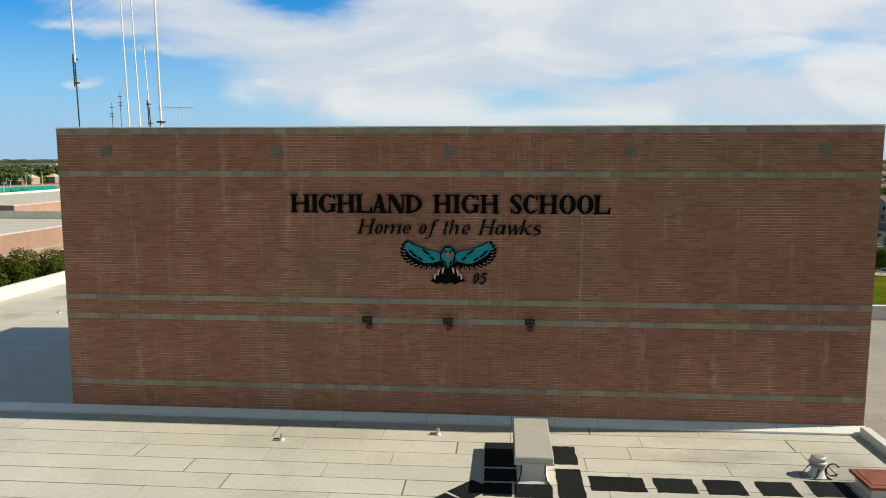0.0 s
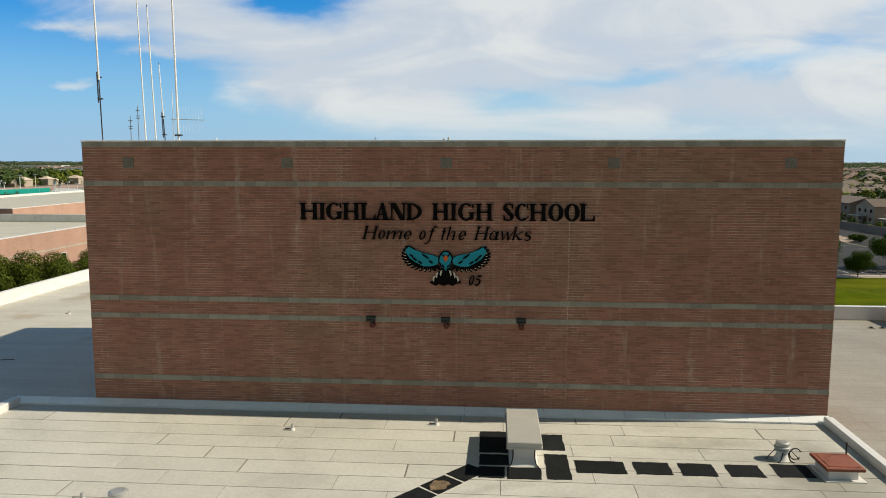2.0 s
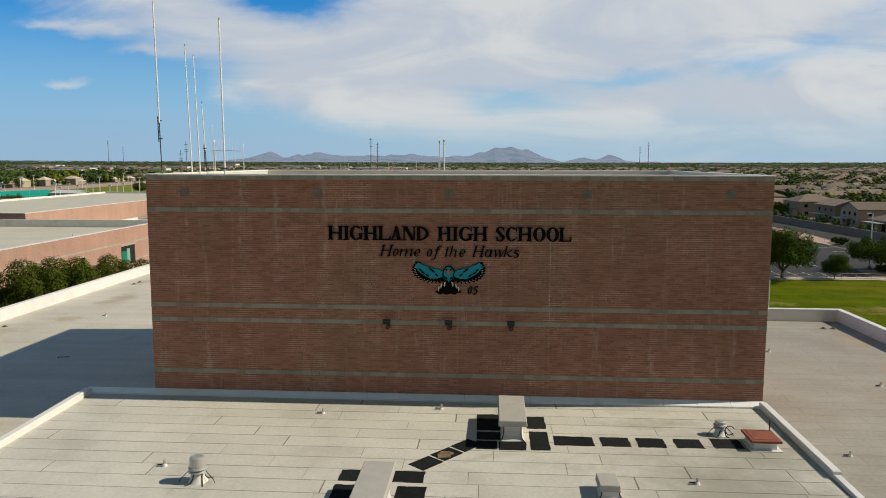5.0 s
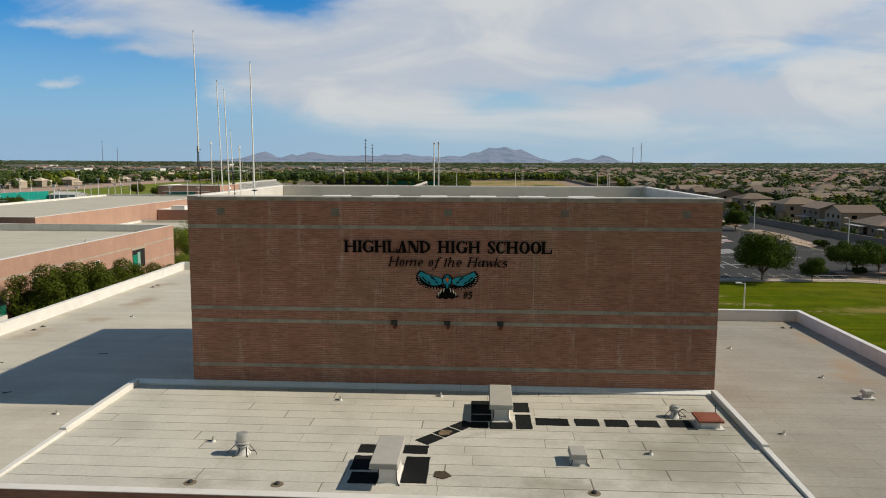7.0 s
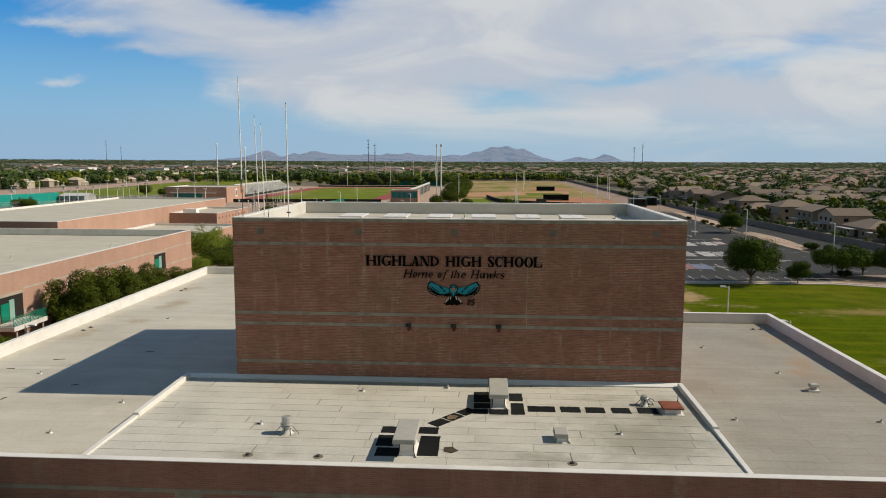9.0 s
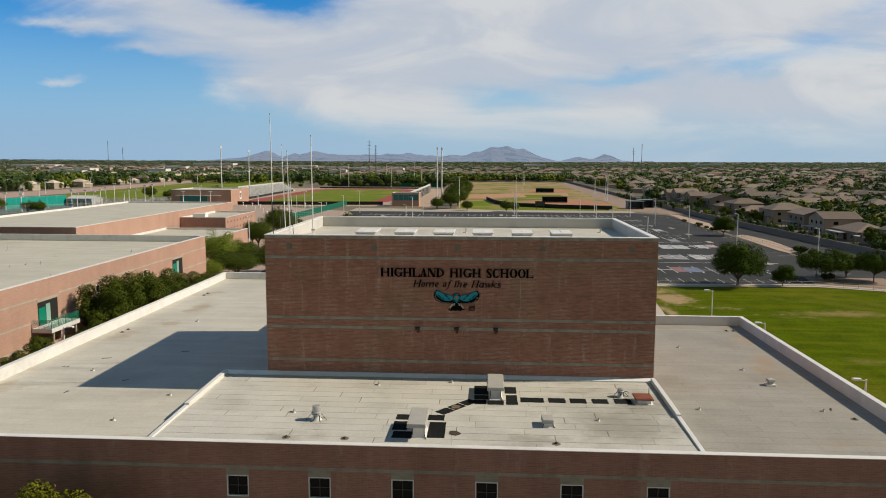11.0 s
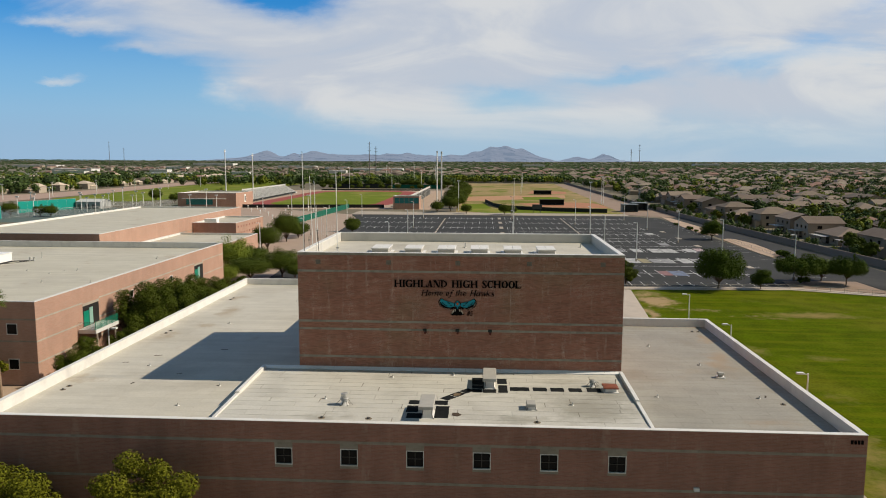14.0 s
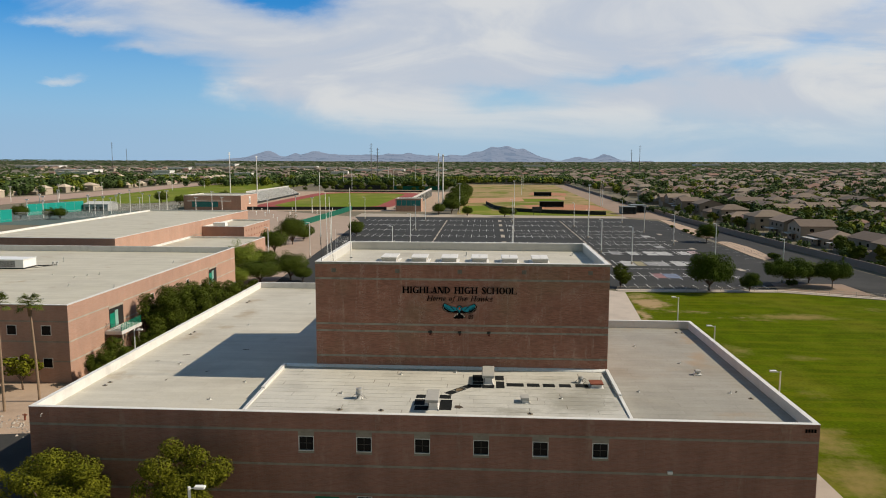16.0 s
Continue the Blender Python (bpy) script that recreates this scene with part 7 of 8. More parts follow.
boxpart("cabinet", (-2, -1.2, 0, 2, 1.2, 1.3), WHITE_METAL, annex_unit, "", 0.03)
for r in range(2):
    for i in range(9):
        o = annex.location
        boxpart("vent_block", (-75.99 - o.x, 161.6 - o.y + 2.8 * i, 4.8 + 2.0 * r, -75.96 - o.x, 162.3 - o.y + 2.8 * i, 5.4 + 2.0 * r), RUST, annex, "small rust-red square inset")

# ---- palms and planting by the classroom building ----
def palm(x, y, h, lean, seed):
    rnd = random.Random(seed)
    ob = thing("fan_palm", (x, y, 0), "tall slender fan palm with a green crown", "palm", "fan palms")
    bm = bmesh.new()
    pts = [Vector((lean * (i / 8) ** 1.4, 0, h * i / 8)) for i in range(9)]
    for i in range(8):
        tube(bm, pts[i], pts[i + 1], 0.18 - 0.008 * i, 0.172 - 0.008 * i, 9)
    part("trunk", bm, material("palm_bark", (0.30, 0.22, 0.15), rough=0.95, var=0.2, scale=3), ob)
    bm = bmesh.new()
    tube(bm, pts[-1] + Vector((0, 0, -1.3)), pts[-1], 0.22, 0.3, 9)
    part("thatch", bm, material("palm_thatch", (0.20, 0.13, 0.07), rough=0.95, var=0.3, scale=4), ob, "dry brown thatch")
    for i in range(34):
        a, e = i * 2.4, rnd.uniform(-0.5, 1.2)
        d = Vector((math.cos(a) * math.cos(e), math.sin(a) * math.cos(e), math.sin(e)))
        side = d.cross(Vector((0, 0, 1))).normalized()
        p0 = pts[-1] + Vector((0, 0, 0.1))
        p1 = p0 + d * rnd.uniform(0.8, 1.1)
        bm = bmesh.new()
        tube(bm, p0, p1, 0.02, 0.015, 4)
        up = side.cross(d)
        c = bm.verts.new(p1)
        tips = []
        for k in range(9):
            t = -1.15 + 2.3 * k / 8
            ln_ = 0.95 * rnd.uniform(0.85, 1.1)
            tip = p1 + (d * math.cos(t) + side * math.sin(t)) * ln_ + Vector((0, 0, -0.25 * ln_))
            mid1 = p1 + (d * math.cos(t - 0.1) + side * math.sin(t - 0.1)) * ln_ * 0.55
            mid2 = p1 + (d * math.cos(t + 0.1) + side * math.sin(t + 0.1)) * ln_ * 0.55
            vs = [bm.verts.new(q) for q in (mid1, tip, mid2)]
            bm.faces.new((c, *vs))
        part("frond", bm, LEAF_O, ob)


palm(-53.4, 14.6, 12.2, -0.5, 1)
palm(-55.4, 10.8, 13.0, 0.0, 2)
yard_tree = make_tree("young_tree", (-58.4, 18.9, 0), "small light-green tree beside the classroom building", 4.6, 4.6, 1.7, LEAF_Y, 31, 1200, 0.2)
sheet("gravel_bed", [(-150, -60), (-37, -60), (-37, 21.5), (-53, 21.8), (-150, 21.8)], 0.02, GRAVEL, "tan gravel ground in front of the buildings", "structure", "ground")
sheet("pavement_front", [(-150, -100), (29.3, -100), (29.3, -26), (-150, -26)], 0.035, CONCRETE, "pale concrete forecourt", "structure", "pavement")
sheet("pavement_drive", [(-60, -26), (-37, -26), (-37, 6), (-60, 2)], 0.045, ASPHALT, "grey asphalt path beside the auditorium", "structure", "path")
sheet("planting_bed", [(-53.4, 22), (-36.2, 22), (-36.2, 88), (-53.4, 88)], 0.03, GRAVEL, "tan gravel planting bed between buildings", "structure", "ground")
hydrant = thing("rust_bollard", (-51.0, 8.0, 0), "short rust-brown post standing in gravel", "post")
bm = bmesh.new()
tube(bm, (0, 0, 0), (0, 0, 0.8), 0.11, 0.10, 10)
part("post", bm, RUST, hydrant)
bm = bmesh.new()
tube(bm, (-0.28, 0, 0.66), (0.28, 0, 0.66), 0.07, 0.07, 8)
part("crosspiece", bm, RUST, hydrant)
def loose_rocks():
    """Pale stones strewn along the edge of the gravel."""
    rnd = random.Random(61)
    verts, faces = [], []
    for _ in range(260):
        x, y, r = rnd.uniform(-60, -46.5), rnd.gauss(6.2, 1.6), rnd.uniform(0.06, 0.30) ** 1.2
        n = len(verts)
        for v in ((1, 0, 0), (0, 1, 0), (-1, 0, 0), (0, -1, 0), (0, 0, 0.8), (0, 0, -0.3)):
            k = r * rnd.uniform(0.7, 1.3)
            verts.append((x + v[0] * k, y + v[1] * k, 0.04 + v[2] * k))
        faces.extend([(n + a, n + (a + 1) % 4, n + 4) for a in range(4)] + [(n + (a + 1) % 4, n + a, n + 5) for a in range(4)])
    me = bpy.data.meshes.new("rocks")
    me.from_pydata(verts, [], faces)
    me.materials.append(material("pale_rock", (0.42, 0.37, 0.32), rough=0.9, var=0.3, scale=3, rand=0.4, island=True))
    tagged(new("rocks", me), "pale stones strewn on tan gravel", "rocks", "", "stuff")


loose_rocks()
near_lamp = make_lamp((-18.5, -22.5, 0), 7.1, "white angular lamp post before the facade", "", 1.2, 0)

# ---- car park ----
def stall_lines():
    """Worn white stall lines over the whole lot."""
    rnd = random.Random(9)
    verts, faces = [], []

    def strip(x0, y0, x1, y1, z=0.034):
        n = len(verts)
        verts.extend([(x0, y0, z), (x1, y0, z), (x1, y1, z), (x0, y1, z)])
        faces.append((n, n + 1, n + 2, n + 3))
    for r in range(8):
        y = 121.8 + 24.2 * r
        for a, b in ((-45 - r * 1.7, -19.5), (-15.5, 6.5), (11.5, 37), (40.5, 69)):
            if b < 10 and r == 0:
                continue
            strip(a, y - 0.20, b, y + 0.20)
            x = a
            while x <= b:
                strip(x - 0.08, y - 5.6, x + 0.08, y - 0.20)
                strip(x - 0.08, y + 0.20, x + 0.08, y + 5.6)
                x += 3.0
    for y, a, b in ((134.4, 40, 76), (180.5, 40, 74), (229.0, 12, 66), (204.5, 40, 70)):
        strip(a, y - 0.16, b, y + 0.16)
    for i in range(24):
        strip(82, 110 + 8 * i, 86 - 0.02 * i, 110.14 + 8 * i)
    for i in range(16):
        strip(36 + 2.8 * i, 103.2, 36.14 + 2.8 * i, 108.5)
    me = bpy.data.meshes.new("stall_lines")
    me.from_pydata(verts, [], faces)
    me.materials.append(PAINT)
    tagged(new("stall_lines", me), "worn white parking stall lines on asphalt", "road marking", "", "stuff")


stall_lines()
COLOURS = {"white": (0.48, 0.48, 0.47), "yellow": (0.32, 0.28, 0.16), "red": (0.28, 0.14, 0.14), "blue": (0.16, 0.20, 0.29), "pink": (0.48, 0.36, 0.36), "grey": (0.3, 0.3, 0.3)}
for x, y, w, d, c in ((50.2, 169, 3.0, 8.6, "white"), (56.0, 169, 3.6, 9.6, "white"), (60.2, 169, 4.2, 9.4, "white"), (67.0, 170, 3.2, 8.0, "white"), (70.6, 172, 2.8, 7.0, "pink"),
                      (44.2, 145, 3.4, 9.4, "white"), (47.6, 145, 2.6, 8.8, "yellow"), (50.8, 145, 2.8, 8.0, "grey"), (54.0, 145, 2.8, 9.0, "grey"), (59.2, 145.6, 3.4, 9.6, "white"), (63.0, 146, 2.8, 8.0, "grey"),
                      (47.9, 122, 2.7, 7.4, "red"), (51.3, 122, 3.8, 7.4, "blue"), (63, 187, 3.2, 7.0, "grey"), (66, 223, 3.0, 6.0, "white"), (44.5, 169, 3.0, 8.0, "grey")):
    sp = thing("painted_stall", (x, y, 0.02), "%s painted parking stall on dark asphalt" % c, "road marking", "painted stalls")
    boxpart("paint", (-w / 2, -d / 2, 0, w / 2, d / 2, 0.022), material("stall_" + c, COLOURS[c], rough=0.8, var=0.35, scale=0.8, stain=0.8, stain_scale=0.5, tint=(0.12, 0.12, 0.12)), sp)
for x in (8.9, 73):
    for r in range(8):
        y = 121.8 + 24.2 * r + (12 if x == 73 else 0)
        if x > 70 and r > 4:
            continue
        isl = thing("kerb_island", (x, y, 0), "pale concrete kerb island in the car park", "kerb", "kerb islands")
        bm = bmesh.new()
        prism(bm, [(px * 0.8, py * (4.6 if x < 50 else 2.2)) for px, py in ((-1, -0.9), (-0.7, -1), (0.7, -1), (1, -0.9), (1, 0.9), (0.7, 1), (-0.7, 1), (-1, 0.9))], 0, 0.16)
        part("kerb", bm, CONCRETE, isl)
for x, y0 in ((38.7, 128), (-17.4, 190)):
    for i in range(int((300 - y0) / 13)):
        kb = thing("lane_kerb", (x, y0 + 13 * i, 0), "long low pale concrete kerb between parking rows", "kerb", "lane kerbs")
        boxpart("kerb", (-0.3, 0, 0, 0.3, 10.5, 0.15), CONCRETE, kb, "", 0.03)
sheet("gravel_strip", [(86, 221), (91.5, 219.5), (94.5, 240), (93.5, 300), (90, 306), (87, 260)], 0.15, GRAVEL, "pink gravel planting strip beside the car park", "structure", "ground", 0.15)
sheet("gravel_median", [(87.6, 203), (90, 206), (92.8, 205), (94.2, 190), (93.6, 178), (92.4, 166), (90.5, 158.5), (87, 155), (86.4, 163)], 0.15, GRAVEL, "pink gravel median by the road", "structure", "ground", 0.15)
sheet("kerb_walk", [(33, 97.2), (70, 99.0), (92, 90.5), (94, 92.8), (70.8, 102.2), (33, 100.6)], 0.12, PALE_WALK, "pale concrete walk along the lawn", "structure", "pavement", 0.12)
sheet("gravel_corner", [(71, 101.5), (90, 96), (90, 112), (73, 112)], 0.06, EARTH, "bare gravel corner under the trees", "structure", "ground", 0.06)
shrub = make_tree("low_shrub", (77, 109.5, 0), "low round dark shrub", 1.4, 3.2, 0.1, LEAF, 41, 500, 0.2, "low shrubs")
for x, y, s in ((86, 222, 0.9), (86, 240, 1.1), (86.5, 232, 0.7), (91.2, 157.5, 1.3), (86, 262, 0.8), (-44, 27, 1.3), (-42, 33, 1.2), (-43, 24, 1.0), (-40, 45, 1.2), (-40, 55, 1.3), (-39.5, 66, 1.1)):
    put(shrub, x, y, s, x * 7 % 360)


def fence_run(pts, h, name, label, step=3.0, mat=FENCE, rails=2, panel=None):
    f = thing(name, (pts[0][0], pts[0][1], 0), label, "fence")
    o = Vector((*pts[0], 0))
    for (xa, ya), (xb, yb) in zip(pts, pts[1:]):
        n = max(1, int(math.hypot(xb - xa, yb - ya) / step))
        for i in range(n + 1):
            p = Vector((xa + (xb - xa) * i / n, ya + (yb - ya) * i / n, 0)) - o
            bm = bmesh.new()
            tube(bm, p, p + Vector((0, 0, h)), 0.045, 0.045, 6)
            part("post", bm, mat, f)
        a, b = Vector((xa, ya, 0)) - o, Vector((xb, yb, 0)) - o
        for k in range(rails):
            z = Vector((0, 0, h * (0.98 - 0.8 * k / max(1, rails - 1))))
            bm = bmesh.new()
            tube(bm, a + z, b + z, 0.035, 0.035, 6)
            part("rail", bm, mat, f)
        if panel:
            bm = bmesh.new()
            d = (b - a).normalized().cross(Vector((0, 0, 1))) * 0.02
            vs = [bm.verts.new(q) for q in (a - d + Vector((0, 0, 0.05)), b - d + Vector((0, 0, 0.05)), b - d + Vector((0, 0, h)), a - d + Vector((0, 0, h)),
                                            a + d + Vector((0, 0, 0.05)), b + d + Vector((0, 0, 0.05)), b + d + Vector((0, 0, h)), a + d + Vector((0, 0, h)))]
            for fc in ((0, 1, 2, 3), (7, 6, 5, 4), (0, 4, 5, 1), (1, 5, 6, 2), (2, 6, 7, 3), (3, 7, 4, 0)):
                bm.faces.new([vs[i] for i in fc])
            part("screen", bm, panel, f)
    return f


RAIL = material("tan_rail", (0.52, 0.47, 0.40), rough=0.6, metal=0.2)
fence_run([(33, 98.2), (70, 100.2), (92.5, 91.8)], 1.1, "lawn_fence", "low pale pipe fence along the lawn", 2.6, RAIL, 3)
fence_run([(89, 200), (89.5, 160)], 1.0, "median_fence", "low pale fence on the gravel median", 3, RAIL, 2)
fence_run([(-78, 360), (-82, 252)], 2.8, "green_fence", "dark green windscreen fence beside the yard", 8, GREEN_PAINT, 2, material("green_screen", (0.0, 0.11, 0.07), rough=0.8))

def site_wall():
    w = thing("site_wall", (104, 300, 0), "long grey-brown block wall between road and houses", "wall")
    pts = [(114, 40), (109.4, 129), (103, 230), (100, 305), (98.5, 512), (97, 830)]
    for a, b in zip(pts, pts[1:]):
        bm = bmesh.new()
        d = (Vector(b) - Vector(a)).normalized()
        nrm = Vector((-d.y, d.x)) * 0.1
        prism(bm, [(p[0] - 104, p[1] - 300) for p in (Vector(a) + nrm, Vector(a) - nrm, Vector(b) - nrm, Vector(b) + nrm)], 0, 2.0)
        part("wall_panel", bm, BLOCKWALL, w)
        bm = bmesh.new()
        nrm *= 1.5
        prism(bm, [(p[0] - 104, p[1] - 300) for p in (Vector(a) + nrm, Vector(a) - nrm, Vector(b) - nrm, Vector(b) + nrm)], 2.0, 2.1)
        part("cap", bm, BLOCKWALL, w)


site_wall()

# ---- stadium ----
def rounded(x0, y0, x1, y1, r, n=8):
    pts = []
    for cx, cy, a0 in ((x1 - r, y0 + r, -90), (x1 - r, y1 - r, 0), (x0 + r, y1 - r, 90), (x0 + r, y0 + r, 180)):
        for i in range(n + 1):
            a = radians(a0 + 90 * i / n)
            pts.append((cx + r * math.cos(a), cy + r * math.sin(a)))
    return pts


sheet("running_track", rounded(-150, 374, -58, 600, 30), 0.05, TRACK, "red running track round the football field", "structure", "track")
sheet("football_field", rounded(-138, 386, -69, 580, 22), 0.10, TURF, "green football field with faded lines", "structure", "field")
sheet("stadium_apron", [(-178, 352), (-30, 352), (-30, 612), (-178, 612)], 0.02, GRAVEL, "pale ground round the stadium", "structure", "ground")
fence_run([(-141, 358), (-58, 365.5)], 2.0, "track_fence", "dark screened fence at the end of the track", 8, FENCE, 2, material("dark_screen", (0.025, 0.03, 0.03), rough=0.9))
fence_run([(-150, 606), (-58, 606)], 1.2, "track_fence", "dark screened fence at the far end of the track", 8, FENCE, 2, MATS["dark_screen"])
fence_run([(-153.5, 392), (-158.5, 545)], 1.5, "stand_fence", "dark screened fence before the grandstand", 8, FENCE, 2, MATS["dark_screen"])


def bleacher(x_low, x_high, y0, y1, z_low, z_high, rows, label):
    b = thing("grandstand", (x_low, y0, 0), label, "grandstand")
    for i in range(rows):
        xa, xb = (x_high - x_low) * i / rows, (x_high - x_low) * (i + 1) / rows
        z = z_low + (z_high - z_low) * i / rows
        boxpart("tier", (min(xa, xb), 0, 0.3 if i else 0, max(xa, xb), y1 - y0, z), BENCH_METAL, b)
        boxpart("bench", (min(xa, xb), 0.5, z + 0.3, min(xa, xb) + 0.35, y1 - y0 - 0.5, z + 0.36), FENCE, b, "dark bench row")
    xb = x_high - x_low
    boxpart("back_rail", (xb - 0.1, 0, z_high - 0.5, xb + 0.1, y1 - y0, z_high + 0.9), BENCH_METAL, b, "pale back panel")
    boxpart("back_screen", (xb - 0.06, 0.2, 0.1, xb + 0.06, y1 - y0 - 0.2, z_high - 0.5), FENCE, b, "dark understand screen")
    for i in range(int((y1 - y0) / 12) + 1):
        bm = bmesh.new()
        tube(bm, (xb * 1.01, min(12 * i + 0.3, y1 - y0 - 0.3), 0), (xb * 1.01, min(12 * i + 0.3, y1 - y0 - 0.3), z_high), 0.18, 0.18, 6)
        part("post", bm, BENCH_METAL, b)
    return b


bleacher(-159, -169, 440, 552, 1.0, 6.6, 11, "large pale home grandstand along the track")
bleacher(-54, -44, 372, 540, 1.0, 6.0, 9, "pale visitors' grandstand seen from its end")
end_block = flat_building(-179, 356, -144, 387, 8.7, "long low brick building at the end of the grandstand")
o = end_block.location
boxpart("window", (-174 - o.x, 355.94 - o.y, 1.8, -158 - o.x, 355.99 - o.y, 5.0), material("teal_glass", (0.04, 0.24, 0.24), rough=0.15), end_block, "blue-green window band")
boxpart("roof_shade", (-176 - o.x, 354.2 - o.y, 5.2, -150 - o.x, 355.98 - o.y, 5.5), WHITE_CAP, end_block, "thin pale canopy")
end_shield = thing("wall_shield", (-144, 372, 5.0), "green and white shield on the brick wall", "sign", rz=90)
boxpart("shield", (-1.5, -0.12, -2.4, 1.5, -0.01, 2.4), WHITE_METAL, end_shield, "white backing", 0.03)
boxpart("centre", (-0.9, -0.18, -1.5, 0.9, -0.13, 1.2), MATS["dull_metal"], end_shield, "grey centre")
press = flat_building(-51, 354, -36, 366, 7.6, "low building with teal-framed windows by the track")
for i in range(5):
    o = press.location
    w = boxpart("window", (-50.2 - o.x + 2.8 * i, 353.94 - o.y, 3.4, -47.6 - o.x + 2.8 * i, 353.99 - o.y, 6.6), MATS["teal_glass"], press, "teal-tinted window")
fence_run([(-150, 655), (-92, 655)], 4.5, "shade_screen", "long dark screened shelter beyond the football field", 8, FENCE, 2, MATS["dark_screen"])
fence_run([(-91, 655), (-42, 650)], 4.0, "shade_screen", "dark green screened shelter beyond the football field", 8, FENCE, 2, MATS["green_screen"])
for i in range(30):
    put(round_tree, -172 + 5 * i + (i % 3) * 2, (664 if i % 2 else 622) + (i * 13) % 28, (0.85 if i % 2 else 0.5) + 0.1 * (i % 4), 51 * i)


def tall_light(x, y, h, label="tall steel stadium light pole"):
    ob = thing("stadium_light", (x, y, 0), label, "light pole", "stadium light poles")
    bm = bmesh.new()
    tube(bm, (0, 0, 0), (0, 0, h), 0.42, 0.26, 10)
    part("pole", bm, WHITE_METAL, ob)
    for k in range(2):
        boxpart("lamp_bar", (-0.2, -2.0, h - 0.4 - 1.0 * k, 0.2, 2.0, h - 0.15 - 1.0 * k), WHITE_METAL, ob)


tall_light(-181, 442, 35)
tall_light(-160.5, 439, 32.3)
for x, y, h in ((-31.3, 437, 34.5), (-25, 384, 33.5)):
    ob = thing("stadium_light", (x, y, 0), "tall plain white stadium pole", "light pole", "stadium light poles")
    bm = bmesh.new()
    tube(bm, (0, 0, 0), (0, 0, h), 0.42, 0.34, 10)
    part("pole", bm, WHITE_METAL, ob)
    boxpart("lamp_head", (-0.5, -0.9, h - 1.4, 0.5, 0.9, h - 0.2), WHITE_METAL, ob)


def slim_pole(x, y, h):
    ob = thing("field_pole", (x, y, 0), "slim pale field light pole", "light pole", "field light poles")
    bm = bmesh.new()
    tube(bm, (0, 0, 0), (0, 0, h), 0.22, 0.14, 8)
    part("pole", bm, WHITE_METAL, ob)
    boxpart("lamp_head", (-0.9, -0.2, h - 0.5, 0.9, 0.2, h), WHITE_METAL, ob)


for x, y, h in ((-13, 345, 17), (20, 400, 17), (32, 560, 16), (58, 330, 17), (78, 420, 18), (80, 425, 17), (40, 700, 15), (-130, 640, 22), (-90, 650, 20), (-75, 720, 24), (-50, 690, 22), (-110, 760, 22), (-60, 640, 18), (-150, 700, 18),
                (-250, 330, 9), (-240, 300, 9), (-225, 290, 9), (-235, 350, 9), (-215, 345, 9), (-205, 320, 9), (-260, 300, 9), (-228, 375, 9), (-212, 372, 9), (-198, 352, 9),
                (-330, 420, 11), (-325, 470, 11), (-318, 520, 11), (-310, 570, 11), (-302, 620, 11), (-294, 680, 11), (-345, 380, 11)):
    slim_pole(x, y, h)
# court lights
for x, y, h in ((-252, 330, 10), (-238, 325, 13), (-223, 330, 9), (-213, 318, 8), (-205, 312, 10), (-199, 330, 13), (-191, 325, 9), (-182, 330, 12), (-174, 322, 13), (-161, 330, 9), (-154, 336, 12), (-146, 330, 9), (-120, 330, 8), (-108, 345, 9), (-96, 335, 9)):
    slim_pole(x, y, h)
sheet("baseball_field", [(-14, 328), (78, 328), (84, 820), (-26, 820)], 0.04, DRY, "dry patchy green and tan baseball field", "structure", "field")
sheet("outfield_grass", [(2, 330), (75, 330), (71, 338), (34, 352), (6, 363), (2, 415), (-13, 407), (-12, 345)], 0.07, TURF, "green strip of watered grass", "structure", "lawn")
sheet("infield_clay", [(24, 417), (30, 389), (50, 376), (76, 375), (76, 405), (73, 426), (53, 434)], 0.09, CLAY_RED, "reddish clay infield", "structure", "field")
sheet("outfield_grass", [(30, 457), (59, 467), (57, 506), (30, 503)], 0.085, TURF, "green patch of watered grass", "structure", "lawn")
sheet("infield_clay", [(38, 560), (70, 555), (74, 600), (44, 615)], 0.09, CLAY_RED, "reddish clay infield", "structure", "field")
sheet("infield_clay", [(-17, 438), (10, 455), (62, 490), (66, 533), (20, 519), (-19, 498)], 0.075, CLAY, "bare tan earth", "structure", "field")
fence_run([(1.8, 428), (7, 385), (14, 362), (40, 344), (68, 335)], 2.2, "outfield_fence", "dark green windscreen outfield fence", 8, FENCE, 2, MATS["dark_screen"])
fence_run([(-26, 818), (82, 818)], 2.5, "far_fence", "pale far fence of the sports ground", 12, RAIL, 2)


def dugout(x, y, w, d, h, mat, label):
    ob = thing("dugout", (x, y, 0), label, "dugout")
    boxpart("back", (-w / 2, d / 2 - 0.2, 0, w / 2, d / 2, h), mat, ob)
    for s in (-1, 1):
        boxpart("side", (s * w / 2 - 0.1, -d / 2, 0, s * w / 2 + 0.1, d / 2 - 0.2, h), mat, ob)
    boxpart("roof", (-w / 2 - 0.4, -d / 2 - 0.4, h, w / 2 + 0.4, d / 2 + 0.3, h + 0.25), mat, ob)
    boxpart("bench", (-w / 2 + 0.4, d / 2 - 0.8, 0.4, w / 2 - 0.4, d / 2 - 0.3, 0.5), BENCH_METAL, ob)


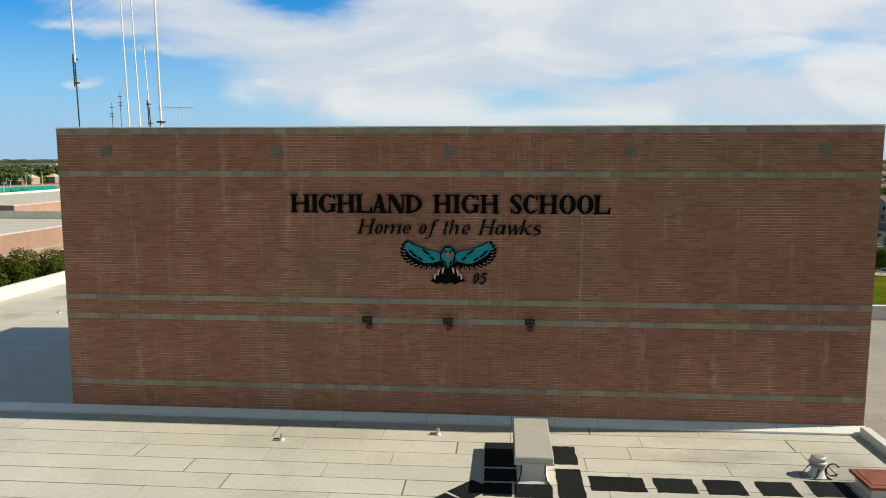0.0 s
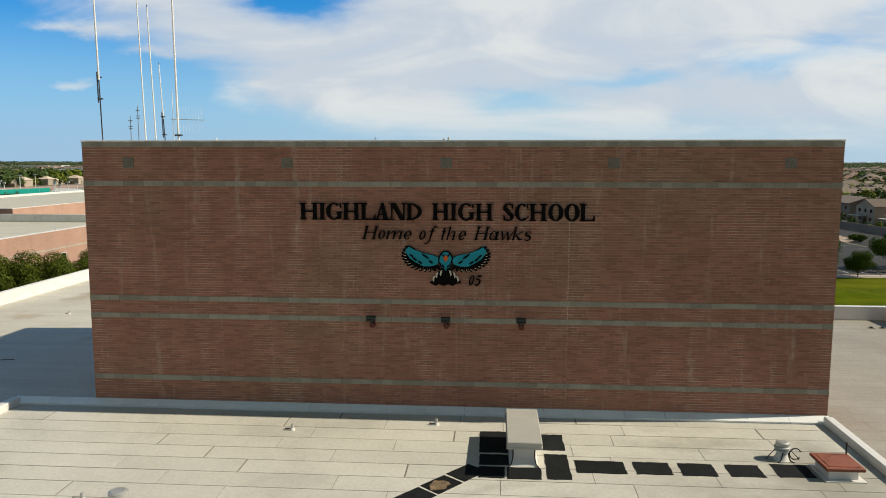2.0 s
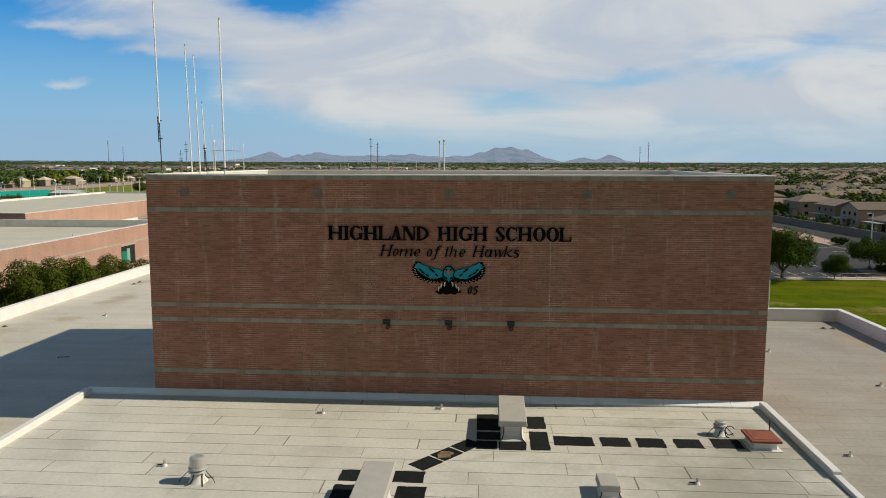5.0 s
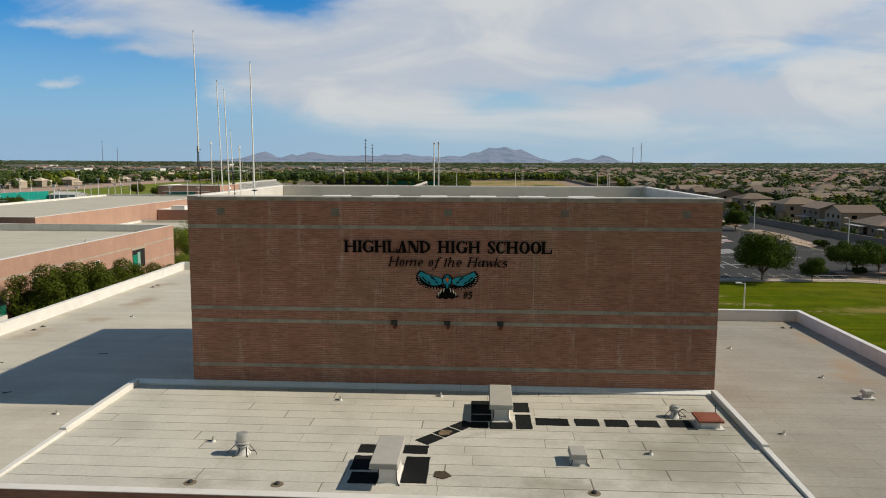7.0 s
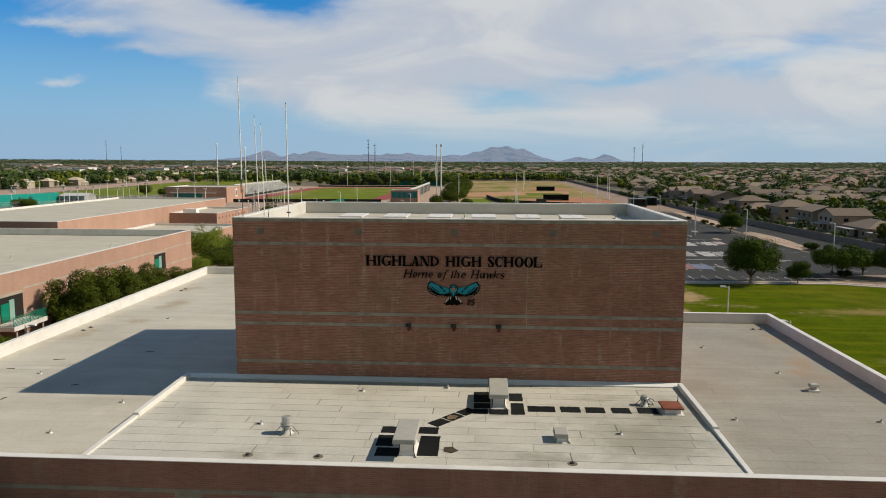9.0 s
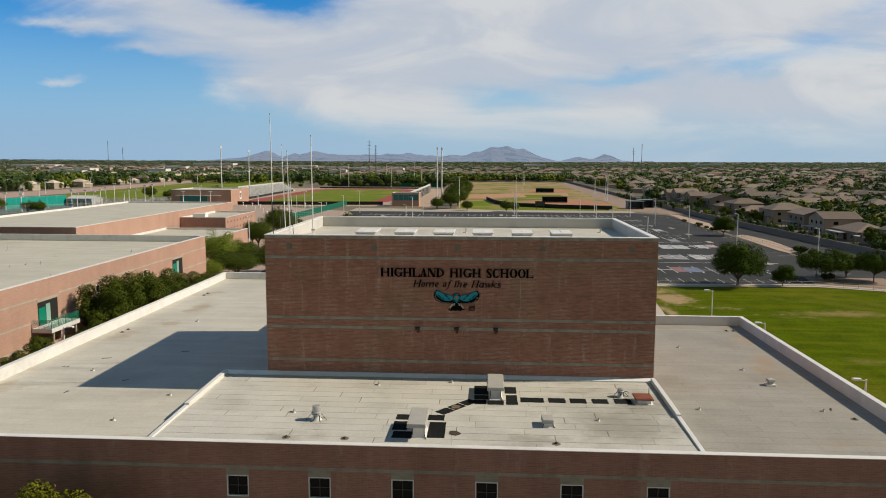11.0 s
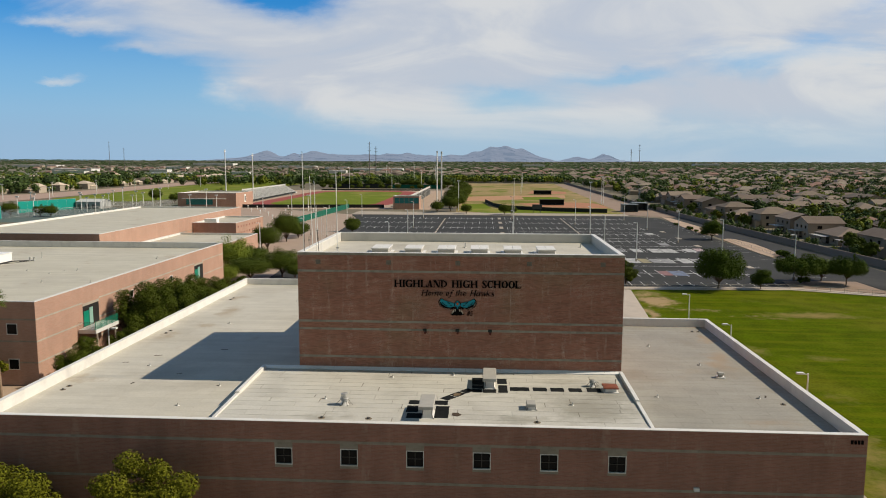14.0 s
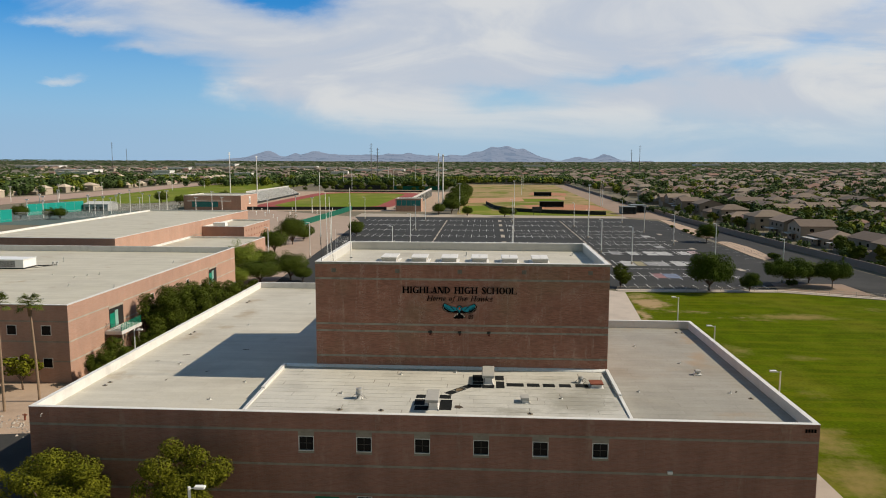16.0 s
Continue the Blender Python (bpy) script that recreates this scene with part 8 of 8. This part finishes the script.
dugout(44, 402, 15, 4, 3.4, MATS["dark_screen"], "black screened dugout beside the infield")
dugout(49, 545, 14, 4, 3.2, MATS["dark_screen"], "black screened dugout at the far infield")
dugout(82, 347, 8, 8, 4.0, material("grey_shed", (0.16, 0.19, 0.19), rough=0.6), "grey-teal open shed by the field")
dugout(90, 360, 8, 10, 4.2, MATS["grey_shed"], "dark grey shed by the road")
cage = thing("scoreboard", (30, 332, 0), "small dark scoreboard on two posts", "scoreboard")
boxpart("board", (-2.6, -0.15, 2.2, 2.6, 0.15, 4.6), FENCE, cage)
for s in (-1, 1):
    bm = bmesh.new()
    tube(bm, (s * 1.8, 0, 0), (s * 1.8, 0, 2.3), 0.12, 0.12, 8)
    part("post", bm, FENCE, cage)
for i in range(11):
    put(round_tree, -17.5 + (i % 2) * 3, 342 + 22 * i, 1.15 + 0.12 * (i % 3), 47 * i)
for x, y, s in ((12, 318, 0.7), (16, 320, 0.6), (-8, 322, 0.65), (-24, 330, 0.8), (-50.5, 222, 0.72), (-49.5, 216, 0.55)):
    put(round_tree, x, y, s, 90)

# tennis courts and practice ground
sheet("tennis_courts", [(-290, 250), (-200, 250), (-200, 345), (-290, 345)], 0.03, material("court_green", (0.10, 0.14, 0.13), rough=0.9, var=0.1, scale=0.1), "grey-green tennis courts", "structure", "court")
TEAL_SCREEN = material("teal_screen", (0.0, 0.29, 0.24), rough=0.7, var=0.1, scale=0.3)
fence_run([(-243, 304), (-232, 340)], 6.0, "court_fence", "tall fence with a bright teal windscreen", 6, GALV, 2, TEAL_SCREEN)
fence_run([(-229, 254), (-227, 268)], 6.0, "court_fence", "tall fence with a bright teal windscreen", 6, GALV, 2, TEAL_SCREEN)
fence_run([(-262, 254), (-229.2, 254)], 6.0, "court_fence", "tall fence with a white windscreen", 6, GALV, 2, WHITE_CAP)
fence_run([(-232, 340), (-200, 350), (-188, 378)], 3.6, "court_fence", "grey chain-link court fence", 4, GALV, 3)
def chain_link(a, b, h, label):
    """A wire fence: posts, rails and a web of thin wires."""
    f = fence_run([a, b], h, "chain_link_fence", label, 4, GALV, 2)
    d = Vector((b[0] - a[0], b[1] - a[1], 0))
    n = int(d.length / 0.45)
    bm = bmesh.new()
    for i in range(n):
        p = d * (i / n)
        q = d * min(1.0, (i + h * 2.0) / n)
        tube(bm, p + Vector((0, 0, 0.05)), q + Vector((0, 0, h - 0.05)), 0.022, 0.022, 3)
        tube(bm, q + Vector((0, 0, 0.05)), p + Vector((0, 0, h - 0.05)), 0.022, 0.022, 3)
    part("wire_web", bm, GALV, f, "grey woven wire")


chain_link((-231, 340), (-181, 352), 4.2, "tall grey chain-link fence round the courts")
chain_link((-228, 268), (-196, 300), 4.2, "tall grey chain-link fence beside the courts")
chain_link((-196, 300), (-181, 352), 4.2, "tall grey chain-link fence at the courts' end")
shed = thing("sports_shed", (-224, 345, 0), "pale grey sports shed with a low pitched metal roof", "shed")
bm = bmesh.new()
gable_wall(bm, -7, -6, 7, 6, 4.0, 1.4, True)
part("wall", bm, material("pale_shed", (0.42, 0.43, 0.42), rough=0.7, var=0.1, scale=0.4), shed)
bm = bmesh.new()
gable(bm, -7, -6, 7, 6, 3.95, 1.4, True)
part("roof", bm, BENCH_METAL, shed, "pale metal roof")
for i in range(3):
    boxpart("door", (-6.3 + 4.2 * i, -6.06, 0, -3.8 + 4.2 * i, -6.01, 2.6), MATS["dull_metal"], shed, "grey roll-up door")
for x, y, s in ((-232, 282, 0.9), (-218, 284, 0.7), (-212, 283, 0.75), (-222, 420, 1.0), (-196, 420, 0.9), (-190, 455, 0.9), (-200, 400, 0.8)):
    put(round_tree, x, y, s, 33)
sheet("practice_field", [(-308, 440), (-268, 410), (-228, 410), (-205, 620), (-215, 860), (-315, 860), (-322, 660), (-312, 530)], 0.04, TURF, "green practice field", "structure", "field")
sheet("side_road", [(-318, 380), (-314, 530), (-323, 660), (-328, 900), (-362, 900), (-365, 750), (-359, 610), (-361, 520), (-380, 460), (-420, 400)], 0.05, material("pink_gravel", (0.42, 0.30, 0.24), rough=0.95, var=0.12, scale=0.05), "pale pinkish gravel road", "structure", "road")


def pylon(x, y, h, arms=3):
    ob = thing("power_pole", (x, y, ground_z(x, y)), "tall steel power transmission pole", "pylon", "power poles")
    bm = bmesh.new()
    tube(bm, (0, 0, -1), (0, 0, h), 0.65, 0.35, 8)
    part("pole", bm, material("weathered_steel", (0.16, 0.15, 0.14), rough=0.7), ob)
    for k in range(arms):
        bm = bmesh.new()
        z = h - 3 - 4.5 * k
        tube(bm, (-2.2, 0, z + 0.6), (2.2, 0, z + 0.6), 0.2, 0.2, 6)
        part("crossarm", bm, MATS["weathered_steel"], ob)


for x, y, h in ((-155, 918, 52), (-148, 930, 46), (290, 1338, 58), (276, 1345, 50), (-845, 1543, 66), (-820, 1560, 52)):
    pylon(x, y, h)


def big_box(x, y, w, d, h, mat):
    b = thing("warehouse", (x, y, ground_z(x, y)), "large pale flat-roofed warehouse far off", "warehouse", "distant warehouses")
    boxpart("wall", (-w / 2, -d / 2, -2, w / 2, d / 2, h), mat, b)
    boxpart("roof", (-w / 2 - 0.5, -d / 2 - 0.5, h, w / 2 + 0.5, d / 2 + 0.5, h + 0.6), WHITE_CAP, b)


for x, y, w, d, h in ((-520, 1120, 150, 40, 8), (-690, 1000, 90, 40, 8), (-640, 1350, 70, 40, 12), (-250, 1650, 230, 60, 11), (-110, 1700, 60, 40, 10), (-900, 1500, 180, 60, 9), (-1300, 2000, 260, 70, 11), (-560, 2100, 220, 60, 11), (-420, 1180, 60, 30, 10), (-760, 1240, 120, 30, 9), (-300, 1420, 70, 30, 9), (-980, 1180, 90, 30, 9), (-820, 1820, 160, 40, 10), (-400, 1900, 120, 40, 10), (-1000, 2600, 300, 80, 12), (180, 2700, 160, 60, 10), (900, 3000, 200, 80, 12)):
    big_box(x, y, w * 0.5, d * 0.6, h * 0.6, WHITE_CAP)

# ---- roof sheets of the middle roof ----
def roof_sheets():
    rnd = random.Random(17)
    y, row = Y0 + 0.44, 0
    sl = (MZ_BACK - MZ_FRONT) / -Y0
    while y < -0.42:
        h = min(1.0, -0.36 - y)
        x = MX0 + 0.05
        first = True
        while x < MX1 - 0.06:
            w = rnd.uniform(1.2, 5.5) if first else rnd.uniform(3.6, 6.2)
            first = False
            if MX1 - 0.06 - x - w < 1.0:
                w = MX1 - 0.06 - x
            gx = 0.055 if rnd.random() < 0.3 else 0.02
            a, b, c, d = x, x + w - gx, y, y + h - rnd.uniform(0.018, 0.042)
            bm = bmesh.new()
            vs = [bm.verts.new((px, py, mid_z(py) + dz)) for dz in (-0.004, 0.012) for px, py in ((a, c), (b, c), (b, d), (a, d))]
            for f in ((0, 3, 2, 1), (4, 5, 6, 7), (0, 1, 5, 4), (1, 2, 6, 5), (2, 3, 7, 6), (3, 0, 4, 7)):
                bm.faces.new([vs[i] for i in f])
            part("roof_sheet", bm, SHEET, hall)
            x += w
        y += h
        row += 1


roof_sheets()

# short pale posts about the paved yard
def yard_post(x, y, h):
    ob = thing("yard_post", (x, y, 0.04), "short pale post light in the paved yard", "post light", "yard post lights")
    bm = bmesh.new()
    tube(bm, (0, 0, -0.02), (0, 0, h), 0.16, 0.13, 8)
    part("post", bm, WHITE_METAL, ob)
    bm = bmesh.new()
    tube(bm, (0, 0, h), (0, 0, h + 0.5), 0.42, 0.30, 8)
    part("head", bm, WHITE_METAL, ob)


for x, y in ((-128, 345), (-119, 330), (-112, 352), (-104, 318), (-98, 344), (-96, 300), (-92, 330), (-88, 352), (-108, 300), (-100, 280), (-116, 312), (-124, 322), (-94, 272), (-135, 350)):
    yard_post(x, y, 1.5)

# green crop fields far off on the plain
CROP = material("crop_field", (0.085, 0.125, 0.03), rough=0.95, var=0.15, scale=0.01, fine=0.3, stain=0.5, stain_scale=0.004, tint=(0.15, 0.15, 0.06), spec=0.1)
for name, pts, label in (("far_field", [(-1050, 1080), (-280, 1080), (-240, 1290), (-1050, 1290)], "green irrigated field far off"),
                         ("far_field", [(-760, 1330), (-190, 1330), (-170, 1380), (-760, 1400)], "green irrigated field far off")):
    sheet(name, pts, 0.35, CROP, label, "structure", "field", 0.3)

# dark torn scraps and lines of dirt on the side roof
def roof_scrap(x, y, length, rz, seed):
    rnd = random.Random(seed)
    ob = thing("roof_scrap", (x, y, ROOF), "thin dark scrap of torn roofing on the membrane", "debris", "roof scraps", rz=rz)
    bm = bmesh.new()
    n = 7
    up = [(length * (i / n - 0.5), 0.05 + rnd.uniform(-0.03, 0.05)) for i in range(n + 1)]
    lo = [(length * (i / n - 0.5), -0.05 + rnd.uniform(-0.05, 0.03)) for i in range(n + 1)]
    prism(bm, lo + up[::-1], -0.01, 0.02)
    part("scrap", bm, MATS["brown_scrap"], ob)


for x, y, length, rz in ((-30.9, 6.8, 0.8, 20), (-26.1, 0.7, 0.5, 35), (-33, 4.1, 0.6, 5), (-29.1, -2.4, 0.45, 80), (-25, 9.5, 0.7, 12), (26.2, -2.5, 0.6, 70)):
    roof_scrap(x, y, length, rz, int(x * 10 + y))

put(bright_tree, 82.6, 113.4, 0.58, 60)
put(wall_tree, 34.8, 104, 0.66, 310)
put(shrub, 92.0, 162, 1.0, 70)
